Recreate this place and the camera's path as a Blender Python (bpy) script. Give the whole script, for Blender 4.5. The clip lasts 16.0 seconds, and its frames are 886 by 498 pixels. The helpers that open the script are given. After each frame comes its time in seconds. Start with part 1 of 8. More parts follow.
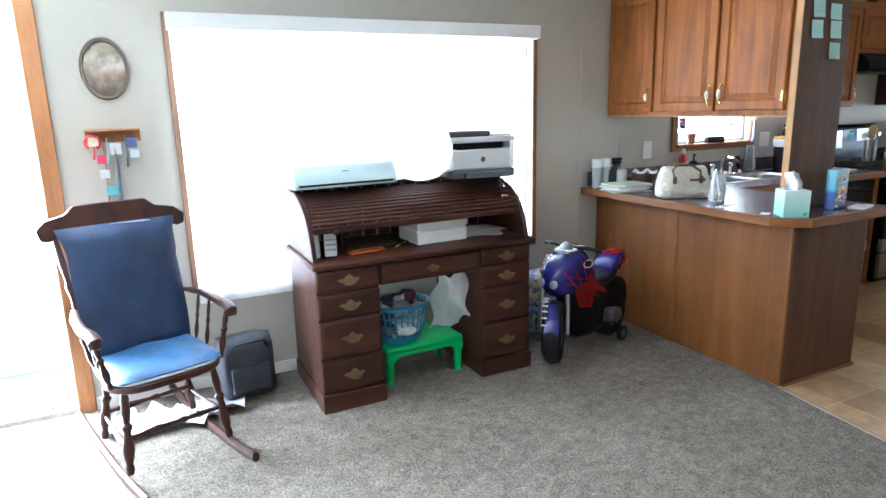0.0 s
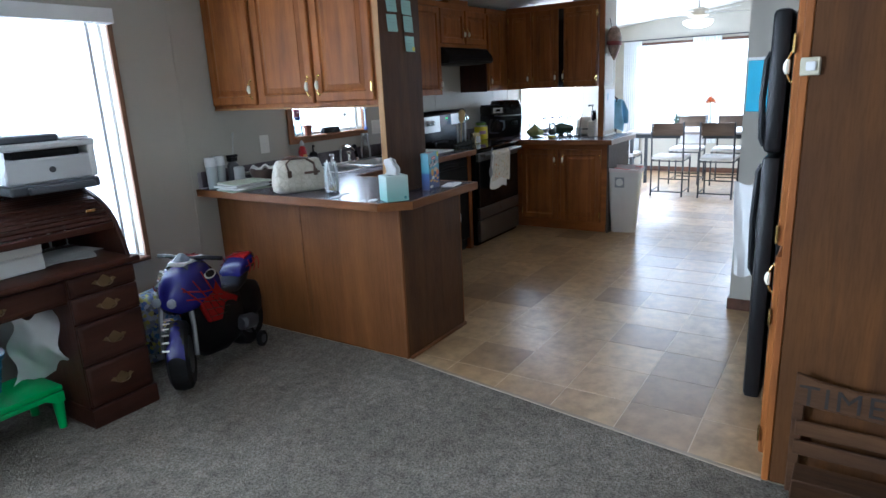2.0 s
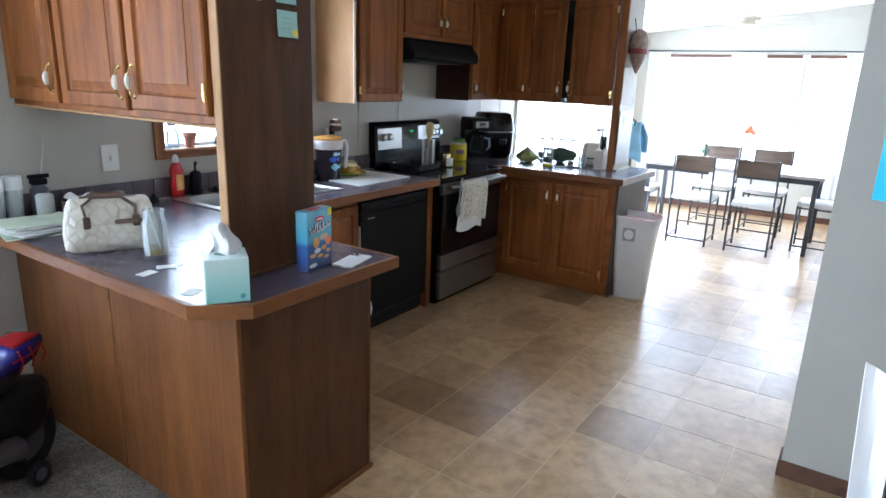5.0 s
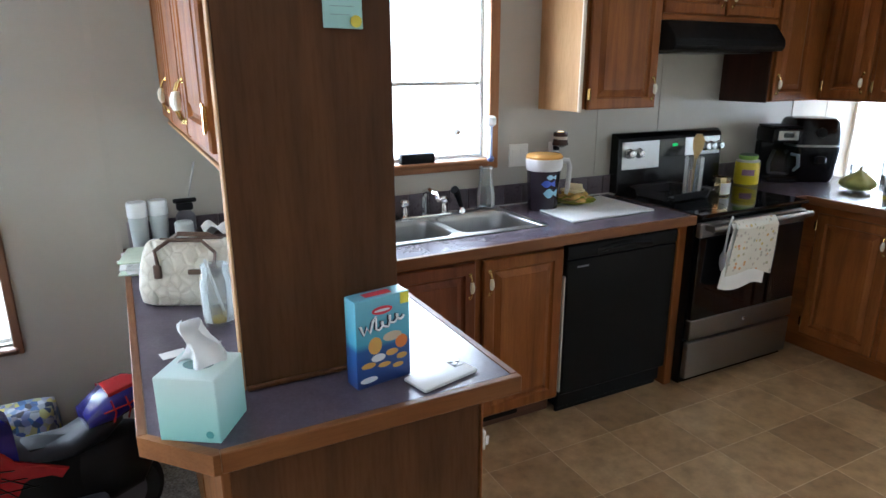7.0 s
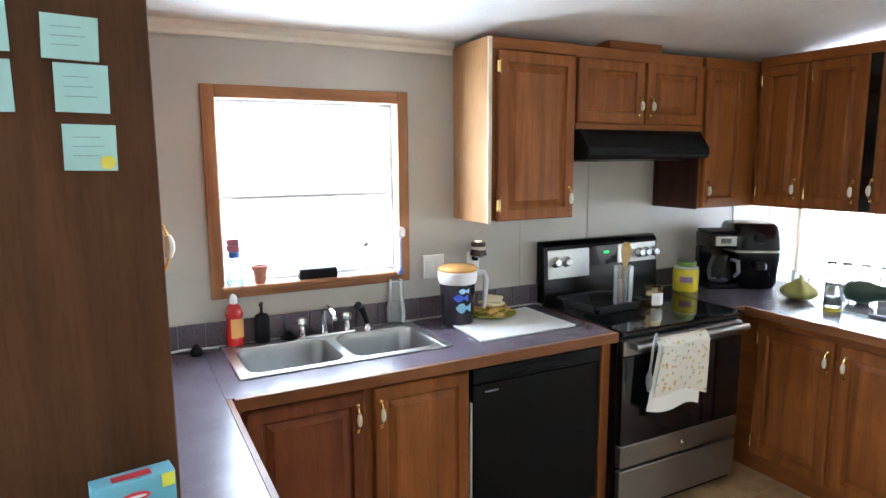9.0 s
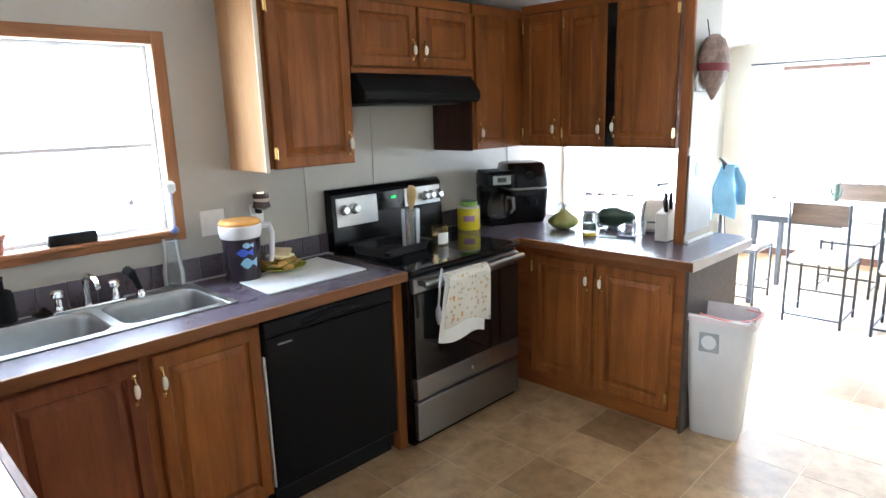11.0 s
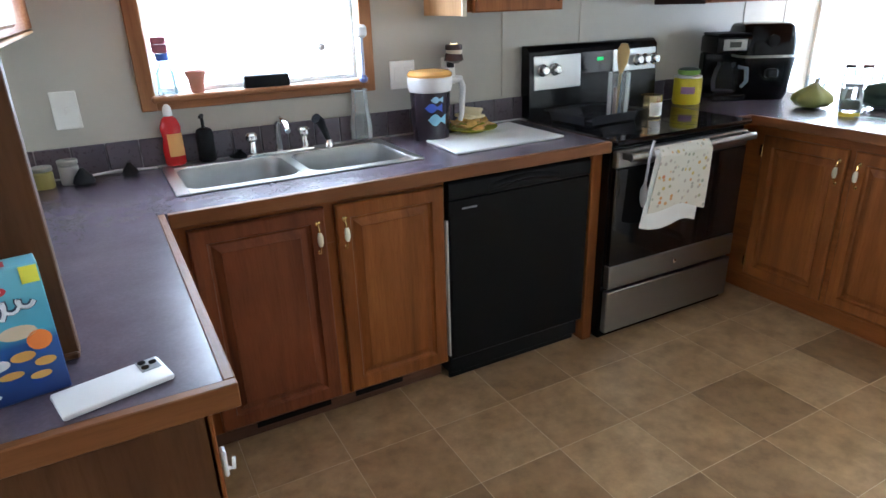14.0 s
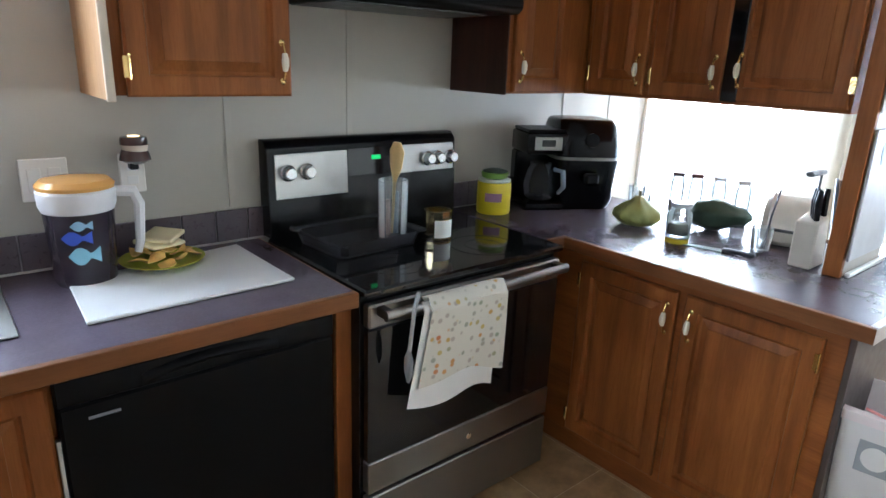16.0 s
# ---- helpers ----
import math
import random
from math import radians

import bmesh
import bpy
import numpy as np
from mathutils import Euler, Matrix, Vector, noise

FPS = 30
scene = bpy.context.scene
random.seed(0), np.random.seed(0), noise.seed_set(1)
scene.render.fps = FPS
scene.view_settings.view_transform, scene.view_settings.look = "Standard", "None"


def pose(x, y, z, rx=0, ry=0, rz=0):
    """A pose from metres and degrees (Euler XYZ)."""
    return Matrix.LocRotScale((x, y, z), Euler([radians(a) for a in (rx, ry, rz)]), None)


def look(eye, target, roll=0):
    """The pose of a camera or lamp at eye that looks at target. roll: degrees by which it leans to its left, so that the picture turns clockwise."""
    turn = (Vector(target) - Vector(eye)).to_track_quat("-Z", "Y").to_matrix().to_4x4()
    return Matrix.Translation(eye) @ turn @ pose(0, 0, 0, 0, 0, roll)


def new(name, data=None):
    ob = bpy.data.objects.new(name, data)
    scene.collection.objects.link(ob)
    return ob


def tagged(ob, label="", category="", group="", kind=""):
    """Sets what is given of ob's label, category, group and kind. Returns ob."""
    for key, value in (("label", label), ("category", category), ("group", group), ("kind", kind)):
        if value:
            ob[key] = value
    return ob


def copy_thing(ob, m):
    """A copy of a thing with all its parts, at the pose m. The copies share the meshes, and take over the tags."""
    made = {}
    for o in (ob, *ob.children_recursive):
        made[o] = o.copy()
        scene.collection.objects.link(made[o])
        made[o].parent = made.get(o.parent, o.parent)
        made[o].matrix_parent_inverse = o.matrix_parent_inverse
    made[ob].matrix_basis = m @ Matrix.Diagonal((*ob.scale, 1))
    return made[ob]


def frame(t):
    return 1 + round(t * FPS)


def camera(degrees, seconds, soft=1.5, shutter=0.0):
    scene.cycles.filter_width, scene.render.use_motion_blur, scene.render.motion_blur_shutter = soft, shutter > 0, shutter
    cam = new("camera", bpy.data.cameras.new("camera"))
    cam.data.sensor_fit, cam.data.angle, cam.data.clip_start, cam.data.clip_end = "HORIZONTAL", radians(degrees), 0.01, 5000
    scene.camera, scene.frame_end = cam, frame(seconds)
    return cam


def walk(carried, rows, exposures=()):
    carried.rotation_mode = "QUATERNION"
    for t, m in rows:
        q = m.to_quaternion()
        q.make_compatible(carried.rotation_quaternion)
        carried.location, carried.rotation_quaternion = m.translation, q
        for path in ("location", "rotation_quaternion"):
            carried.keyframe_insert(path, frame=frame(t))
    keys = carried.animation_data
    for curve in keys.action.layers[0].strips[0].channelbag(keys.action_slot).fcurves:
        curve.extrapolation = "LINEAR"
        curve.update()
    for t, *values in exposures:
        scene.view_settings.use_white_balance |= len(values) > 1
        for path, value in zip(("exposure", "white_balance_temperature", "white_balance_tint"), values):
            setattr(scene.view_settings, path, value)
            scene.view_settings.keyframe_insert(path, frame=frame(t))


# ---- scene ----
cam = camera(70.8, 16.0)
PATH = [
    (0, (1.914, 0.82, 1.483), (2.762, 2.576, 1.039), -1.5),
    (0.5, (1.969, 0.798, 1.489), (3.036, 2.431, 1.049), -2.4),
    (1, (2.045, 0.751, 1.49), (3.298, 2.244, 1.042), -3.2),
    (1.5, (2.109, 0.747, 1.484), (3.489, 2.123, 1.033), -3.4),
    (2, (2.227, 0.822, 1.482), (3.841, 1.889, 0.975), -2.7),
    (2.5, (2.396, 0.912, 1.47), (4.165, 1.678, 0.936), -2.9),
    (3, (2.63, 0.963, 1.466), (4.376, 1.791, 0.949), -3.5),
    (3.2, (2.717, 0.979, 1.452), (4.453, 1.837, 0.953), -3.0),
    (5.3, (3.874, 1.335, 1.565), (5.453, 2.438, 1.027), 1.5),
    (5.5, (3.996, 1.351, 1.555), (5.55, 2.496, 1.029), -0.1),
    (6, (4.274, 1.432, 1.553), (5.603, 2.808, 0.969), -0.4),
    (6.5, (4.515, 1.499, 1.567), (5.555, 3.108, 0.994), -0.5),
    (7, (4.702, 1.617, 1.589), (5.577, 3.327, 1.034), -0.2),
    (7.5, (4.873, 1.671, 1.626), (5.326, 3.563, 1.162), -0.7),
    (8, (5.037, 1.664, 1.667), (5.493, 3.583, 1.337), -0.7),
    (8.5, (5.119, 1.641, 1.688), (5.793, 3.501, 1.392), -1.2),
    (9, (5.169, 1.62, 1.689), (6.081, 3.376, 1.396), -0.3),
    (9.5, (5.193, 1.604, 1.682), (6.34, 3.214, 1.379), -0.4),
    (10, (5.241, 1.586, 1.68), (6.547, 3.066, 1.36), -0.5),
    (10.2, (5.234, 1.574, 1.67), (6.587, 3.013, 1.353), -0.5),
    (12.3, (5.25, 1.612, 1.519), (6.55, 2.982, 0.861), -2.7),
    (12.5, (5.229, 1.627, 1.497), (6.485, 3.029, 0.822), -2.6),
    (13, (5.205, 1.654, 1.488), (6.306, 3.162, 0.77), -2.4),
    (13.5, (5.22, 1.687, 1.457), (6.1, 3.325, 0.72), -2.9),
    (14, (5.345, 1.817, 1.446), (6.224, 3.455, 0.708), -1.7),
    (14.5, (5.578, 1.98, 1.475), (6.668, 3.497, 0.762), -1.7),
    (15, (5.86, 2.074, 1.508), (7.015, 3.565, 0.843), -1.2),
    (15.5, (6.092, 2.129, 1.511), (7.358, 3.554, 0.907), 0.3),
    (16, (6.255, 2.305, 1.514), (7.489, 3.768, 0.935), 2.2),
]
walk(cam, [(t, look(eye, target, roll)) for t, eye, target, roll in PATH],
     exposures=[(0.0, -0.5, 5400, 8), (0.5, -0.6, 5350, 8), (1.0, -0.9, 5300, 8), (2.0, -1.4, 5150, 8), (3.2, -1.5, 5150, 8), (5.3, -0.65, 5200, 8), (6.5, -0.65, 5450, 8), (7.0, -0.5, 5400, 8), (7.5, -0.15, 5350, 8), (9.0, 0.22, 5450, 8), (9.5, 0.34, 5450, 8), (10.0, 0.36, 5450, 8), (12.3, -0.3, 5350, 8), (13.5, -0.12, 5350, 8), (14.5, -0.2, 5200, 8), (15.0, -0.3, 5150, 8), (16.0, -0.25, 5300, 8)])

# ---------------- plan, in metres ----------------
NY = 4.28            # inner face of the long window wall
EX = 12.5            # inner face of the far dining wall
WX, SY = -2.2, -2.8  # living room's far sides
KY = 0.2             # wall behind the fridge and the tall cabinet
CT = 0.915           # counter top
def ceiling_z(y):
    return 2.205 + 0.12 * (NY - y)

# ---------------- world, sun, window light ----------------
world = bpy.data.worlds.new("sky")
scene.world = world
world.use_nodes = True
wn = world.node_tree
sky = wn.nodes.new("ShaderNodeTexSky")
sky.sky_type, sky.sun_disc = "NISHITA", False
sky.sun_elevation, sky.sun_rotation = radians(52), radians(200)
wn.links.new(sky.outputs[0], wn.nodes["Background"].inputs[0])
wn.nodes["Background"].inputs[1].default_value = 0.12
sun = new("sun", bpy.data.lights.new("sun", "SUN"))
sun.data.energy, sun.data.angle, sun.data.color = 2.5, radians(0.5), (1.0, 0.95, 0.88)
sun.rotation_euler = Euler((radians(38), 0, radians(20)))

def window_lamp(name, x, y, z, w, h, heading, radiance, col=(0.93, 0.97, 1.0)):
    """An area lamp in a window's opening, facing into the room. heading: degrees from +y that it shines along."""
    lamp = bpy.data.lights.new(name, "AREA")
    lamp.shape, lamp.size, lamp.size_y = "RECTANGLE", w, h
    lamp.energy, lamp.color = radiance * w * h * math.pi, col
    ob = new(name, lamp)
    ob.location = (x, y, z)
    ob.rotation_euler = Euler((radians(90), 0, radians(heading)))
    return ob

# ---------------- materials ----------------
def node_mat(name):
    m = bpy.data.materials.new(name)
    m.use_nodes = True
    return m, m.node_tree, m.node_tree.nodes["Principled BSDF"]

def ramp(nt, fac, stops):
    r = nt.nodes.new("ShaderNodeValToRGB")
    while len(r.color_ramp.elements) < len(stops):
        r.color_ramp.elements.new(0.5)
    for e, (p, c) in zip(r.color_ramp.elements, stops):
        e.position, e.color = p, (*c, 1)
    nt.links.new(fac, r.inputs[0])
    return r.outputs[0]

def coords(nt, scale=(1, 1, 1), jitter=True, space="Object"):
    tc = nt.nodes.new("ShaderNodeTexCoord")
    mp = nt.nodes.new("ShaderNodeMapping")
    mp.inputs["Scale"].default_value = scale
    nt.links.new(tc.outputs[space], mp.inputs[0])
    if jitter:
        oi = nt.nodes.new("ShaderNodeObjectInfo")
        mul = nt.nodes.new("ShaderNodeMath")
        mul.operation = "MULTIPLY"
        mul.inputs[1].default_value = 23.0
        nt.links.new(oi.outputs["Random"], mul.inputs[0])
        nt.links.new(mul.outputs[0], mp.inputs["Location"])
    return mp.outputs[0]

def noise_tex(nt, vec, scale, detail=4.0, rough=0.55, dist=0.0):
    n = nt.nodes.new("ShaderNodeTexNoise")
    n.inputs["Scale"].default_value, n.inputs["Detail"].default_value = scale, detail
    n.inputs["Roughness"].default_value, n.inputs["Distortion"].default_value = rough, dist
    nt.links.new(vec, n.inputs["Vector"])
    return n.outputs["Fac"]

def mixc(nt, fac, a, b, mode="MIX"):
    m = nt.nodes.new("ShaderNodeMix")
    m.data_type, m.blend_type = "RGBA", mode
    for sock, v in ((m.inputs[0], fac), (m.inputs[6], a), (m.inputs[7], b)):
        if isinstance(v, (int, float)):
            sock.default_value = v
        elif isinstance(v, tuple):
            sock.default_value = (*v, 1)
        else:
            nt.links.new(v, sock)
    return m.outputs[2]

def bump(nt, bsdf, height, strength, distance=0.002):
    b = nt.nodes.new("ShaderNodeBump")
    b.inputs["Strength"].default_value, b.inputs["Distance"].default_value = strength, distance
    nt.links.new(height, b.inputs["Height"])
    nt.links.new(b.outputs[0], bsdf.inputs["Normal"])

def wood(name, light, mid, dark, axis="z", rough=0.47, scale=1.0):
    m, nt, p = node_mat(name)
    st = {"x": (0.7, 9, 9), "y": (9, 0.7, 9), "z": (9, 9, 0.7)}[axis]
    v = coords(nt, tuple(s * scale for s in st))
    broad = noise_tex(nt, v, 1.3, 3, 0.5, 1.2)
    pores = noise_tex(nt, coords(nt, tuple(s * 9 * scale for s in st)), 2.2, 5, 0.7)
    c = ramp(nt, broad, [(0.25, dark), (0.5, mid), (0.75, light)])
    pc = ramp(nt, pores, [(0.34, (0.72, 0.66, 0.60)), (0.55, (1, 1, 1))])
    stain = ramp(nt, noise_tex(nt, coords(nt, (2, 2, 2)), 1.4, 2), [(0.3, (0.8, 0.78, 0.76)), (0.7, (1.08, 1.06, 1.04))])
    c = mixc(nt, 1.0, mixc(nt, 0.5, c, pc, "MULTIPLY"), stain, "MULTIPLY")
    nt.links.new(c, p.inputs["Base Color"])
    rr = ramp(nt, pores, [(0.3, (rough + 0.16,) * 3), (0.7, (rough - 0.04,) * 3)])
    nt.links.new(rr, p.inputs["Roughness"])
    p.inputs["Specular IOR Level"].default_value = 0.26
    bump(nt, p, pores, 0.05, 0.0006)
    return m

def plain(name, col, rough=0.5, metal=0.0, vary=0.12, scale=6.0, bumpy=0.0, trans=0.0, spec=0.5, alpha=1.0, bscale=60.0):
    m, nt, p = node_mat(name)
    v = coords(nt)
    n = noise_tex(nt, v, scale, 5, 0.6)
    lo = tuple(c * (1 - vary) for c in col)
    hi = tuple(min(1.0, c * (1 + vary)) for c in col)
    nt.links.new(ramp(nt, n, [(0.3, lo), (0.7, hi)]), p.inputs["Base Color"])
    r2 = noise_tex(nt, v, scale * 5, 4, 0.6)
    rv = 0.012 if rough < 0.36 else 0.05
    nt.links.new(ramp(nt, r2, [(0.3, (max(0.02, rough - rv),) * 3), (0.7, (min(1, rough + rv),) * 3)]), p.inputs["Roughness"])
    p.inputs["Metallic"].default_value = metal
    p.inputs["Transmission Weight"].default_value = trans
    p.inputs["Specular IOR Level"].default_value = spec
    p.inputs["Alpha"].default_value = alpha
    if bumpy:
        bump(nt, p, noise_tex(nt, v, bscale, 3, 0.6), bumpy, 0.003)
    return m

def glowing(name, col, strength):
    m, nt, p = node_mat(name)
    p.inputs["Base Color"].default_value = (*col, 1)
    p.inputs["Emission Color"].default_value = (*col, 1)
    p.inputs["Emission Strength"].default_value = strength
    return m

OAK = wood("oak", (0.345, 0.127, 0.027), (0.265, 0.091, 0.018), (0.165, 0.051, 0.011))
OAK_H = wood("oak_across", (0.345, 0.127, 0.027), (0.265, 0.091, 0.018), (0.165, 0.051, 0.011), "x")
OAK_Y = wood("oak_along", (0.345, 0.127, 0.027), (0.265, 0.091, 0.018), (0.165, 0.051, 0.011), "y")
PANEL = wood("oak_panel", (0.225, 0.092, 0.025), (0.182, 0.071, 0.019), (0.138, 0.050, 0.013), rough=0.5, scale=0.6)
PALE = wood("pale_birch_side", (0.52, 0.32, 0.15), (0.46, 0.27, 0.12), (0.36, 0.20, 0.085), rough=0.5)
# veneer of post and end panel: their shade is put into the brown
VENEER_SHADED = wood("shade_darkened_veneer", (0.112, 0.046, 0.0145), (0.089, 0.036, 0.011), (0.064, 0.025, 0.008), rough=0.55, scale=0.7)
EDGE_X = wood("counter_edge", (0.235, 0.094, 0.028), (0.180, 0.069, 0.020), (0.125, 0.045, 0.013), "x", 0.4)
EDGE_Y = wood("counter_edge_along", (0.235, 0.094, 0.028), (0.180, 0.069, 0.020), (0.125, 0.045, 0.013), "y", 0.4)
CHERRY = wood("dark_cherry", (0.072, 0.025, 0.015), (0.048, 0.0165, 0.0105), (0.028, 0.010, 0.007), "x", 0.35)
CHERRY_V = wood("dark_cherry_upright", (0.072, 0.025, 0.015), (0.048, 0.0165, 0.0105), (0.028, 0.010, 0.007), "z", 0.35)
TRIM = wood("window_oak_trim", (0.42, 0.21, 0.09), (0.35, 0.16, 0.065), (0.26, 0.11, 0.045), "x", 0.4)
TRIM_V = wood("window_oak_trim_upright", (0.42, 0.21, 0.09), (0.35, 0.16, 0.065), (0.26, 0.11, 0.045), "z", 0.4)
DARKTRIM = wood("dark_trim", (0.16, 0.08, 0.05), (0.12, 0.06, 0.04), (0.08, 0.04, 0.025), "x", 0.4)
RUSTIC = wood("rustic_board", (0.080, 0.037, 0.013), (0.056, 0.025, 0.009), (0.032, 0.014, 0.005), "y", 0.7)

WALL = plain("wall_vinyl", (0.46, 0.435, 0.37), 0.55, vary=0.05, scale=2.5, bumpy=0.15, bscale=220)
BATTEN = plain("wall_batten", (0.465, 0.44, 0.374), 0.5, vary=0.05)
WHITE = plain("white_paint", (0.78, 0.78, 0.76), 0.45, vary=0.04)
CREAM = plain("cream_crown", (0.72, 0.68, 0.58), 0.5, vary=0.04)
BLACK = plain("black_enamel", (0.004, 0.004, 0.005), 0.2, vary=0.2, spec=0.22)
BLACK_M = plain("black_matt_plastic", (0.006, 0.006, 0.007), 0.48, vary=0.2, spec=0.15)
STEEL = plain("stainless_steel", (0.26, 0.255, 0.245), 0.34, metal=1.0, vary=0.06, scale=3)
STEEL_P = plain("bright_panel_steel", (0.52, 0.52, 0.50), 0.38, metal=0.9, vary=0.05, scale=3)
# the sink's steel darkened for the bowls, painting in the recess's shade
BOWL = plain("shaded_bowl_steel", (0.36, 0.36, 0.35), 0.36, metal=1.0, vary=0.12, bumpy=0.05, bscale=150)
SINK = plain("brushed_sink_steel", (0.62, 0.62, 0.60), 0.3, metal=1.0, vary=0.06, bumpy=0.05, bscale=150)
CHROME = plain("chrome", (0.8, 0.8, 0.8), 0.08, metal=1.0, vary=0.02)
BRASS = plain("polished_brass", (0.75, 0.53, 0.2), 0.25, metal=1.0, vary=0.08)
CERAMIC = plain("ivory_ceramic", (0.78, 0.74, 0.60), 0.25, vary=0.04)
IVORY = plain("ivory_plastic", (0.80, 0.78, 0.72), 0.4, vary=0.03)
SCREEN = plain("dark_glass", (0.006, 0.006, 0.007), 0.06, vary=0.2)
PLASTIC_W = plain("white_plastic", (0.72, 0.71, 0.70), 0.4, vary=0.05)
PAPER = plain("paper", (0.78, 0.78, 0.76), 0.7, vary=0.05)
NOTE = plain("mint_note_paper", (0.42, 0.66, 0.62), 0.75, vary=0.05)

def laminate():
    m, nt, p = node_mat("slate_laminate")
    v = coords(nt, jitter=False)
    a = noise_tex(nt, v, 9, 6, 0.65)
    f = noise_tex(nt, v, 160, 3, 0.6)
    c = ramp(nt, a, [(0.3, (0.085, 0.066, 0.088)), (0.7, (0.115, 0.093, 0.12))])
    c = mixc(nt, 0.3, c, ramp(nt, f, [(0.4, (0.7, 0.7, 0.7)), (0.65, (1.2, 1.18, 1.2))]), "MULTIPLY")
    nt.links.new(c, p.inputs["Base Color"])
    p.inputs["Roughness"].default_value = 0.27
    return m
LAMINATE = laminate()

def tile_mat():
    m, nt, p = node_mat("brown_vinyl_tile")
    v = coords(nt, (1, 1, 1))
    oi = nt.nodes.new("ShaderNodeObjectInfo")
    big = noise_tex(nt, v, 6, 3, 0.5)
    fine = noise_tex(nt, v, 45, 4, 0.7)
    c = ramp(nt, big, [(0.15, (0.335, 0.218, 0.106)), (0.5, (0.412, 0.280, 0.148)), (0.85, (0.49, 0.352, 0.200))])
    tone = ramp(nt, oi.outputs["Random"], [(0.0, (0.62, 0.56, 0.50)), (0.18, (0.76, 0.71, 0.66)), (0.4, (0.94, 0.90, 0.84)), (0.75, (1.02, 1.0, 0.96)), (1.0, (1.14, 1.15, 1.14))])
    c = mixc(nt, 1.0, c, tone, "MULTIPLY")
    cloud = noise_tex(nt, v, 13, 4, 0.6)
    c = mixc(nt, 0.85, c, ramp(nt, cloud, [(0.32, (0.66, 0.63, 0.58)), (0.5, (0.96, 0.95, 0.93)), (0.68, (1.2, 1.2, 1.2))]), "MULTIPLY")
    c = mixc(nt, 0.3, c, ramp(nt, fine, [(0.35, (0.8, 0.78, 0.76)), (0.65, (1.1, 1.1, 1.1))]), "MULTIPLY")
    nt.links.new(c, p.inputs["Base Color"])
    p.inputs["Roughness"].default_value = 0.30
    p.inputs["Specular IOR Level"].default_value = 1.0
    bump(nt, p, fine, 0.03, 0.0006)
    return m
TILE = tile_mat()
GROUT = plain("tile_joint", (0.62, 0.50, 0.34), 0.45, vary=0.08)

def carpet_mat():
    m, nt, p = node_mat("grey_beige_carpet")
    v = coords(nt, jitter=False)
    tuft = noise_tex(nt, v, 110, 3, 0.7)
    lump = noise_tex(nt, v, 16, 4, 0.6)
    wear = noise_tex(nt, v, 1.6, 3, 0.6)
    c = ramp(nt, tuft, [(0.32, (0.11, 0.093, 0.072)), (0.5, (0.21, 0.186, 0.152)), (0.68, (0.32, 0.29, 0.245))])
    c = mixc(nt, 0.8, c, ramp(nt, lump, [(0.35, (0.72, 0.72, 0.72)), (0.65, (1.15, 1.15, 1.15))]), "MULTIPLY")
    c = mixc(nt, 0.8, c, ramp(nt, wear, [(0.35, (0.78, 0.77, 0.76)), (0.65, (1.1, 1.1, 1.1))]), "MULTIPLY")
    nt.links.new(c, p.inputs["Base Color"])
    p.inputs["Roughness"].default_value = 1.0
    p.inputs["Specular IOR Level"].default_value = 0.05
    mm = nt.nodes.new("ShaderNodeMath")
    mm.operation = "ADD"
    nt.links.new(tuft, mm.inputs[0])
    nt.links.new(lump, mm.inputs[1])
    bump(nt, p, mm.outputs[0], 0.9, 0.012)
    return m
CARPET = carpet_mat()

def glass_mat():
    m = bpy.data.materials.new("window_glass")
    m.use_nodes = True
    nt = m.node_tree
    nt.nodes.remove(nt.nodes["Principled BSDF"])
    out = nt.nodes["Material Output"]
    a, b, mix = nt.nodes.new("ShaderNodeBsdfTransparent"), nt.nodes.new("ShaderNodeBsdfGlossy"), nt.nodes.new("ShaderNodeMixShader")
    b.inputs["Roughness"].default_value = 0.02
    mix.inputs[0].default_value = 0.05
    nt.links.new(a.outputs[0], mix.inputs[1])
    nt.links.new(b.outputs[0], mix.inputs[2])
    nt.links.new(mix.outputs[0], out.inputs[0])
    return m
GLASS = glass_mat()

def clear_mat(name, col, rough=0.05):
    """Thin clear ware: mostly see-through, with a tint and a gloss."""
    m = bpy.data.materials.new(name)
    m.use_nodes = True
    nt = m.node_tree
    p, out = nt.nodes["Principled BSDF"], nt.nodes["Material Output"]
    p.inputs["Base Color"].default_value = (*col, 1)
    p.inputs["Roughness"].default_value = rough
    t, mix, fr = nt.nodes.new("ShaderNodeBsdfTransparent"), nt.nodes.new("ShaderNodeMixShader"), nt.nodes.new("ShaderNodeFresnel")
    t.inputs[0].default_value = (*[0.6 + 0.4 * c for c in col], 1)
    ad = nt.nodes.new("ShaderNodeMath")
    ad.operation, ad.inputs[1].default_value = "ADD", 0.10
    nt.links.new(fr.outputs[0], ad.inputs[0])
    nt.links.new(ad.outputs[0], mix.inputs[0])
    nt.links.new(t.outputs[0], mix.inputs[1])
    nt.links.new(p.outputs[0], mix.inputs[2])
    nt.links.new(mix.outputs[0], out.inputs[0])
    return m
CLEAR = clear_mat("clear_glass", (0.85, 0.88, 0.88))

# ---------------- mesh helpers ----------------
def finish(name, bm, mat, smooth=None):
    me = bpy.data.meshes.new(name)
    if smooth:
        for f in bm.faces:
            f.smooth = True
        for e in bm.edges:
            e.smooth = len(e.link_faces) == 2 and e.calc_face_angle(0.0) < radians(smooth)
    bm.to_mesh(me)
    bm.free()
    for m in (mat if isinstance(mat, (list, tuple)) else [mat]):
        me.materials.append(m)
    return me

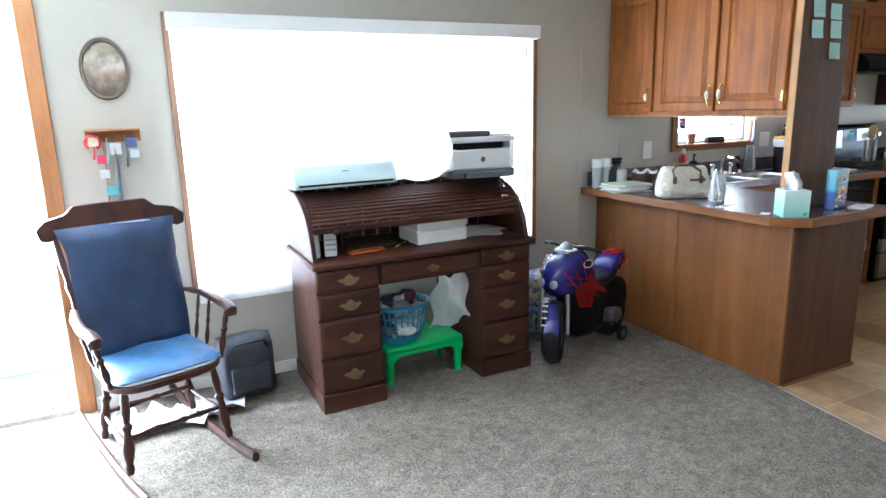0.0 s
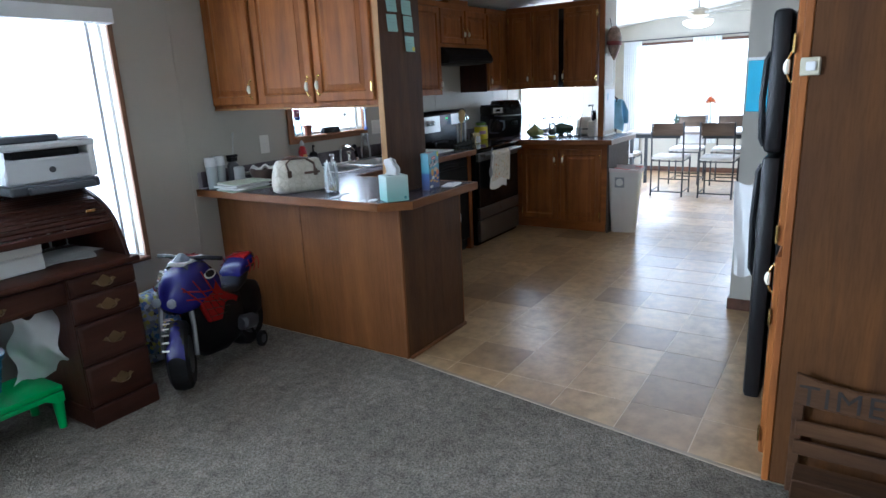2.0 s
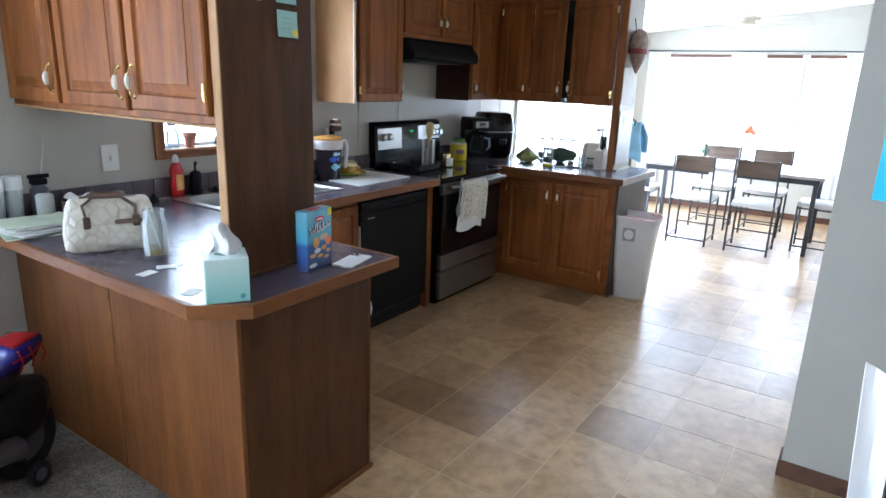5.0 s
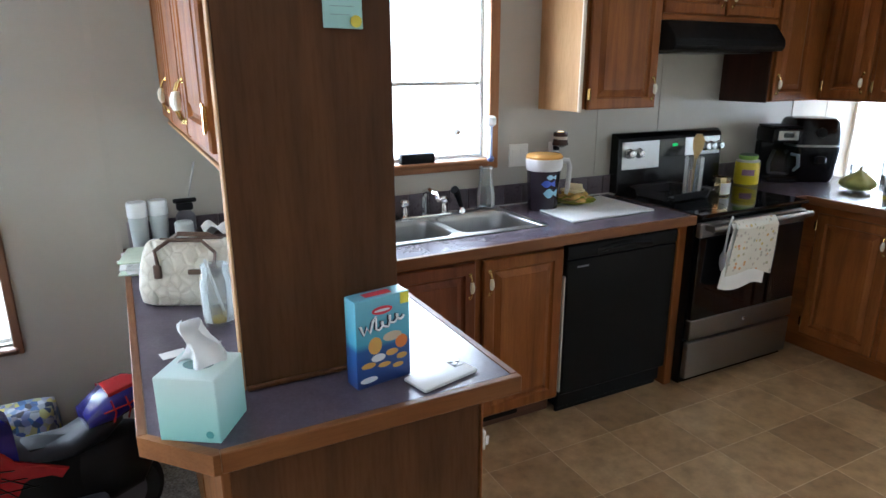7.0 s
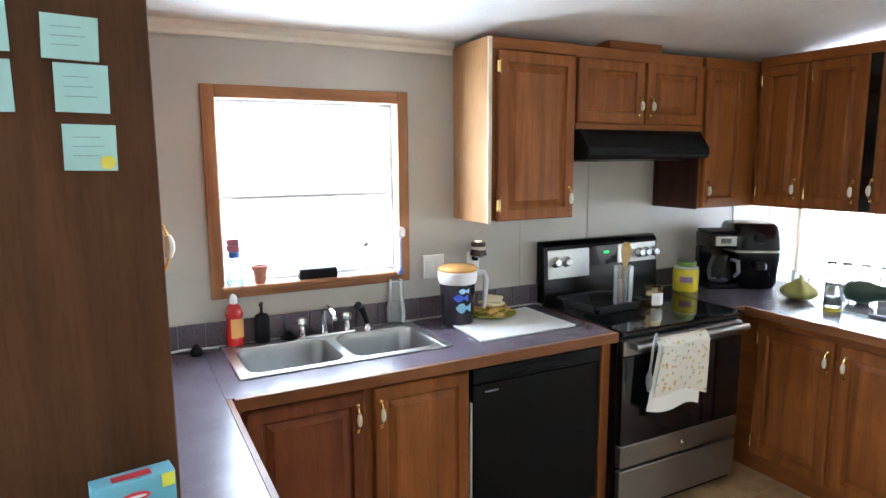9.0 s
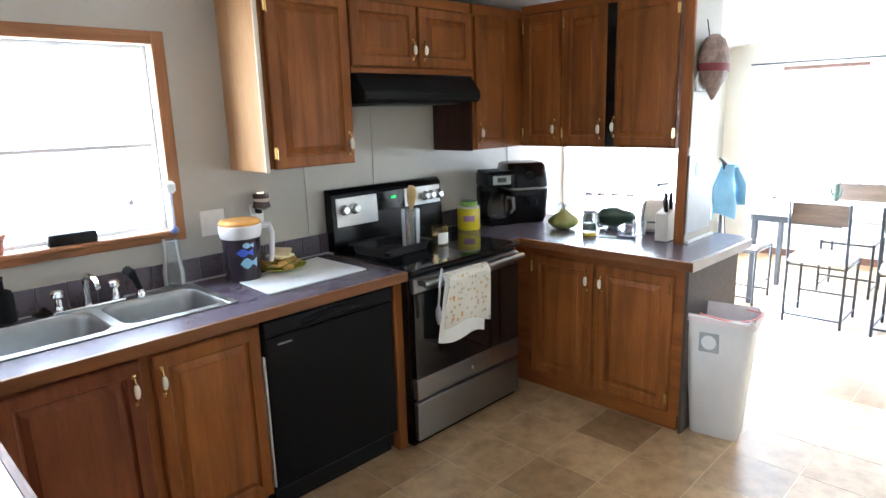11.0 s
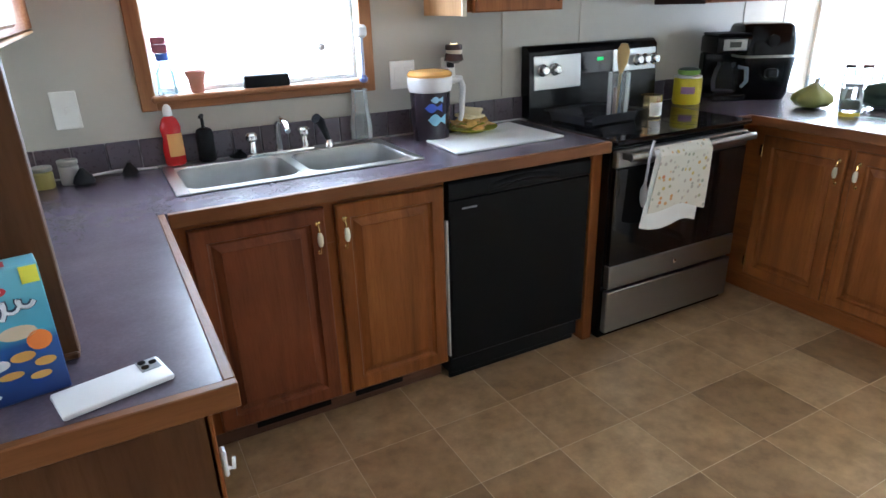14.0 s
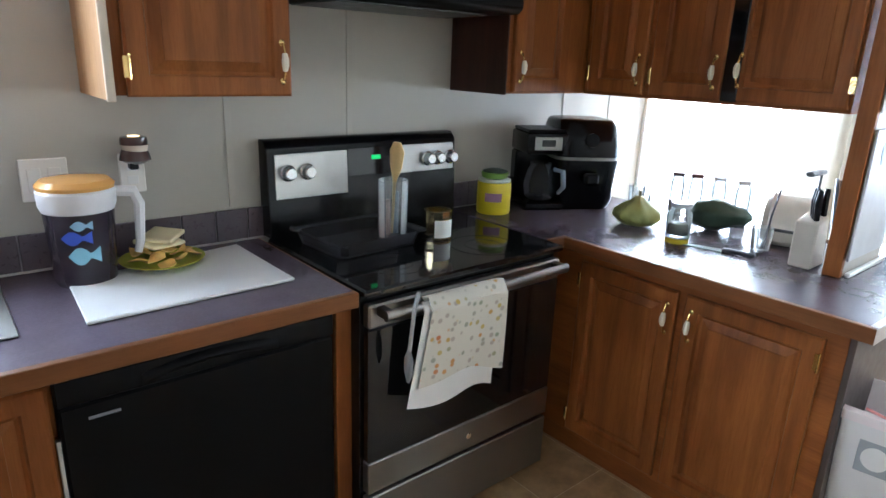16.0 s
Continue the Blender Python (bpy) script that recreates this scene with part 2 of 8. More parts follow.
def part(name, bm, mat, parent, label="", smooth=35, kind=""):
    ob = new(name, finish(name, bm, mat, smooth))
    ob.parent = parent
    return tagged(ob, label=label, kind=kind)

def thing(name, x=0, y=0, z=0, rz=0, label="", category="", group=""):
    ob = new(name)
    ob.empty_display_size = 0.1
    ob.matrix_basis = pose(x, y, z, 0, 0, rz)
    return tagged(ob, label=label, category=category, group=group)

def solo(name, bm, mat, x=0, y=0, z=0, rz=0, label="", category="", group="", kind="", smooth=35):
    ob = new(name, finish(name, bm, mat, smooth))
    ob.matrix_basis = pose(x, y, z, 0, 0, rz)
    return tagged(ob, label=label, category=category, group=group, kind=kind)

def box(x0, x1, y0, y1, z0, z1, bev=0.002, bm=None, seg=1):
    b = bmesh.new()
    r = bmesh.ops.create_cube(b, size=1.0)
    for v in b.verts:
        v.co = Vector(((x0 + x1) / 2 + v.co.x * (x1 - x0), (y0 + y1) / 2 + v.co.y * (y1 - y0), (z0 + z1) / 2 + v.co.z * (z1 - z0)))
    if bev:
        bev = min(bev, 0.45 * min(abs(x1 - x0), abs(y1 - y0), abs(z1 - z0)))
        bmesh.ops.bevel(b, geom=b.edges[:], offset=bev, segments=seg, affect="EDGES", profile=0.5)
    return join(bm, b)

def join(bm, b, m=None):
    """Adds b to bm (or returns b alone), turned by m."""
    if m is not None:
        b.transform(m)
    if bm is None:
        return b
    me = bpy.data.meshes.new("tmp")
    b.to_mesh(me)
    b.free()
    bm.from_mesh(me)
    bpy.data.meshes.remove(me)
    return bm

def boxes(*specs, bev=0.002):
    bm = bmesh.new()
    for s in specs:
        box(*s[:6], bev=s[6] if len(s) > 6 else bev, bm=bm)
    return bm

def lathe(profile, seg=24, x=0, y=0, z=0, bm=None, sx=1.0, sy=1.0, caps=True):
    """Turned about z: profile of (radius, height)."""
    b = bmesh.new()
    rings = []
    for r, h in profile:
        rings.append([b.verts.new((x + sx * max(r, 1e-4) * math.cos(2 * math.pi * i / seg), y + sy * max(r, 1e-4) * math.sin(2 * math.pi * i / seg), z + h)) for i in range(seg)])
    for lo, hi in zip(rings, rings[1:]):
        for i in range(seg):
            b.faces.new((lo[i], lo[(i + 1) % seg], hi[(i + 1) % seg], hi[i]))
    if caps:
        b.faces.new(rings[0][::-1])
        b.faces.new(rings[-1])
    bmesh.ops.recalc_face_normals(b, faces=b.faces[:])
    return join(bm, b)

def tube(points, r, seg=8, bm=None, flat=1.0):
    """A rod along points; r may be a list, a radius for each point."""
    pts = [Vector(p) for p in points]
    rs = r if isinstance(r, (list, tuple)) else [r] * len(pts)
    b = bmesh.new()
    rings, up = [], None
    for i, p in enumerate(pts):
        d = (pts[min(i + 1, len(pts) - 1)] - pts[max(i - 1, 0)]).normalized()
        if up is None:
            up = Vector((0, 0, 1)) if abs(d.z) < 0.9 else Vector((1, 0, 0))
        side = d.cross(up).normalized()
        up = side.cross(d).normalized()
        rings.append([b.verts.new(p + rs[i] * (math.cos(2 * math.pi * k / seg) * side + flat * math.sin(2 * math.pi * k / seg) * up)) for k in range(seg)])
    for lo, hi in zip(rings, rings[1:]):
        for k in range(seg):
            b.faces.new((lo[k], lo[(k + 1) % seg], hi[(k + 1) % seg], hi[k]))
    b.faces.new(rings[0][::-1])
    b.faces.new(rings[-1])
    bmesh.ops.recalc_face_normals(b, faces=b.faces[:])
    return join(bm, b)

def prism(poly, a, b_, axis="z", bev=0.0, bm=None):
    """The outline poly, drawn out from a to b along the axis. poly holds the two other coordinates in xyz order."""
    b = bmesh.new()
    def at(p, h):
        return {"x": (h, p[0], p[1]), "y": (p[0], h, p[1]), "z": (p[0], p[1], h)}[axis]
    lo = [b.verts.new(at(p, a)) for p in poly]
    hi = [b.verts.new(at(p, b_)) for p in poly]
    n = len(poly)
    b.faces.new(lo[::-1])
    b.faces.new(hi)
    for i in range(n):
        b.faces.new((lo[i], lo[(i + 1) % n], hi[(i + 1) % n], hi[i]))
    bmesh.ops.recalc_face_normals(b, faces=b.faces[:])
    if bev:
        bmesh.ops.bevel(b, geom=b.edges[:], offset=bev, segments=1, affect="EDGES", profile=0.5)
    return join(bm, b)

def sheet(nx, ny, f, thick=0.0, bm=None):
    """A surface f(u, v), u and v from 0 to 1, with a thickness."""
    b = bmesh.new()
    g = [[b.verts.new(f(i / nx, j / ny)) for i in range(nx + 1)] for j in range(ny + 1)]
    for j in range(ny):
        for i in range(nx):
            b.faces.new((g[j][i], g[j][i + 1], g[j + 1][i + 1], g[j + 1][i]))
    if thick:
        bmesh.ops.recalc_face_normals(b, faces=b.faces[:])
        bmesh.ops.solidify(b, geom=b.faces[:], thickness=thick)
    return join(bm, b)

def wall_holes(a0, a1, z0, z1, t0, t1, holes, along="x"):
    """A wall from a0 to a1 with openings (a, b, low, high) through it, as one mesh without inner seams doubled up."""
    bm = bmesh.new()
    def put(p, q, lo, hi):
        if q - p > 1e-4 and hi - lo > 1e-4:
            if along == "x":
                box(p, q, t0, t1, lo, hi, 0, bm)
            else:
                box(t0, t1, p, q, lo, hi, 0, bm)
    at = a0
    for a, b, lo, hi in sorted(holes):
        put(at, a, z0, z1)
        put(a, b, z0, lo)
        put(a, b, hi, z1)
        at = b
    put(at, a1, z0, z1)
    return bm

def panel_door(w, h, t=0.02, frame_w=0.055):
    """A raised-panel door: width along x, from z 0 up, its face towards -y at y = 0, its back at y = t."""
    b = bmesh.new()
    rings = [(0.0, t), (0.0, 0.005), (0.006, 0.0), (frame_w - 0.006, 0.0), (frame_w - 0.001, 0.010), (frame_w + 0.007, 0.013), (frame_w + 0.032, 0.003), (frame_w + 0.033, 0.0005)]
    prev = None
    first = None
    for inset, y in rings:
        r = [b.verts.new(c) for c in ((inset, y, inset), (w - inset, y, inset), (w - inset, y, h - inset), (inset, y, h - inset))]
        if prev:
            for i in range(4):
                b.faces.new((prev[i], prev[(i + 1) % 4], r[(i + 1) % 4], r[i]))
        else:
            first = r
        prev = r
    b.faces.new(prev)
    b.faces.new(first[::-1])
    bmesh.ops.recalc_face_normals(b, faces=b.faces[:])
    return b

TURNS = {"-y": 0, "-x": -90, "+x": 90, "+y": 180}
def door_on(parent, name, face, a, b, z0, z1, at, mat=None, handle=None, hinge=None, hz=0.12, slab=None, hl=0.11):
    """A door (or drawer front) on a cabinet. face: the way it looks; a, b: its span along the wall; at: the plane of its front.
    handle, hinge: the end (a or b) that carries them."""
    if face == "-y":
        m = Matrix.Translation((a, at, z0))
    elif face == "-x":
        m = Matrix.Translation((at, b, z0)) @ pose(0, 0, 0, 0, 0, -90)
    else:
        m = Matrix.Translation((at, a, z0)) @ pose(0, 0, 0, 0, 0, 90)
    w, h = b - a, z1 - z0
    bm = slab if slab is not None else panel_door(w, h)
    bm.transform(m)
    door = part(name, bm, mat or OAK, parent, smooth=None)
    if handle is not None:
        hx = 0.028 if (handle == "a") == (face != "-x") else w - 0.028
        zz = h - hz - hl if hz > 0 else -hz
        pull(door, m @ Matrix.Translation((hx, 0, zz)), hl)
    if hinge is not None:
        gx = 0.004 if (hinge == "a") == (face != "-x") else w - 0.004
        for zz in (0.07, h - 0.07):
            hb = box(gx - 0.012, gx + 0.004, -0.004, 0.002, zz - 0.025, zz + 0.025, 0.001)
            tube([(gx + 0.002, -0.005, zz - 0.03), (gx + 0.002, -0.005, zz + 0.03)], 0.0035, 6, hb)
            hb.transform(m)
            part("hinge", hb, BRASS, door, "brass hinge")
    return door

def pull(door, m, L=0.11):
    """A brass arc pull with an ivory ceramic grip."""
    hb = tube([(0, 0.0, 0), (0, -0.010, 0.004), (0, -0.018, L * 0.25), (0, -0.021, L * 0.5), (0, -0.018, L * 0.75), (0, -0.010, L - 0.004), (0, 0, L)], 0.0035, 6)
    for z in (0.0, L):
        b = lathe([(0.002, 0), (0.009, 0.001), (0.009, 0.003), (0.004, 0.007)], 10)
        join(hb, b, Matrix.Translation((0, 0, z)) @ pose(0, 0, 0, 90))
    hb.transform(m)
    h = part("handle", hb, BRASS, door, "brass pull with ivory grip")
    g = tube([(0, -0.018, L * 0.27), (0, -0.021, L * 0.42), (0, -0.021, L * 0.58), (0, -0.018, L * 0.73)], [0.0065, 0.0105, 0.0105, 0.0065], 8)
    g.transform(m)
    part("grip", g, CERAMIC, door, "ivory ceramic grip")
    return h

# ---------------- the large structure ----------------
LW = (2.13, 4.245, 0.59, 1.935)      # living room window: x, x, low, high
KW = (5.53, 6.312, 1.165, 1.925)       # kitchen window
LD = (0.30, 1.502, 0.03, 2.0)         # glass door beside the rocking chair
DD = (9.35, 11.35, 0.03, 2.0)        # glass door in the dining area
E1 = (2.17, 3.78, 0.64, 1.94)        # dining windows: y, y, low, high
E2 = (0.75, 2.09, 0.64, 1.94)
TOP = 2.205
solo("wall_north", wall_holes(WX - 0.12, EX + 0.12, 0, TOP + 0.01, NY, NY + 0.12, [LW, KW, LD, DD]), WALL, kind="structure", smooth=None)
def slope_wall(name, x0, x1, ya, yb, holes=()):
    bm = wall_holes(ya, yb, 0, TOP, x0, x1, list(holes), "y")
    prism([(ya, TOP), (yb, TOP), (yb, ceiling_z(yb) + 0.02), (ya, ceiling_z(ya) + 0.02)], x0, x1, "x", 0, bm)
    solo(name, bm, WALL, kind="structure", smooth=None)
slope_wall("wall_east", EX, EX + 0.12, KY - 0.12, NY, [E1, E2])
slope_wall("wall_west", WX - 0.12, WX, SY - 0.12, NY)
solo("wall_south", box(WX, 4.56, SY - 0.12, SY, 0, 3.1, 0), WALL, kind="structure", smooth=None)
solo("wall_kitchen_south", box(4.68, EX, KY - 0.12, KY, 0, 2.75, 0), WALL, kind="structure", smooth=None)
solo("wall_hall", box(4.56, 4.68, SY - 0.12, KY, 0, 3.1, 0), WALL, kind="structure", smooth=None)
slope_wall("wall_stub", 6.40, 6.50, KY, 1.385)
solo("baseboard_stub", boxes((6.388, 6.398, 1.1, 1.387, 0, 0.075), (6.388, 6.512, 1.387, 1.397, 0, 0.075)), DARKTRIM, kind="structure")
def ceiling_mesh():
    return prism([(SY - 0.12, ceiling_z(SY - 0.12)), (NY + 0.12, ceiling_z(NY + 0.12)), (NY + 0.12, ceiling_z(NY + 0.12) + 0.1), (SY - 0.12, ceiling_z(SY - 0.12) + 0.1)], WX - 0.12, EX + 0.12, "x")
CEIL = plain("stippled_ceiling", (0.74, 0.73, 0.70), 0.9, vary=0.05, scale=5, bumpy=0.9, bscale=55, spec=0.1)
solo("ceiling", ceiling_mesh(), CEIL, kind="structure", smooth=None)
# the carpet ends along a slanting line from the peninsula's corner to the tall cabinet's
TH = [(4.80, 2.79), (4.545, 0.98)]
def th_x(y):
    return TH[1][0] + (y - TH[1][1]) * (TH[0][0] - TH[1][0]) / (TH[0][1] - TH[1][1])
carpet = prism([(WX, SY), (4.56, SY), (4.56, 0.2), (4.54, 0.94), TH[1], TH[0], (4.80, NY), (WX, NY)], -0.05, 0.006)
solo("floor_carpet", carpet, CARPET, kind="structure", smooth=None)
solo("floor_base", box(4.44, EX + 0.12, KY - 0.12, NY + 0.12, -0.06, -0.0006, 0), GROUT, kind="structure", smooth=None)
solo("floor_threshold", prism([(TH[1][0] - 0.012, TH[1][1]), (TH[1][0] + 0.012, TH[1][1]), (TH[0][0] + 0.012, TH[0][1]), (TH[0][0] - 0.012, TH[0][1])], -0.001, 0.009, bev=0.002), plain("threshold_strip", (0.30, 0.24, 0.17), 0.5), kind="structure")
crown = bmesh.new()
prism([(NY - 0.035, 2.205), (NY - 0.03, 2.19), (NY - 0.012, 2.178), (NY - 0.01, 2.16), (NY, 2.155), (NY, 2.215), (NY - 0.035, 2.212)], WX, 6.60, "x", 0, crown)
solo("trim_crown", crown, CREAM, kind="structure")
for k, x in enumerate((-1.2, 0.02, 1.80, 4.645, 7.01, 7.455, 8.64, 9.0)):
    z0 = 0.08 if x < 4.7 else (CT + 0.115 if x < 8.7 else 0.08)
    solo("trim_batten", box(x - 0.011, x + 0.011, NY - 0.0035, NY + 0.01, z0, 2.15, 0), BATTEN, kind="structure", smooth=None)
for a, b in ((1.56, 4.80), (-2.2, 0.24)):
    solo("baseboard", box(a, b, NY - 0.012, NY - 0.001, 0.006, 0.075, 0.003), WHITE, kind="structure")
solo("baseboard_east", box(EX - 0.012, EX - 0.001, KY, NY, 0, 0.075, 0.003), DARKTRIM, kind="structure")

# ---------------- windows ----------------
def window(name, face, span, rail=True, trim=(TRIM, TRIM_V), tw=0.055, mull=(), sill=True, lamp=6.0, label="", off=0.0):
    """A window in the north wall (face -y) or the east wall (face -x): trim, frame, panes and the daylight behind."""
    a, b, lo, hi = span
    w = thing(name, label=label or "oak-trimmed window full of daylight")
    w["kind"] = "structure"
    def bx(p, q, d0, d1, z0, z1, bev=0.003):
        # d: depth from the wall's inner face, outwards positive
        return box(p, q, NY + d0, NY + d1, z0, z1, bev) if face == "-y" else box(EX + d0, EX + d1, p, q, z0, z1, bev)
    for n, s in (("trim_side", (a - tw, a, -0.02, -0.001, lo - tw, hi + tw)), ("trim_side", (b, b + tw, -0.02, -0.001, lo - tw, hi + tw))):
        part(n, bx(*s), trim[1], w)
    part("trim_top", bx(a, b, -0.019, -0.001, hi, hi + tw), trim[0], w)
    if lo > 0.2:
        part("window_sill", bx(a - 0.015, b + 0.015, -0.045, 0.03, lo - 0.022, lo, 0.006), trim[0], w)
        part("trim_bottom", bx(a, b, -0.018, -0.001, lo - tw, lo - 0.023), trim[0], w)
    fr = bmesh.new()
    for s in ((a, a + 0.018, 0.05, 0.085, lo, hi), (b - 0.018, b, 0.05, 0.085, lo, hi), (a + 0.018, b - 0.018, 0.05, 0.085, lo, lo + 0.018), (a + 0.018, b - 0.018, 0.05, 0.085, hi - 0.018, hi)):
        join(fr, bx(*s))
    part("window_frame", fr, WHITE, w)
    if rail:
        mz = lo + 0.47 * (hi - lo)
        part("meeting_rail", bx(a + 0.018, b - 0.018, 0.055, 0.08, mz - 0.010, mz + 0.010), WHITE, w)
    for x in mull:
        part("mullion", bx(x - 0.02, x + 0.02, 0.05, 0.085, lo + 0.019, hi - 0.019), WHITE, w)
    pane = part("pane", bx(a + 0.015, b - 0.015, 0.064, 0.068, lo + 0.015, hi - 0.015, 0), GLASS, w, smooth=None)
    pane.visible_shadow = False
    if face == "-y":
        window_lamp(name + "_daylight", (a + b) / 2, NY + 0.115, (lo + hi) / 2, b - a, hi - lo, 180, lamp)
    else:
        window_lamp(name + "_daylight", EX + 0.115, (a + b) / 2, (lo + hi) / 2, b - a, hi - lo, 90, lamp)
    return w

window("window_living", "-y", LW, rail=False, trim=(DARKTRIM, wood("living_window_side", (0.27, 0.15, 0.09), (0.22, 0.12, 0.07), (0.15, 0.08, 0.05))), tw=0.03, lamp=20.0, label="large living room window full of daylight")
window("window_kitchen", "-y", KW, tw=0.052, lamp=20.0, label="oak-trimmed kitchen window over the sink")
window("window_dining_a", "-x", E1, rail=False, trim=(DARKTRIM, WHITE), tw=0.035, lamp=31.0, label="dark-trimmed dining room window full of daylight")
window("window_dining_b", "-x", E2, rail=False, trim=(DARKTRIM, WHITE), tw=0.035, lamp=31.0, label="dark-trimmed dining room window full of daylight")
window("door_patio", "-y", DD, rail=False, trim=(WHITE, WHITE), tw=0.04, mull=(10.35,), sill=False, lamp=32.0, label="sliding glass patio door full of daylight")
window("door_front", "-y", LD, rail=False, trim=(TRIM, TRIM_V), tw=0.078, mull=(0.9,), sill=False, lamp=190.0, label="oak-trimmed glass door beside the rocking chair")

# plain bright daylight beyond the windows
HAZE = glowing("bright_haze", (0.93, 0.96, 1.0), 7.0)
solo("backdrop_north", box(WX - 2, EX + 4, NY + 2.2, NY + 2.25, -0.5, 5.0, 0), HAZE, kind="structure", smooth=None)
solo("backdrop_east", box(EX + 2.2, EX + 2.25, -3.0, NY + 2.0, -0.5, 5.0, 0), HAZE, kind="structure", smooth=None)
solo("ground", box(-60, 80, -60, 80, -0.62, -0.55, 0), plain("pale_ground", (0.35, 0.34, 0.30), 0.9), kind="structure", smooth=None)

# valance over the living room window
v = thing("valance", 3.19, NY, 1.88, label="white fabric-wrapped valance box over the living room window", category="window valance")
part("front", box(-1.075, 1.045, -0.115, -0.10, 0, 0.075, 0.003), WHITE, v)
part("top", box(-1.075, 1.045, -0.10, -0.001, 0.063, 0.075, 0.002), WHITE, v)
for x in (-1.075, 1.032):
    part("end", box(x, x + 0.013, -0.0995, -0.021, 0, 0.0625, 0.002), WHITE, v)

def shade_mat(name="white_paper_shade", share=0.5, col=0.9):
    """A thin white sheet that lets light through."""
    m, nt, p = node_mat(name)
    p.inputs["Base Color"].default_value = (0.86, 0.86, 0.85, 1)
    p.inputs["Roughness"].default_value = 0.8
    tr, mix = nt.nodes.new("ShaderNodeBsdfTranslucent"), nt.nodes.new("ShaderNodeMixShader")
    tr.inputs[0].default_value = (col, col, col, 1)
    mix.inputs[0].default_value = share
    nt.links.new(p.outputs[0], mix.inputs[1])
    nt.links.new(tr.outputs[0], mix.inputs[2])
    nt.links.new(mix.outputs[0], nt.nodes["Material Output"].inputs[0])
    return m

# vertical blinds hanging from the valance, closed, the last vane turned open
vb = thing("vertical_blinds", 3.19, 4.20, 0.505, label="closed white vertical blinds glowing before the living room window", category="vertical blinds")
VANE, VANE_E = shade_mat("white_vane", 0.75, 0.95), shade_mat("white_vane_end", 0.25, 0.6)
vane = prism([(-0.046, 0.004), (-0.023, -0.002), (0.0, -0.004), (0.023, -0.002), (0.046, 0.004), (0.023, -0.0012), (0.0, -0.0032), (-0.023, -0.0012)], 0, 1.368, "z")
for k in range(24):
    vx = -1.02 + 0.0845 * k
    last = k == 23
    v_ = part("vane", vane.copy(), VANE_E if last else VANE, vb)
    v_.matrix_basis = pose(vx - (0.012 if last else 0.0), 0, 0, 0, 0, 52 if last else -9)
part("rail", box(-1.05, 1.03, -0.02, 0.02, 1.3695, 1.3745, 0.001), WHITE, vb, "slim white headrail")

# ---------------- cabinets ----------------
def cabinet(name, x0, x1, y0, y1, z0, z1, label, mat=OAK, side=None, group="kitchen cabinets", top_cap=None):
    """A cabinet body: a shell with its own sides, bottom and back; parts in world places."""
    c = thing(name, (x0 + x1) / 2, (y0 + y1) / 2, z0, label=label, category="cabinet", group=group)
    base = Matrix.Translation((-(x0 + x1) / 2, -(y0 + y1) / 2, -z0))
    class Shift:
        pass
    return c, base

def put(name, bm, mat, thing_, base, label="", smooth=35):
    bm.transform(base)
    return part(name, bm, mat, thing_, label, smooth)

def doors(c, base, face, at, specs, mat=OAK, hl=0.10, up=False):
    """specs: (a, b, low, high, handle end, hinge end). up: the pull sits at the bottom."""
    for a, b, lo, hi, hd, hg in specs:
        bm = panel_door(b - a, hi - lo, 0.02, min(0.055, 0.28 * (b - a)))
        off = base.translation
        if face == "-y":
            aa, bb, pl = a + off.x, b + off.x, at + off.y
        else:
            aa, bb, pl = a + off.y, b + off.y, at + off.x
        door_on(c, "door", face, aa, bb, lo + off.z, hi + off.z, pl, mat, hd, hg, hz=(-0.04 if up else 0.05), slab=bm, hl=hl)

G = 0.003
# sink base
c, m = cabinet("sink_cabinet", 5.46, 6.385, 3.73, NY, 0, 0.875, "oak sink base cabinet with two worn raised-panel doors")
put("body", boxes((5.462, 6.383, 3.732, NY - 0.005, 0.09, 0.70), (5.462, 6.383, 3.732, 3.752, 0.70, 0.862)), OAK, c, m)
put("toe_kick", box(5.47, 6.38, 3.79, 3.81, 0, 0.088), DARKTRIM, c, m)
for va, vb in ((5.62, 5.90), (6.0, 6.2)):
    put("vent_slot", box(va, vb, 3.784, 3.7895, 0.03, 0.062, 0.001), BLACK_M, c, m)
OAK_WORN = wood("red_brown_oak", (0.26, 0.085, 0.030), (0.195, 0.060, 0.022), (0.12, 0.036, 0.014))
doors(c, m, "-y", 3.71, [(5.50, 5.925, 0.105, 0.832, "b", None)], mat=OAK_WORN)
doors(c, m, "-y", 3.71, [(5.962, 6.372, 0.105, 0.832, "a", None)])
# stile between dishwasher and stove
solo("cabinet_stile", boxes((7.056, 7.108, 3.70, NY - 0.01, 0.0, 0.873)), OAK, label="narrow oak end panel between dishwasher and stove", category="cabinet panel")
# peninsula base (towards the living room)
c, m = cabinet("peninsula_cupboard", 4.80, 5.34, 2.79, NY, 0, 0.873, "oak-panelled peninsula base facing the carpeted room")
put("side_panel", boxes((4.80, 4.815, 2.80, 3.53, 0.007, 0.872), (4.80, 4.815, 3.534, NY - 0.002, 0.007, 0.872)), PANEL, c, m, "smooth oak veneer panel")
put("seam_strip", box(4.797, 4.8005, 3.525, 3.539, 0.01, 0.87, 0.001), EDGE_Y, c, m)
put("corner_strip", box(4.794, 4.812, 2.784, 2.80, 0.007, 0.872, 0.003), PANEL, c, m)
put("end_panel", box(4.812, 5.405, 2.785, 2.80, 0.0, 0.872), VENEER_SHADED, c, m, "veneer end panel, its brown darkened to stand for shade")
put("base_trim", boxes((4.815, 5.415, 2.772, 2.7845, 0.0, 0.02)), EDGE_X, c, m)
put("inner_side", boxes((5.395, 5.41, 2.785, 3.70, 0.0, 0.872)), OAK, c, m)
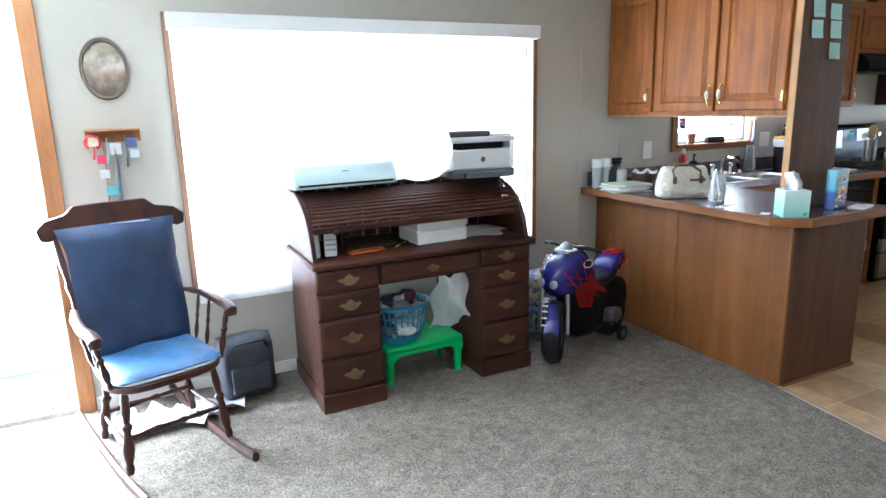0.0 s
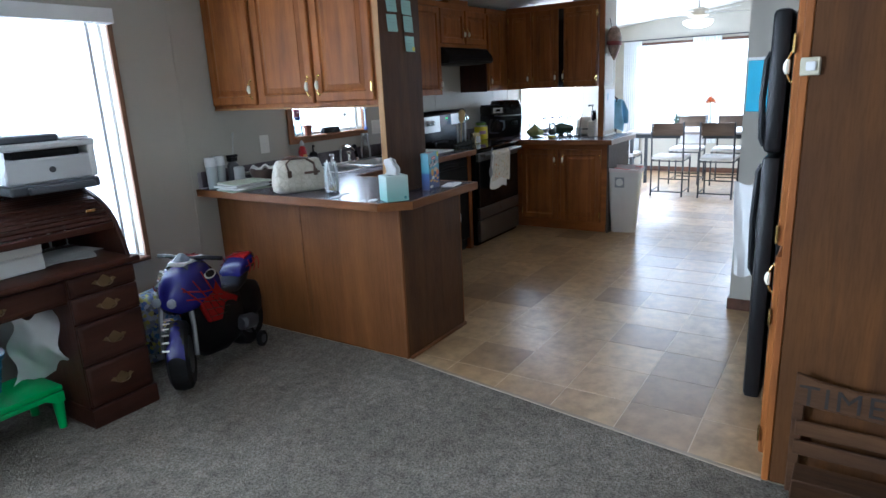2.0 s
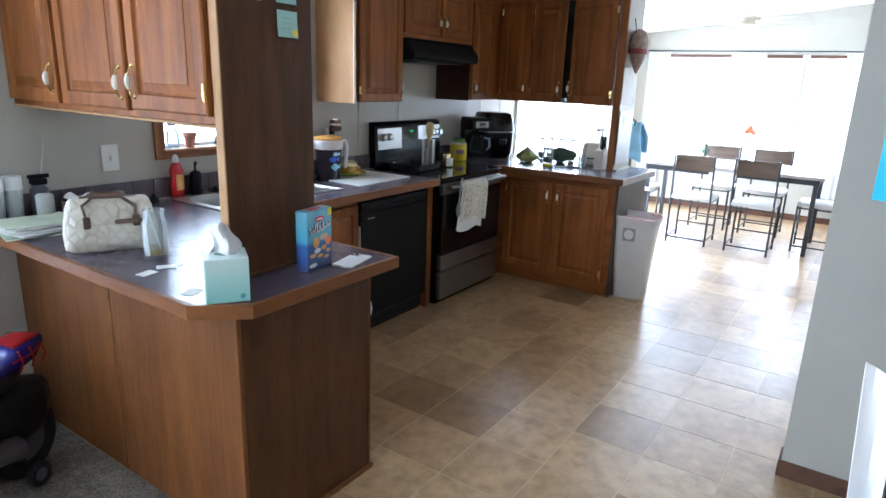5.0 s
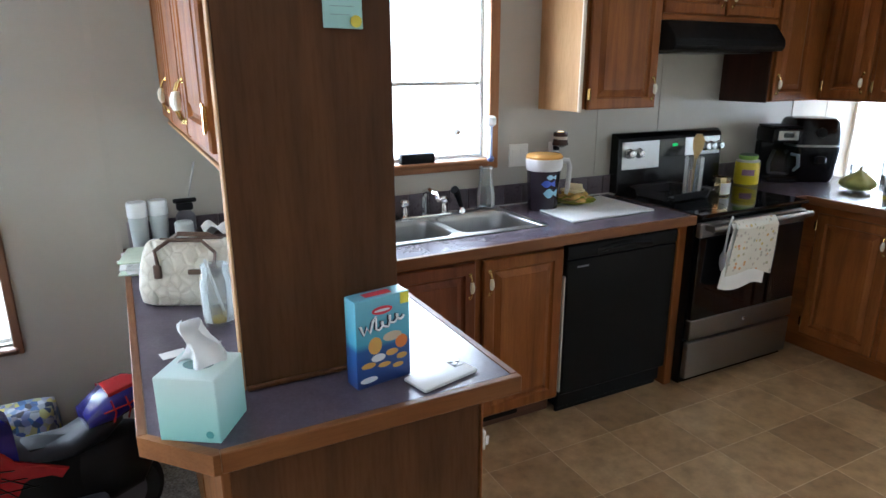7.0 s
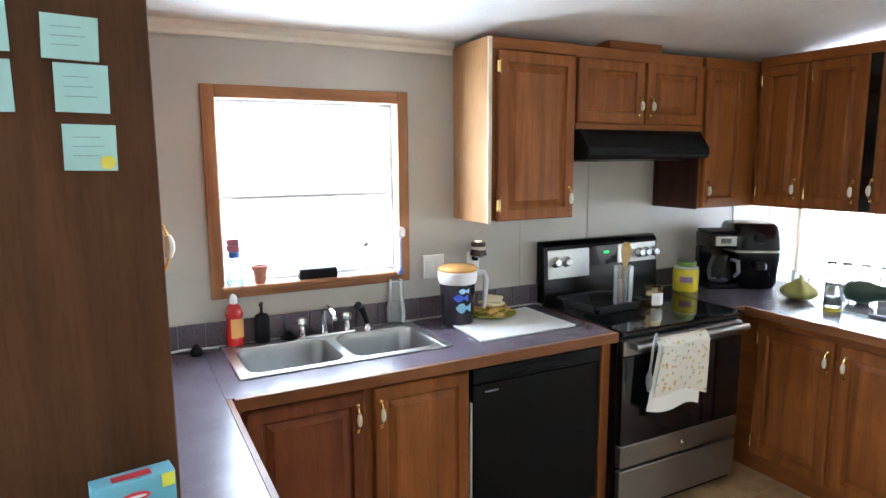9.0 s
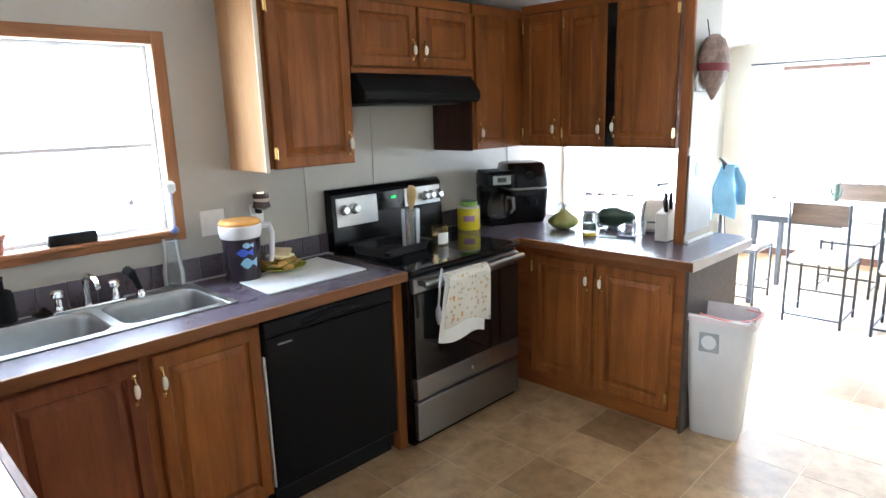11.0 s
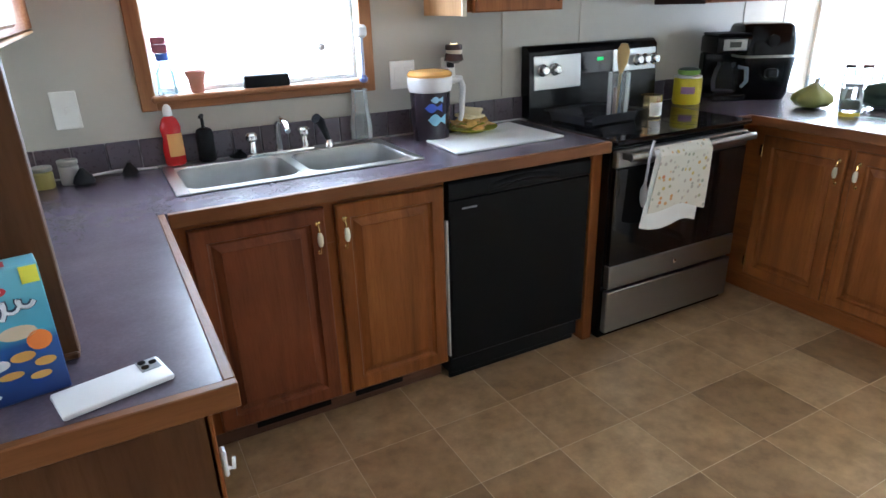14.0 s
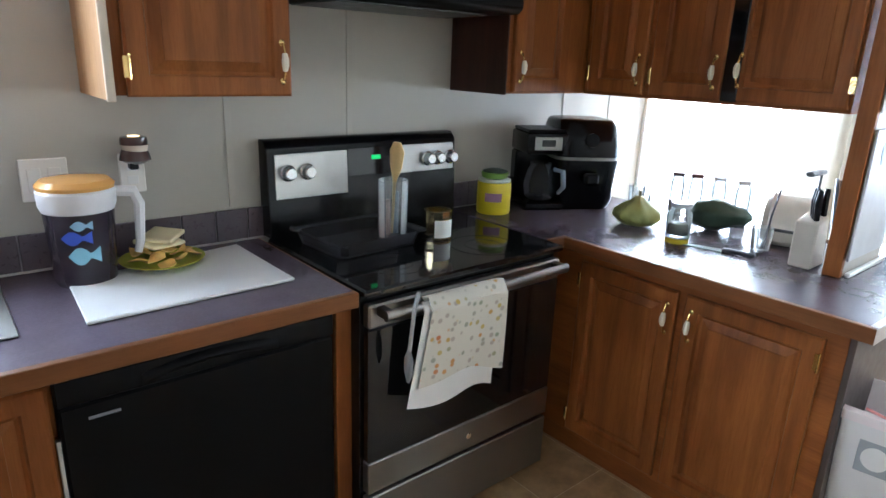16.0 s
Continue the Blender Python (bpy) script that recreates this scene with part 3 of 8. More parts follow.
# corner + stove side base of the second peninsula
c, m = cabinet("peninsula_cabinet", 8.10, 8.74, 2.755, 3.80, 0, 0.872, "oak base cabinet with two raised-panel doors beside the stove")
put("body", boxes((8.105, 8.725, 2.775, NY - 0.005, 0.085, 0.872), (7.93, 8.104, 3.80, NY - 0.005, 0.085, 0.872)), OAK_Y, c, m)
put("toe_kick", box(8.12, 8.70, 2.79, 4.2, 0, 0.084), OAK_Y, c, m)
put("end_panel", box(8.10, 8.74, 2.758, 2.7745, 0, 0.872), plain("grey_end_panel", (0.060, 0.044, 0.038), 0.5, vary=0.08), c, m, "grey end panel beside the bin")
put("back_panel", box(8.726, 8.74, 2.776, NY - 0.005, 0, 0.872), WALL, c, m)
doors(c, m, "-x", 8.085, [(2.83, 3.245, 0.105, 0.815, "b", "a"), (3.275, 3.67, 0.105, 0.815, "a", "b")], OAK)

# worktops
wt = thing("worktop", 6.2, 4.0, CT - 0.04, label="slate-purple laminate worktop with oak front edge", category="kitchen worktop")
mw = Matrix.Translation((-6.2, -4.0, -(CT - 0.04)))
T0 = CT - 0.038
def ring_slab(outer, inner, z0, z1):
    """A slab with a rectangular hole through it."""
    b = bmesh.new()
    def loop(r, z):
        x0, x1, y0, y1 = r
        return [b.verts.new(c) for c in ((x0, y0, z), (x1, y0, z), (x1, y1, z), (x0, y1, z))]
    ob_, ib, ot, it = loop(outer, z0), loop(inner, z0), loop(outer, z1), loop(inner, z1)
    for i in range(4):
        j = (i + 1) % 4
        for q in ((ot[i], ot[j], it[j], it[i]), (ob_[j], ob_[i], ib[i], ib[j]), (ob_[i], ob_[j], ot[j], ot[i]), (ib[j], ib[i], it[i], it[j])):
            b.faces.new(q)
    bmesh.ops.recalc_face_normals(b, faces=b.faces[:])
    return b
put("surface", ring_slab((5.43, 7.08, 3.65, NY - 0.022), (5.53, 6.32, 3.83, 4.19), T0, CT), LAMINATE, wt, mw, "slate-purple laminate")
pen = prism([(4.675, NY - 0.022), (4.675, 2.81), (4.785, 2.70), (5.429, 2.70), (5.429, NY - 0.022)], T0, CT)
put("peninsula_surface", pen, LAMINATE, wt, mw, "slate-purple laminate")
put("front_edge", boxes((5.455, 7.086, 3.628, 3.6495, T0 - 0.004, CT + 0.001)), EDGE_X, wt, mw, "oak edge strip")
put("inner_edge", boxes((5.4295, 5.4485, 2.70, 3.648, T0 - 0.004, CT + 0.001)), EDGE_Y, wt, mw, "oak edge strip")
put("outer_edge", boxes((4.655, 4.6745, 2.815, NY - 0.001, T0 - 0.004, CT + 0.001)), EDGE_Y, wt, mw, "oak edge strip")
put("end_edge", boxes((4.79, 5.448, 2.68, 2.6995, T0 - 0.004, CT + 0.001)), EDGE_X, wt, mw, "oak edge strip")
put("corner_edge", prism([(4.655, 2.814), (4.6745, 2.814), (4.789, 2.6995), (4.789, 2.68), (4.776, 2.68)], T0 - 0.004, CT + 0.001), EDGE_X, wt, mw, "oak edge strip")
put("side_edge", box(7.0805, 7.086, 3.65, NY - 0.022, T0, CT), EDGE_Y, wt, mw)
wt2 = thing("worktop", 8.4, 3.6, CT - 0.04, label="slate laminate peninsula worktop beside the dining area", category="kitchen worktop")
mw2 = Matrix.Translation((-8.4, -3.6, -(CT - 0.04)))
put("surface", prism([(8.02, NY - 0.022), (8.02, 2.72), (8.70, 2.70), (8.78, 2.76), (8.78, NY - 0.022)], T0, CT), LAMINATE, wt2, mw2, "slate laminate")
put("corner_surface", box(7.925, 8.0195, 3.71, NY - 0.022, T0, CT, 0), LAMINATE, wt2, mw2)
put("front_edge", boxes((8.0, 8.0195, 2.70, 3.709, T0 - 0.004, CT + 0.001)), EDGE_Y, wt2, mw2, "oak edge strip")
put("corner_edge", boxes((7.925, 8.0, 3.69, 3.7095, T0 - 0.004, CT + 0.001)), EDGE_X, wt2, mw2, "oak edge strip")
put("end_edge", prism([(8.0, 2.70), (8.02, 2.7195), (8.70, 2.6995), (8.70, 2.68)], T0 - 0.004, CT + 0.001), plain("grey_edge_strip", (0.42, 0.38, 0.36), 0.35), wt2, mw2)
put("outer_edge", prism([(8.70, 2.68), (8.70, 2.6995), (8.78, 2.7595), (8.80, 2.75)], T0 - 0.004, CT + 0.001), plain("grey_edge", (0.42, 0.38, 0.36), 0.35), wt2, mw2)
# backsplash of tiles
bs = thing("backsplash", 6.0, NY - 0.012, CT, label="row of slate-purple square tiles above the worktop", category="backsplash")
SPLASH = plain("slate_purple_tile", (0.105, 0.085, 0.098), 0.28, vary=0.12, scale=12)
put_b = Matrix.Translation((-6.0, -(NY - 0.012), -CT))
bb = box(4.68, 7.10, NY - 0.008, NY - 0.0015, CT, CT + 0.104, 0)
bb.transform(put_b)
part("joint_bed", bb, plain("splash_joint", (0.34, 0.31, 0.33), 0.6), bs)
x = 4.70
while x < 7.06:
    b = box(x, x + 0.103, NY - 0.018, NY - 0.0085, CT + 0.003, CT + 0.106, 0.002)
    b.transform(put_b)
    part("tile", b, SPLASH, bs)
    x += 0.107
x = 7.93
while x < 8.62:
    b = box(x, x + 0.103, NY - 0.018, NY - 0.0015, CT + 0.003, CT + 0.106, 0.002)
    b.transform(put_b)
    part("tile", b, SPLASH, bs)
    x += 0.107
cb = box(4.68, 7.10, NY - 0.026, NY - 0.0185, CT, CT + 0.006, 0.001)
cb.transform(put_b)
part("caulk_strip", cb, plain("pale_caulk", (0.52, 0.50, 0.48), 0.5), bs)

# upper cabinets on the window wall
UZ, UT = 1.405, 2.195
c, m = cabinet("upper_cabinet", 6.61, 7.08, 3.97, NY, UZ, UT, "oak wall cabinet with pale birch side by the window")
put("body", boxes((6.622, 7.078, 3.972, NY - 0.002, UZ, UT)), OAK, c, m)
put("side", box(6.608, 6.6215, 3.965, NY - 0.002, UZ - 0.012, UT), PALE, c, m, "pale birch side panel")
put("edge_strip", boxes((6.604, 6.624, 3.955, 3.9645, UZ - 0.014, UT)), plain("cream_edge", (0.72, 0.62, 0.48), 0.5), c, m)
put("top_rail", box(6.625, 7.078, 3.955, 3.971, 2.146, UT), OAK_H, c, m)
doors(c, m, "-y", 3.945, [(6.65, 7.07, UZ - 0.002, 2.14, "b", "a")], up=True)
c, m = cabinet("hood_cabinet", 7.082, 7.925, 3.97, NY, 1.82, UT, "short oak cabinet with two doors over the range hood")
put("body", box(7.084, 7.925, 3.972, NY - 0.002, 1.82, UT), OAK_H, c, m)
put("bottom_rail", box(7.082, 7.927, 3.957, 3.971, 1.813, 1.838), OAK_H, c, m)
doors(c, m, "-y", 3.95, [(7.09, 7.50, 1.844, 2.14, "b", None), (7.52, 7.915, 1.844, 2.14, "a", None)], up=True, hl=0.09)
solo("vent_box", box(7.31, 7.66, 4.0, NY - 0.03, UT + 0.002, 2.262, 0.004), OAK_H, label="small oak duct cover on top of the hood cabinet", category="duct cover")
c, m = cabinet("corner_cabinet", 7.93, 8.45, 3.97, NY, UZ, UT, "oak corner wall cabinet beside the range hood")
put("body", box(7.929, 8.80, 3.972, NY - 0.002, UZ, UT), OAK, c, m)
put("top_rail", box(7.93, 8.36, 3.955, 3.971, 2.146, UT), OAK_H, c, m)
# this side is much darker than the oak of the front
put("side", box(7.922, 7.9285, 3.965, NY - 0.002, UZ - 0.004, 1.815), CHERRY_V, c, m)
doors(c, m, "-y", 3.95, [(7.95, 8.245, UZ + 0.005, 2.13, "a", None)], up=True)
# upper cabinets over the second peninsula
c, m = cabinet("peninsula_wall_cabinet", 8.46, 8.80, 2.93, 3.965, UZ, 2.22, "oak wall cabinet over the peninsula with three doors, one ajar")
put("body", boxes((8.466, 8.80, 2.985, 3.97, UZ, 2.21)), OAK_Y, c, m)
put("top_rail", boxes((8.452, 8.4655, 2.96, 3.955, 2.165, 2.215)), OAK_Y, c, m)
doors(c, m, "-x", 8.445, [(3.685, 3.94, UZ + 0.012, 2.16, "a", "b"), (3.385, 3.66, UZ + 0.012, 2.16, "a", "b")], up=True)
# the last door stands a little open
aj = panel_door(0.372, 0.745, 0.02, 0.05)
ajm = Matrix.Translation((8.444, 2.992, UZ + 0.012)) @ pose(0, 0, 0, 0, 0, -90 - 2.5) @ Matrix.Translation((-0.372, 0, 0))
ajd = aj
ajd.transform(m @ ajm)
dd = part("door", ajd, OAK, c, "door standing slightly ajar")
pull(dd, m @ ajm @ Matrix.Translation((0.03, 0, 0.05)), 0.10)
for zz in (0.07, 0.67):
    hb = box(0.368, 0.386, -0.005, 0.002, zz - 0.025, zz + 0.025, 0.001)
    hb.transform(m @ ajm)
    part("hinge", hb, BRASS, dd, "brass hinge")
# flat black strip in place of the shade inside the door gap
put("shelf_gap", box(8.455, 8.4655, 3.33, 3.385, UZ + 0.01, 2.16), SCREEN, c, m)
c.location.x -= 0.085
# end panel of the second peninsula, worktop to ceiling
pp = thing("end_post", 8.535, 2.95, CT, label="oak end post from worktop to wall cabinet with cream side", category="cabinet panel")
mp = Matrix.Translation((-8.62, -2.95, -CT))
put("post", box(8.45, 8.470, 2.912, 2.963, CT + 0.001, 2.22, 0.002), OAK, pp, mp)
put("side_sheet", box(8.4705, 8.80, 2.912, 2.934, CT + 0.001, 2.22, 0.002), plain("cream_side_sheet", (0.42, 0.39, 0.33), 0.5, vary=0.06), pp, mp, "cream vinyl side sheet")
put("foot_strip", box(8.476, 8.80, 2.893, 2.9075, CT + 0.001, CT + 0.016, 0.002), WHITE, pp, mp)

# living-side cabinets over the first peninsula and their post
c, m = cabinet("living_wall_cabinet", 4.93, 5.215, 2.93, NY, UZ, UT, "oak wall cabinet with three raised-panel doors over the peninsula")
put("body", box(4.896, 5.213, 2.937, NY - 0.002, UZ - 0.002, UT + 0.06), OAK_Y, c, m)
put("face_frame", boxes((4.879, 4.8955, 2.937, NY - 0.002, UZ - 0.006, 1.425), (4.879, 4.8955, 2.937, NY - 0.002, 2.14, UT + 0.06), (4.879, 4.8955, 2.937, 2.965, 1.4255, 2.1395), (4.879, 4.8955, 3.35, 3.40, 1.4255, 2.1395), (4.879, 4.8955, 3.815, 3.875, 1.4255, 2.1395), (4.879, 4.8955, 4.25, NY - 0.002, 1.4255, 2.1395)), OAK, c, m)
put("bottom_lip", box(4.873, 5.214, 2.937, NY - 0.003, UZ - 0.016, UZ - 0.0065), PALE, c, m)
doors(c, m, "-x", 4.859, [(2.952, 3.362, 1.425, 2.145, "b", "a"), (3.385, 3.828, 1.420, 2.145, "a", None), (3.862, 4.268, 1.420, 2.145, "a", None)], up=True)
doors(c, m, "+x", 5.235, [(2.95, 3.40, 1.422, 2.145, None, None)], up=True)
kd = m @ Matrix.Translation((5.234, 3.0, 1.46)) @ pose(0, 0, 0, 0, 0, 90)
pull([o for o in c.children if o.name.startswith("door")][-1], kd, 0.10)
post = thing("cabinet_post", 5.05, 2.915, CT, label="veneer post from worktop to ceiling, its brown darkened for shade", category="post")
mp = Matrix.Translation((-5.05, -2.915, -CT))
put("panel", box(4.8765, 5.238, 2.90, 2.935, CT + 0.001, ceiling_z(2.9) - 0.002, 0.002), VENEER_SHADED, post, mp)
put("edge_strip", box(4.871, 4.876, 2.8985, 2.9355, CT + 0.001, ceiling_z(2.9) - 0.002, 0.002), PALE, post, mp, "pale birch edge strip")
put("foot_bead", box(4.877, 5.238, 2.890, 2.8995, CT + 0.001, CT + 0.013, 0.003), VENEER_SHADED, post, mp)

# tall cabinet beside the fridge
c, m = cabinet("pantry", 4.56, 5.05, 0.36, 0.98, 0, ceiling_z(0.98) - 0.02, "tall oak pantry cabinet with its plain veneer side to the carpet", group="")
HT = 2.30
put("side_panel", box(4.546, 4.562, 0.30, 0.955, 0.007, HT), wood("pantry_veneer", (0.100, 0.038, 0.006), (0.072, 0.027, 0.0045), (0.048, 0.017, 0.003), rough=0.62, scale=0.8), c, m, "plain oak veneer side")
put("corner_strip", box(4.54, 4.562, 0.9555, 0.982, 0.007, HT, 0.004), OAK, c, m)
put("body", box(4.563, 5.05, 0.31, 0.96, 0.0, HT), OAK, c, m)
def north_door(a, b, lo, hi, hh, hinges):
    bm = panel_door(b - a, hi - lo, 0.02)
    tm = m @ Matrix.Translation((b, 1.003, lo)) @ pose(0, 0, 0, 0, 0, 180)
    bm.transform(tm)
    d = part("door", bm, OAK, c, smooth=None)
    pull(d, tm @ Matrix.Translation((b - a - 0.03 if hh > 0 else 0.03, 0, abs(hh))), 0.10)
    for zz in hinges:
        hb = box(b - a - 0.004, b - a + 0.012, -0.006, 0.002, zz - 0.03, zz + 0.03, 0.001)
        hb.transform(tm)
        part("hinge", hb, BRASS, d, "brass hinge")
    return d
north_door(4.575, 5.03, 0.10, 0.86, 0.62, (0.08, 0.54))
north_door(4.575, 5.03, 0.90, 2.2, 0.54, (0.04, 0.66, 1.22))
cl = thing("cabinet_latch", 4.5395, 0.955, 1.46, label="cream plastic child latch on the corner of the tall cabinet", category="latch")
part("plate", box(-0.012, 0.0, -0.030, 0.026, 0.0, 0.055, 0.004), plain("cream_plastic", (0.50, 0.46, 0.34), 0.4), cl)
part("button", box(-0.019, -0.0125, -0.018, 0.010, 0.014, 0.042, 0.003), PLASTIC_W, cl, "white release button")

# ---------------- floor tiles ----------------
FLOOR_TILES = []
def lay_floor():
    floor = new("floor_tiles")
    tagged(floor, kind="structure", label="brown stone-look vinyl floor tiles")
    px, py = 0.320, 0.319
    me = finish("floor_tile", boxes((0, px - 0.003, 0, py - 0.003, -0.0005, 0.0008, 0.0006)), TILE, None)
    edge = bmesh.new()
    n = 0
    for i in range(-6, 19):
        for j in range(-8, 11):
            x, y = 6.505 + i * px + 0.002, 3.488 - (j) * py + 0.002
            if x > EX - 0.01 or y > NY - 0.25 and x < 9 or y > NY or y < KY - 0.1:
                continue
            if 4.82 < x + 0.16 < 5.30 and y > 2.9 or 5.4 < x < 7.9 and y > 3.85 or 8.15 < x < 8.45 and y > 2.85:
                continue
            whole = x > th_x(y) + 0.02 and x > th_x(y + py) + 0.02 and x + px < EX and y + py < NY and y > KY
            if not whole:
                x0 = max(x, th_x(y + py / 2) + 0.012)
                if y + py > NY or y < KY or x + px > EX or x + px - 0.02 < x0:
                    y0, y1, x1 = max(y, KY + 0.001), min(y + py - 0.004, NY - 0.001), min(x + px - 0.004, EX - 0.001)
                    if x1 - x0 < 0.02 or y1 - y0 < 0.02:
                        continue
                    if x > 5:
                        box(x0, x1, y0, y1, -0.0005, 0.0008, 0, edge)
                    continue
                a, b = max(x, th_x(y) + 0.011), max(x, th_x(y + py) + 0.011)
                if a < x + px - 0.01 and b < x + px - 0.01:
                    t = prism([(a, y), (x + px - 0.004, y), (x + px - 0.004, y + py - 0.004), (b, y + py - 0.004)], -0.0005, 0.0008)
                    ob = new("tile", finish("cut_tile", t, TILE, None))
                    ob.parent = floor
                continue
            n += 1
            ob = new("tile", me)
            ob.location = (x, y, 0)
            ob.parent = floor
    if len(edge.verts):
        e = new("tile_border", finish("tile_border", edge, TILE, None))
        tagged(e, kind="stuff")
        e.parent = floor
    else:
        edge.free()

# ---------------- kitchen appliances ----------------
def P(*v):
    return Vector(v)

MARK = plain("burner_marking", (0.06, 0.06, 0.062), 0.2)
# stove: local x 0..0.785, front at y 0, back at y 0.63
st = thing("stove", 7.104, 3.625, 0, label="black and stainless electric range with smooth glass cooktop", category="stove")
SW = 0.802
part("body", boxes((0, SW, 0.03, 0.635, 0.02, 0.895)), BLACK, st)
part("oven_door", boxes((0.008, SW - 0.008, -0.004, 0.029, 0.375, 0.80, 0.004)), SCREEN, st, "black glass oven door")
part("door_top", boxes((0.008, SW - 0.008, -0.006, 0.029, 0.802, 0.872, 0.006)), STEEL, st, "stainless top rail")
part("door_strip", box(0.008, SW - 0.008, -0.005, 0.029, 0.268, 0.373, 0.003), STEEL, st, "stainless lower door strip")
part("badge", lathe([(0.0105, 0), (0.0105, 0.003), (0.008, 0.004)], 16), CHROME, st, "round blank badge").matrix_basis = pose(SW / 2, -0.0052, 0.32, 90)
part("drawer", box(0.008, SW - 0.008, -0.004, 0.029, 0.055, 0.252, 0.004), STEEL, st, "stainless storage drawer")
part("cooktop", boxes((-0.004, SW + 0.004, -0.008, 0.60, 0.896, 0.918, 0.006)), SCREEN, st, "black glass cooktop")
for bx_, by_, br in ((0.2, 0.15, 0.10), (0.57, 0.15, 0.115), (0.2, 0.42, 0.085), (0.58, 0.42, 0.085)):
    for r in (br, br * 0.55):
        part("burner_ring", lathe([(r, 0.9183), (r, 0.9188), (r + 0.002, 0.9188), (r + 0.002, 0.9183)], 40, bx_, by_, caps=False), MARK, st)
part("backguard", prism([(0.575, 0.919), (0.65, 0.919), (0.65, 1.245), (0.615, 1.245), (0.59, 1.22)], 0.0, SW, "x", 0.003), BLACK, st, "black control backguard")
def guard(x0, x1, z0, z1, d, mat, name, label=""):
    def at(z):
        return 0.575 + (z - 0.919) / (1.22 - 0.919) * 0.015 - 0.001
    b = prism([(at(z0) - d, z0), (at(z0) + 0.001, z0), (at(z1) + 0.001, z1), (at(z1) - d, z1)], x0, x1, "x", 0.0015)
    return part(name, b, mat, st, label)
guard(0.024, 0.298, 1.050, 1.200, 0.004, STEEL_P, "control_panel", "stainless control panel")
guard(0.300, 0.500, 1.105, 1.205, 0.003, SCREEN, "display", "black display panel")
guard(0.502, SW - 0.014, 1.100, 1.204, 0.004, STEEL_P, "control_panel", "stainless control panel")
guard(0.400, 0.440, 1.160, 1.176, 0.0045, glowing("green_digits", (0.05, 0.7, 0.15), 0.5), "clock_digits", "small green lit clock digits")
for kx in (0.066, 0.137, 0.652, 0.700, 0.764):
    k = lathe([(0.028, 0), (0.028, 0.006), (0.023, 0.009), (0.021, 0.03), (0.017, 0.034)], 20)
    part("knob", k, plain("satin_knob", (0.6, 0.6, 0.6), 0.25, metal=1.0), st, "satin metal control knob").matrix_basis = pose(kx, 0.576, 1.138 if kx < 0.3 else 1.148, 90 - 3)
hb = tube([(0.03, -0.052, 0.855), (SW / 2, -0.058, 0.855), (SW - 0.03, -0.052, 0.855)], 0.013, 12, flat=1.25)
for hx in (0.045, SW - 0.045):
    box(hx - 0.014, hx + 0.014, -0.052, -0.004, 0.84, 0.868, 0.004, hb)
part("oven_handle", hb, STEEL, st, "stainless bar handle")

# dishwasher
dw = thing("dishwasher", 6.385, 3.70, 0, label="black built-in dishwasher under the worktop", category="dishwasher")
DWW = 0.662
part("body", box(0.005, DWW - 0.005, 0.03, 0.56, 0.03, 0.862), BLACK_M, dw)
BLACK_DW = plain("black_dishwasher_front", (0.004, 0.004, 0.0045), 0.42, vary=0.05, spec=0.10)
part("door", box(0.0, DWW, 0.0, 0.029, 0.112, 0.775, 0.006), BLACK_DW, dw)
cp = bmesh.new()
prism([(0.0, 0.778), (0.0, 0.835), (0.022, 0.862), (0.029, 0.862), (0.029, 0.778)], 0.0, DWW, "x", 0.002, cp)
part("control_strip", cp, BLACK_DW, dw)
part("grip", sheet(16, 4, lambda u, v: P(0.17 + 0.33 * u, -0.002 - 0.014 * math.sin(math.pi * v) * (math.sin(math.pi * u) ** 0.5), 0.782 + 0.03 * v + 0.02 * math.sin(math.pi * u)), 0.003), BLACK_M, dw, "moulded black grip")
part("kick_plate", box(0.01, DWW - 0.01, 0.045, 0.06, 0.0, 0.108), BLACK_M, dw)
part("badge", box(0.055, 0.12, -0.0015, 0.0005, 0.735, 0.742, 0.0005), plain("grey_print", (0.3, 0.3, 0.32), 0.4), dw)
part("side_strip", box(-0.010, -0.002, 0.005, 0.02, 0.13, 0.70, 0.001), plain("pale_strip", (0.5, 0.5, 0.48), 0.5), dw, "pale edge strip")

# range hood
hd = thing("range_hood", 7.09, 3.97, 1.813, label="black under-cabinet range hood over the stove", category="range hood")
part("canopy", prism([(0.30, -0.002), (-0.03, -0.002), (-0.055, -0.03), (-0.10, -0.085), (-0.10, -0.125), (-0.085, -0.14), (0.30, -0.145)], 0.0, 0.80, "x", 0.004), BLACK_M, hd)
part("filter", boxes((0.12, 0.70, -0.03, 0.25, -0.151, -0.1455, 0.001)), plain("grey_mesh_filter", (0.1, 0.1, 0.1), 0.4, metal=0.8), hd, "grey metal grease filter")
part("front_lip", box(0.004, 0.796, -0.104, -0.0995, -0.12, -0.10, 0.002), BLACK_M, hd)

# fridge
fr = thing("fridge", 5.075, 0.425, 0, label="tall black top-freezer fridge beside the pantry", category="fridge")
FRD = plain("textured_black_fridge", (0.008, 0.008, 0.009), 0.33, spec=0.3, vary=0.15, bumpy=0.3, bscale=300)
part("body", box(0.0, 0.88, 0.0, 0.62, 0.03, 1.70, 0.008), FRD, fr)
part("lower_door", box(0.0, 0.88, 0.63, 0.70, 0.06, 1.14, 0.02, seg=2), FRD, fr)
part("freezer_door", box(0.0, 0.88, 0.63, 0.70, 1.155, 1.71, 0.02, seg=2), FRD, fr)
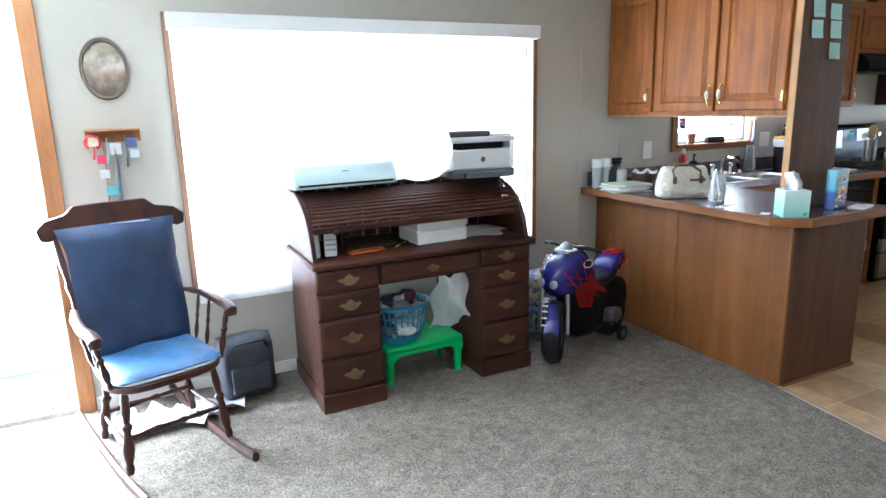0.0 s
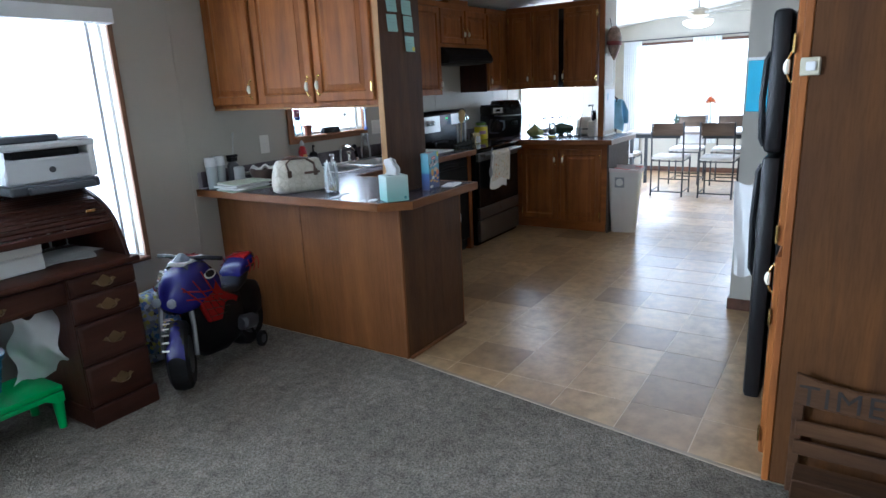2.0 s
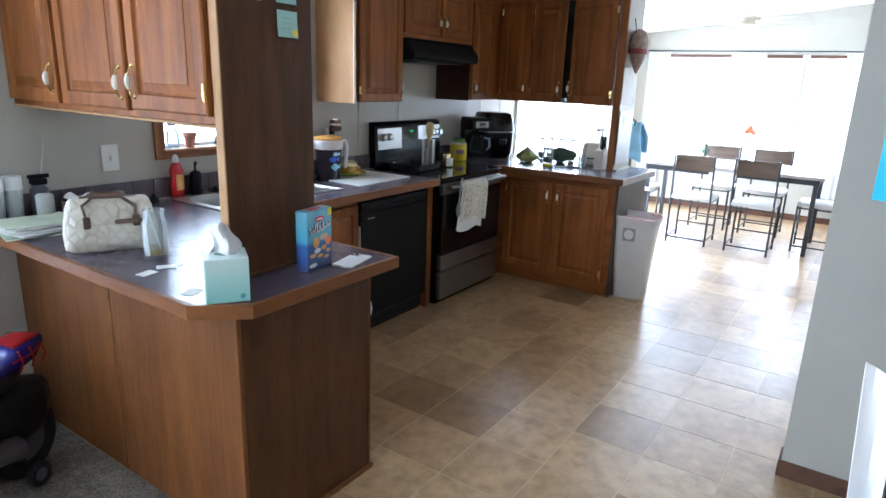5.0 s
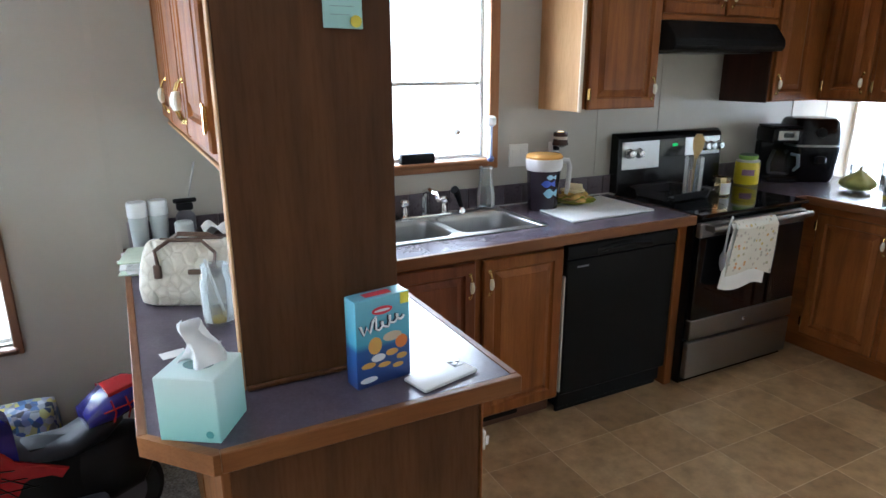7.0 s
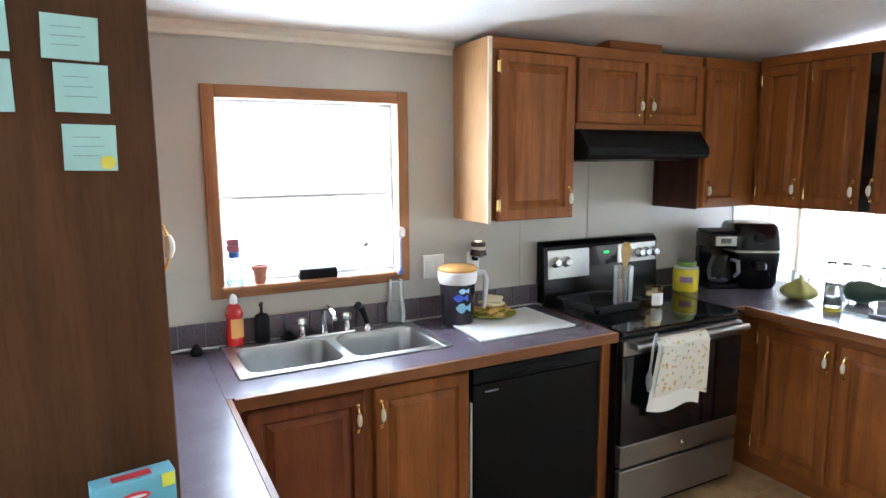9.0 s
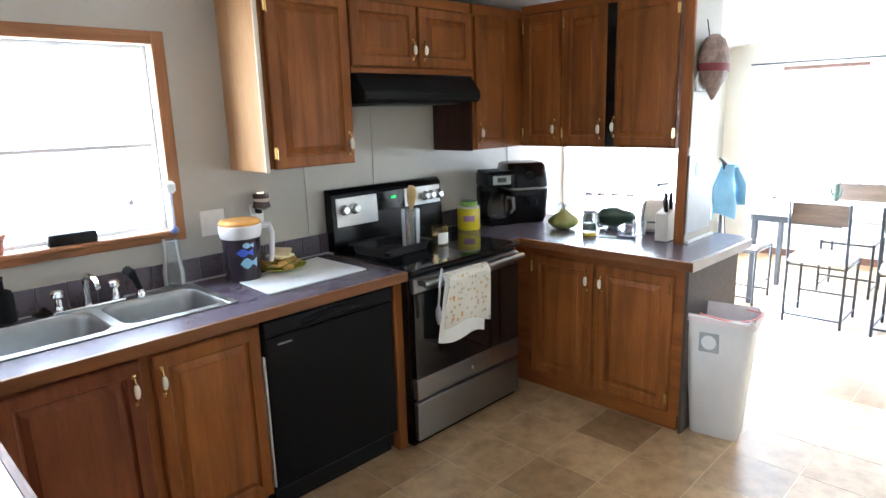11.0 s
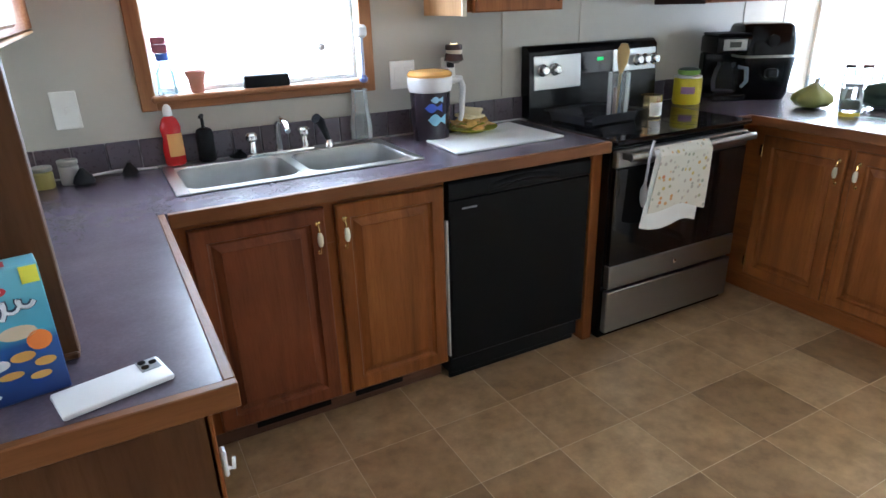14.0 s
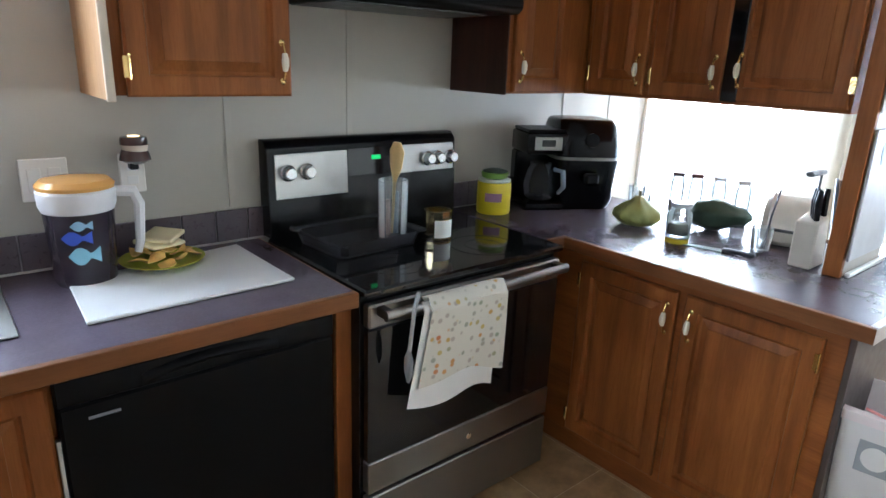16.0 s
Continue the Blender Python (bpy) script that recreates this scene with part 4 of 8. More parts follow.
for z0, z1, nm in ((0.62, 1.10, "lower_handle"), (1.18, 1.55, "upper_handle")):
    part(nm, tube([(0.07, 0.70, z0), (0.07, 0.715, z0 + 0.03), (0.07, 0.722, (z0 + z1) / 2), (0.07, 0.715, z1 - 0.03), (0.07, 0.70, z1)], 0.013, 8), FRD, fr, "black bar handle")
part("hinge_cap", box(0.76, 0.87, 0.6, 0.69, 1.711, 1.725, 0.004), BLACK_M, fr)
for fx in (0.05, 0.83):
    part("foot", lathe([(0.02, 0), (0.02, 0.03)], 12, fx, 0.58), BLACK_M, fr)
# cloths and clip on the fridge
solo("hanging_cloth", sheet(8, 14, lambda u, v: P(0.012 * math.sin(9 * u + 3 * v) + 0.015 * v, 0.16 * (1 - 0.35 * v) * (u - 0.5), -0.42 * v + 0.01 * math.sin(7 * u)), 0.003), PAPER, 5.16, 1.155, 1.02, label="pale kitchen cloth hanging from the fridge handle", category="kitchen cloth")
fd = thing("blue_folder", 5.62, 1.155, 1.33, 0, label="bright blue card sheet clipped to the fridge door", category="card sheet")
BLUE = plain("sky_blue_card", (0.04, 0.42, 0.62), 0.5, vary=0.05)
part("card", box(-0.12, 0.12, -0.002, 0.002, -0.04, 0.20, 0.001), BLUE, fd).matrix_basis = pose(0, 0.02, 0, 0, 0, 60)
part("white_strip", box(-0.125, 0.125, -0.004, 0.004, 0.2005, 0.215, 0.001), WHITE, fd, "white clip strip").matrix_basis = pose(0, 0.02, 0, 0, 0, 60)

# sink with two bowls, faucet
sk = thing("sink", 5.925, 4.01, CT + 0.001, label="double-bowl stainless sink let into the worktop", category="kitchen sink")
def bowl(x0, x1, y0, y1, depth, bm):
    pts = []
    def ring(ins, z, r):
        out = []
        for cx, cy, a0 in ((x1 - ins - r, y1 - ins - r, 0), (x0 + ins + r, y1 - ins - r, 90), (x0 + ins + r, y0 + ins + r, 180), (x1 - ins - r, y0 + ins + r, 270)):
            for k in range(7):
                a = radians(a0 + 15 * k)
                out.append(bm.verts.new((cx + r * math.cos(a), cy + r * math.sin(a), z)))
        return out
    rr = [ring(0, 0.004, 0.06), ring(0.004, 0.0, 0.057), ring(0.008, -0.02, 0.055), ring(0.014, -depth + 0.03, 0.05), ring(0.04, -depth, 0.03)]
    for lo, hi in zip(rr, rr[1:]):
        n = len(lo)
        for i in range(n):
            bm.faces.new((lo[i], lo[(i + 1) % n], hi[(i + 1) % n], hi[i]))
    bm.faces.new(rr[-1][::-1])
    return rr[0]
for bx0, bx1 in ((-0.385, -0.02), (0.02, 0.385)):
    rim = bmesh.new()
    bowl(bx0, bx1, -0.165, 0.155, 0.16, rim)
    bmesh.ops.recalc_face_normals(rim, faces=rim.faces[:])
    for f in rim.faces:
        f.normal_flip()
    part("bowl", rim, BOWL, sk, "deep brushed steel bowl")
deck = boxes((-0.425, -0.386, -0.205, 0.215, 0.0, 0.006), (0.386, 0.425, -0.205, 0.215, 0.0, 0.006), (-0.3855, 0.3855, -0.205, -0.166, 0.0, 0.006), (-0.3855, 0.3855, 0.156, 0.215, 0.0, 0.006), (-0.019, 0.019, -0.1655, 0.1555, -0.002, 0.0055), bev=0.0025)
for cx, cy, sx, sy in ((-0.386, -0.166, 1, 1), (-0.386, 0.156, 1, -1), (0.386, -0.166, -1, 1), (0.386, 0.156, -1, -1), (-0.019, -0.166, -1, 1), (-0.019, 0.156, -1, -1), (0.019, -0.166, 1, 1), (0.019, 0.156, 1, -1)):
    arc = [(cx, cy)] + [(cx + sx * (0.06 - 0.06 * math.sin(radians(a))), cy + sy * (0.06 - 0.06 * math.cos(radians(a)))) for a in range(0, 91, 15)]
    prism(arc, 0.002, 0.0045, "z", 0, deck)
part("rim", deck, SINK, sk, "bright steel rim")
for dx in (-0.2, 0.2):
    part("drain", lathe([(0.04, 0), (0.042, 0.003), (0.03, 0.004), (0.012, 0.001)], 20, dx, 0.0, -0.158), CHROME, sk)
fa = thing("faucet", 5.925, 4.195, CT + 0.0075, label="chrome two-handle kitchen faucet behind the sink", category="faucet")
part("base_plate", box(-0.13, 0.13, -0.028, 0.028, 0, 0.014, 0.006, seg=2), CHROME, fa)
part("spout", tube([(0, 0, 0.014), (0, 0, 0.09), (0, -0.01, 0.12), (0, -0.05, 0.135), (0, -0.12, 0.125), (0, -0.15, 0.105)], [0.014, 0.013, 0.014, 0.013, 0.011, 0.010], 10), CHROME, fa)
for hx in (-0.1, 0.1):
    h = lathe([(0.016, 0.014), (0.014, 0.04), (0.012, 0.055), (0.024, 0.065), (0.024, 0.08), (0.016, 0.088)], 14, hx)
    part("tap", h, CHROME, fa, "chrome tap knob")
sp = thing("sink_sprayer", 6.12, 4.19, CT + 0.0075, label="black pull-out spray head leaning in its chrome holder", category="sink sprayer")
part("holder", lathe([(0.02, 0), (0.018, 0.02), (0.012, 0.03)], 12), CHROME, sp)
part("head", tube([(0, 0, 0.025), (-0.015, 0, 0.07), (-0.03, -0.005, 0.105), (-0.05, -0.02, 0.12)], [0.010, 0.013, 0.018, 0.02], 10), BLACK_M, sp)
solo("sink_stopper", lathe([(0.035, 0), (0.04, 0.004), (0.02, 0.012), (0.008, 0.02), (0.01, 0.026)], 16), BLACK_M, 5.78, 4.225, CT + 0.0075, label="black rubber sink stopper on the sink rim", category="sink stopper")

# waste bin
wb = thing("waste_bin", 8.262, 2.645, 0.002, 9, label="tall white plastic bin with crumpled liner beside the peninsula", category="waste bin")
def bin_shell(z, w, d, r=0.03):
    return [((sx * (w / 2 - r)) + r * math.cos(radians(a)), (sy * (d / 2 - r)) + r * math.sin(radians(a)), z) for sx, sy, a0 in ((1, 1, 0), (-1, 1, 90), (-1, -1, 180), (1, -1, 270)) for a in (a0, a0 + 30, a0 + 60, a0 + 90)]
def loft(rings, close_bottom=True, close_top=False):
    b = bmesh.new()
    vs = [[b.verts.new(p) for p in r] for r in rings]
    for lo, hi in zip(vs, vs[1:]):
        n = len(lo)
        for i in range(n):
            b.faces.new((lo[i], lo[(i + 1) % n], hi[(i + 1) % n], hi[i]))
    if close_bottom:
        b.faces.new(vs[0][::-1])
    if close_top:
        b.faces.new(vs[-1])
    bmesh.ops.recalc_face_normals(b, faces=b.faces[:])
    return b
part("tub", loft([bin_shell(0, 0.17, 0.23), bin_shell(0.004, 0.176, 0.236), bin_shell(0.60, 0.245, 0.325), bin_shell(0.60, 0.262, 0.342), bin_shell(0.625, 0.265, 0.345), bin_shell(0.628, 0.245, 0.325), bin_shell(0.60, 0.235, 0.315), bin_shell(0.02, 0.165, 0.225)], True, True), PLASTIC_W, wb, "white plastic tub", smooth=40)
rngb = random.Random(4)
liner = []
for k, (dz, w, d) in enumerate(((0.595, 0.275, 0.355), (0.632, 0.272, 0.352), (0.638, 0.245, 0.325), (0.60, 0.225, 0.305), (0.50, 0.19, 0.26))):
    liner.append([(x + rngb.uniform(-.004, .004), y + rngb.uniform(-.004, .004), z + rngb.uniform(-.012, .008)) for x, y, z in bin_shell(dz, w, d)])
part("liner", loft(liner, False, True), plain("translucent_liner", (0.75, 0.68, 0.68), 0.35, vary=0.1, bumpy=0.5, bscale=30), wb, "crumpled translucent liner with pink drawstring")
part("drawstring", tube([(0.13 * math.cos(a) * 1.04, 0.17 * math.sin(a) * 1.04, 0.632 + 0.008 * math.sin(3 * a)) for a in [radians(t) for t in range(150, 331, 15)]], 0.004, 6), plain("pink_tape", (0.75, 0.28, 0.26), 0.5), wb, "pink drawstring")
part("label_plate", boxes((-0.1195, -0.1165, -0.01, 0.085, 0.45, 0.55, 0.002)), plain("grey_sticker", (0.32, 0.34, 0.36), 0.5), wb, "square grey sticker")
lr = lathe([(0.020, 0), (0.036, 0.001), (0.036, 0.002), (0.020, 0.002)], 20)
part("label_ring", lr, WHITE, wb).matrix_basis = pose(-0.1197, 0.038, 0.50, 0, -92, 0)

for ch in wb.children:
    ch.matrix_basis = Matrix.Diagonal((0.95, 0.95, 1.0, 1)) @ ch.matrix_basis

# ---------------- dining area ----------------
IRON = plain("black_iron", (0.03, 0.033, 0.04), 0.4, vary=0.2)
TOPW = plain("dining_top", (0.40, 0.36, 0.33), 0.3, vary=0.15, scale=4)
BACKW = wood("chair_back_wood", (0.17, 0.125, 0.09), (0.13, 0.095, 0.07), (0.09, 0.065, 0.048), "y", 0.5)
CUSH = plain("white_seat", (0.62, 0.60, 0.58), 0.5, vary=0.05)
tb = thing("dining_table", 10.90, 2.47, 0, label="dining table with pale top and black iron legs by the windows", category="dining table")
part("tabletop", box(-0.42, 0.42, -0.86, 0.86, 0.755, 0.785, 0.004), TOPW, tb)
part("apron", boxes((-0.38, 0.38, -0.82, -0.80, 0.70, 0.754), (-0.38, 0.38, 0.80, 0.82, 0.70, 0.754), (-0.38, -0.36, -0.80, 0.80, 0.70, 0.754), (0.36, 0.38, -0.80, 0.80, 0.70, 0.754)), IRON, tb)
for sx in (-0.37, 0.33):
    for sy in (-0.81, 0.77):
        part("leg", box(sx, sx + 0.04, sy, sy + 0.04, 0, 0.6995, 0.003), IRON, tb)
def dining_chair():
    c = thing("dining_chair", 0, 0, 0, label="black iron dining chair with grey-brown back board and pale seat", category="chair", group="chairs round the dining table")
    w, d = 0.19, 0.20
    part("seat", box(-d - 0.01, d, -w - 0.01, w + 0.01, 0.462, 0.50, 0.012, seg=2), CUSH, c, "pale seat pad")
    part("backrest", sheet(2, 8, lambda u, v: P(-d - 0.03 - 0.008 * u + 0.015 * math.sin(math.pi * v), -w + 0.012 + (2 * w - 0.024) * v, 0.76 + 0.15 * u), 0.018), BACKW, c, "grey-brown wooden back board")
    for sy in (-w, w):
        part("back_leg", tube([(-d, sy, 0), (-d, sy, 0.47), (-d - 0.045, sy, 0.92)], 0.0105, 6), IRON, c)
        part("front_leg", tube([(d - 0.01, sy, 0), (d - 0.01, sy, 0.4615)], 0.0105, 6), IRON, c)
        part("side_rail", tube([(-d + 0.01, sy, 0.445), (d - 0.02, sy, 0.445)], 0.009, 6), IRON, c)
        part("side_stretcher", tube([(-d + 0.01, sy, 0.06), (d - 0.02, sy, 0.06)], 0.008, 6), IRON, c)
    for sx, z in ((-d, 0.445), (d - 0.01, 0.445), (-d, 0.06), (d - 0.01, 0.16)):
        part("cross_rail", tube([(sx, -w + 0.01, z), (sx, w - 0.01, z)], 0.008, 6), IRON, c)
    return c
ch = dining_chair()
ch.matrix_basis = pose(10.46, 2.73, 0)
for x, y, r in ((10.46, 2.16, 0), (11.42, 2.74, 180), (11.42, 2.2, 180), (10.66, 3.40, -90), (10.9, 1.62, 90)):
    copy_thing(ch, pose(x, y, 0, 0, 0, r))
# flower vase, cactus, runner
vs = thing("flower_vase", 10.90, 2.37, 0.786, label="glass bud vase with one orange flower on the dining table", category="vase")
part("vase", lathe([(0.03, 0), (0.035, 0.02), (0.022, 0.08), (0.014, 0.14), (0.018, 0.17)], 16), CLEAR, vs)
part("stem", tube([(0, 0, 0.03), (0.005, 0, 0.2), (0, 0.01, 0.33)], 0.004, 6), plain("green_stem", (0.05, 0.12, 0.03), 0.6), vs)
rf = random.Random(7)
fl = bmesh.new()
for k in range(46):
    a, e = rf.uniform(0, 6.28), rf.uniform(-0.5, 1.2)
    L = rf.uniform(0.05, 0.10)
    m = Matrix.Translation((0, 0.01, 0.34)) @ Euler((0, -e, a)).to_matrix().to_4x4()
    join(fl, sheet(2, 2, lambda u, v: P(L * u, 0.045 * (v - 0.5) * math.sin(math.pi * (0.15 + 0.8 * u)), 0.02 * math.sin(3 * u) + 0.012 * (v - 0.5) ** 2)), m)
part("blossom", fl, plain("orange_petals", (0.80, 0.32, 0.14), 0.6, vary=0.25), vs, "orange silk blossom")
cc = thing("potted_cactus", 10.86, 2.78, 0.786, label="small cactus with upright arms in a white pot", category="potted plant")
part("pot", lathe([(0.035, 0), (0.045, 0.06), (0.048, 0.065), (0.04, 0.066)], 16), WHITE, cc)
GREY_G = plain("cactus_green", (0.09, 0.14, 0.10), 0.7)
part("arm", tube([(0, 0, 0.06), (0, 0, 0.19), (0, 0, 0.21)], [0.018, 0.018, 0.006], 8), GREY_G, cc)
part("arm", tube([(0, 0, 0.10), (0, 0.03, 0.12), (0, 0.035, 0.18)], [0.012, 0.012, 0.005], 8), GREY_G, cc)
part("arm", tube([(0, 0, 0.09), (0, -0.03, 0.11), (0, -0.035, 0.165)], [0.012, 0.012, 0.005], 8), GREY_G, cc)
solo("table_runner", sheet(10, 12, lambda u, v: P(-0.48 + 0.96 * u, -0.13 + 0.26 * v, 0.788 - (0 if abs(u - 0.5) < 0.445 else 2.4 * (abs(u - 0.5) - 0.445)))), plain("white_runner", (0.75, 0.74, 0.72), 0.8), 10.9, 2.5, 0, label="white cloth runner across the dining table", category="table runner")
# curtains
SHEER = plain("sheer_white", (0.85, 0.88, 0.90), 0.9, vary=0.03, trans=0.0)
SHEER.node_tree.nodes["Principled BSDF"].inputs["Alpha"].default_value = 0.82
def curtain(y0, y1, z0, z1, x=EX - 0.06, n=9, lab="sheer white curtain gathered beside the dining window"):
    return solo("curtain", sheet(60, 6, lambda u, v: P(0.018 * math.sin(2 * math.pi * n * u) * (0.7 + 0.3 * v), y0 + (y1 - y0) * u, z0 + (z1 - z0) * v)), SHEER, x, 0, 0, label=lab, category="curtain")
curtain(3.70, 3.98, 0.30, 2.0)
curtain(2.55, 2.95, 0.45, 2.0, n=10, lab="sheer white curtain hanging down the window middle")
curtain(0.62, 1.72, 0.32, 2.0, n=16)
rod = thing("curtain_rod", EX - 0.06, 2.3, 2.015, label="thin dark curtain rod over the dining windows", category="curtain rod")
part("rod", tube([(0, -1.7, 0), (0, 1.72, 0)], 0.008, 8), IRON, rod)
for y in (-1.68, 0.0, 1.70):
    part("bracket", tube([(0, y, 0), (0.055, y, 0.0)], 0.006, 6), IRON, rod)

# ceiling fan with light
fan = thing("ceiling_fan", 10.2, 2.44, 0, label="white ceiling fan with a lit bowl lamp over the dining table", category="ceiling fan")
cz = ceiling_z(2.44)
part("canopy", lathe([(0.03, 0), (0.07, 0.04), (0.075, 0.075)], 20, z=cz - 0.075), WHITE, fan)
part("rod", lathe([(0.012, 0), (0.012, cz - 0.07 - 2.20)], 10, z=2.20), WHITE, fan)
part("motor", lathe([(0.05, 0), (0.11, 0.02), (0.12, 0.05), (0.11, 0.085), (0.05, 0.11)], 28, z=2.10), plain("satin_cream_motor", (0.62, 0.56, 0.44), 0.35), fan)
for k in range(5):
    a = 15 + 72 * k
    bl = sheet(8, 2, lambda u, v: P(0.16 + 0.42 * u, (0.055 + 0.02 * u) * (v - 0.5) * 2 * (1 if u < 0.95 else 0.8), 0.018 * (v - 0.5)), 0.006)
    bl.transform(pose(0, 0, 2.15, 0, 0, a))
    part("blade", bl, plain("pale_fan_blade", (0.7, 0.69, 0.66), 0.5), fan)
    br = tube([(0.09, 0, 0), (0.13, 0, -0.01), (0.2, 0, -0.004)], 0.008, 6)
    br.transform(pose(0, 0, 2.145, 0, 0, a))
    part("blade_arm", br, WHITE, fan)
part("lamp_bowl", lathe([(0.02, 0), (0.09, 0.012), (0.15, 0.045), (0.165, 0.075), (0.15, 0.09), (0.06, 0.095)], 28, z=1.985), glowing("lit_frosted_glass", (1.0, 0.97, 0.9), 6.0), fan, "lit frosted glass bowl")
# fluorescent ceiling light
fx = thing("ceiling_light", 8.78, 2.80, 0, label="long boxed fluorescent ceiling light near the peninsula", category="ceiling light")
def tilt(bm):
    bm.transform(Matrix.Translation((0, 0, ceiling_z(2.80) - 0.003)) @ Euler((math.atan(-0.12), 0, 0)).to_matrix().to_4x4())
    return bm
part("housing", tilt(box(-0.10, 0.10, -0.60, 0.60, -0.03, -0.001, 0.004)), WHITE, fx)
part("diffuser", tilt(box(-0.085, 0.085, -0.58, 0.58, -0.075, -0.031, 0.012, seg=2)), plain("ribbed_diffuser", (0.62, 0.66, 0.68), 0.4), fx, "unlit pale diffuser")

# ---------------- living room ----------------
def lettering(name, text, size, mat, parent, m, depth=0.002, spacing=1.0):
    cu = bpy.data.curves.new(name, "FONT")
    cu.body, cu.size, cu.extrude, cu.align_x, cu.align_y, cu.space_character = text, size, depth, "CENTER", "CENTER", spacing
    tmp = new("tmp_text", cu)
    bpy.context.view_layer.update()
    me = bpy.data.meshes.new_from_object(tmp.evaluated_get(bpy.context.evaluated_depsgraph_get()))
    bpy.data.objects.remove(tmp)
    me.transform(m)
    me.materials.clear()
    me.materials.append(mat)
    ob = new(name, me)
    ob.parent = parent
    return ob

# roll-top desk
dk = thing("roll_top_desk", 2.605, 3.645, 0.006, label="dark cherry roll-top desk with cluttered open pigeonhole", category="desk")
DW_, DD_ = 1.215, 0.57
BRASS_OLD = plain("aged_brass", (0.24, 0.18, 0.10), 0.42, metal=1.0, vary=0.2)
def pedestal(x0, x1, splits, nm):
    part(nm, boxes((x0 + 0.004, x1 - 0.004, 0.02, DD_, 0.08, 0.735)), CHERRY_V, dk, "dark cherry pedestal case")
    part("plinth", boxes((x0 - 0.004, x1 + 0.004, -0.006, DD_ + 0.004, 0.0, 0.095, 0.004)), CHERRY, dk)
    for lo, hi in splits:
        d = part("drawer", drawer_front(x0 + 0.006, x1 - 0.006, lo, hi), CHERRY, dk)
        bail(d, (x0 + x1) / 2, (lo + hi) / 2)
def drawer_front(a, b, lo, hi):
    bm = bmesh.new()
    prev = None
    for ins, y in ((0, 0.019), (0, 0.006), (0.007, 0.0), (0.018, -0.004), (0.02, -0.004)):
        r = [bm.verts.new(c) for c in ((a + ins, y, lo + ins), (b - ins, y, lo + ins), (b - ins, y, hi - ins), (a + ins, y, hi - ins))]
        if prev:
            for i in range(4):
                bm.faces.new((prev[i], prev[(i + 1) % 4], r[(i + 1) % 4], r[i]))
        else:
            bm.faces.new(r[::-1])
        prev = r
    bm.faces.new(prev)
    bmesh.ops.recalc_face_normals(bm, faces=bm.faces[:])
    return bm
def bail(d, x, z, s=1.0):
    prof = [(-0.058, 0.0), (-0.04, 0.012), (-0.03, 0.006), (-0.012, 0.022), (0, 0.03), (0.012, 0.022), (0.03, 0.006), (0.04, 0.012), (0.058, 0.0), (0.035, -0.012), (0.015, -0.02), (0, -0.024), (-0.015, -0.02), (-0.035, -0.012)]
    b = prism([(x + s * p, z + s * q) for p, q in prof], -0.0065, -0.0042, "y")
    tube([(x - 0.034 * s, -0.007, z + 0.004), (x - 0.032 * s, -0.018, z - 0.012 * s), (x - 0.015 * s, -0.022, z - 0.02 * s), (x + 0.015 * s, -0.022, z - 0.02 * s), (x + 0.032 * s, -0.018, z - 0.012 * s), (x + 0.034 * s, -0.007, z + 0.004)], 0.003, 6, b)
    part("handle", b, BRASS_OLD, d, "aged brass bail handle")
pedestal(0.0, 0.325, [(0.622, 0.725), (0.487, 0.606), (0.285, 0.473), (0.105, 0.27)], "pedestal")
pedestal(0.895, DW_, [(0.64, 0.725), (0.515, 0.63), (0.312, 0.503), (0.105, 0.30)], "pedestal")
d = part("drawer", drawer_front(0.333, 0.888, 0.628, 0.722), CHERRY, dk, "wide middle drawer")
bail(d, 0.61, 0.675, 0.7)
part("drawer_rail", box(0.33, 0.89, 0.02, 0.5, 0.615, 0.73), CHERRY, dk)
part("writing_top", box(-0.018, DW_ + 0.018, -0.028, DD_ + 0.01, 0.737, 0.765, 0.009, seg=2), CHERRY, dk, "dark cherry writing top")
side = [(0.02, 0.766), (DD_, 0.766), (DD_, 1.075), (0.345, 1.075), (0.28, 1.062), (0.20, 1.03), (0.13, 0.985), (0.08, 0.925), (0.05, 0.85)]
for x0 in (0.0, DW_ - 0.022):
    part("side_panel", prism(side, x0, x0 + 0.022, "x", 0.003), CHERRY_V, dk, "curved cherry side panel")
part("top_board", box(-0.015, DW_ + 0.015, 0.33, DD_ + 0.01, 1.0755, 1.097, 0.006, seg=2), CHERRY, dk)
part("back_board", box(0.023, DW_ - 0.023, DD_ - 0.02, DD_ - 0.004, 0.766, 1.075), CHERRY, dk)
# the half-raised tambour: slats along a curve
arc = [(0.345, 1.062), (0.28, 1.049), (0.20, 1.018), (0.14, 0.977), (0.095, 0.925)]
for k in range(len(arc) - 1):
    (y0, z0), (y1, z1) = arc[k], arc[k + 1]
    n = max(2, round(math.hypot(y1 - y0, z1 - z0) / 0.022))
    for i in range(n):
        ya, za = y0 + (y1 - y0) * (i + 0.06) / n, z0 + (z1 - z0) * (i + 0.06) / n
        yb, zb = y0 + (y1 - y0) * (i + 0.94) / n, z0 + (z1 - z0) * (i + 0.94) / n
        ny, nz = -(z0 - z1), (y0 - y1)
        L = math.hypot(ny, nz)
        ny, nz = ny / L * 0.010, nz / L * 0.010
        part("slat", prism([(ya, za), (yb, zb), (yb - abs(ny), zb + abs(nz)), (ya - abs(ny), za + abs(nz))], 0.024, DW_ - 0.024, "x", 0.003), CHERRY, dk)
part("tambour_lip", box(0.024, DW_ - 0.024, 0.072, 0.100, 0.893, 0.925, 0.005), CHERRY, dk)
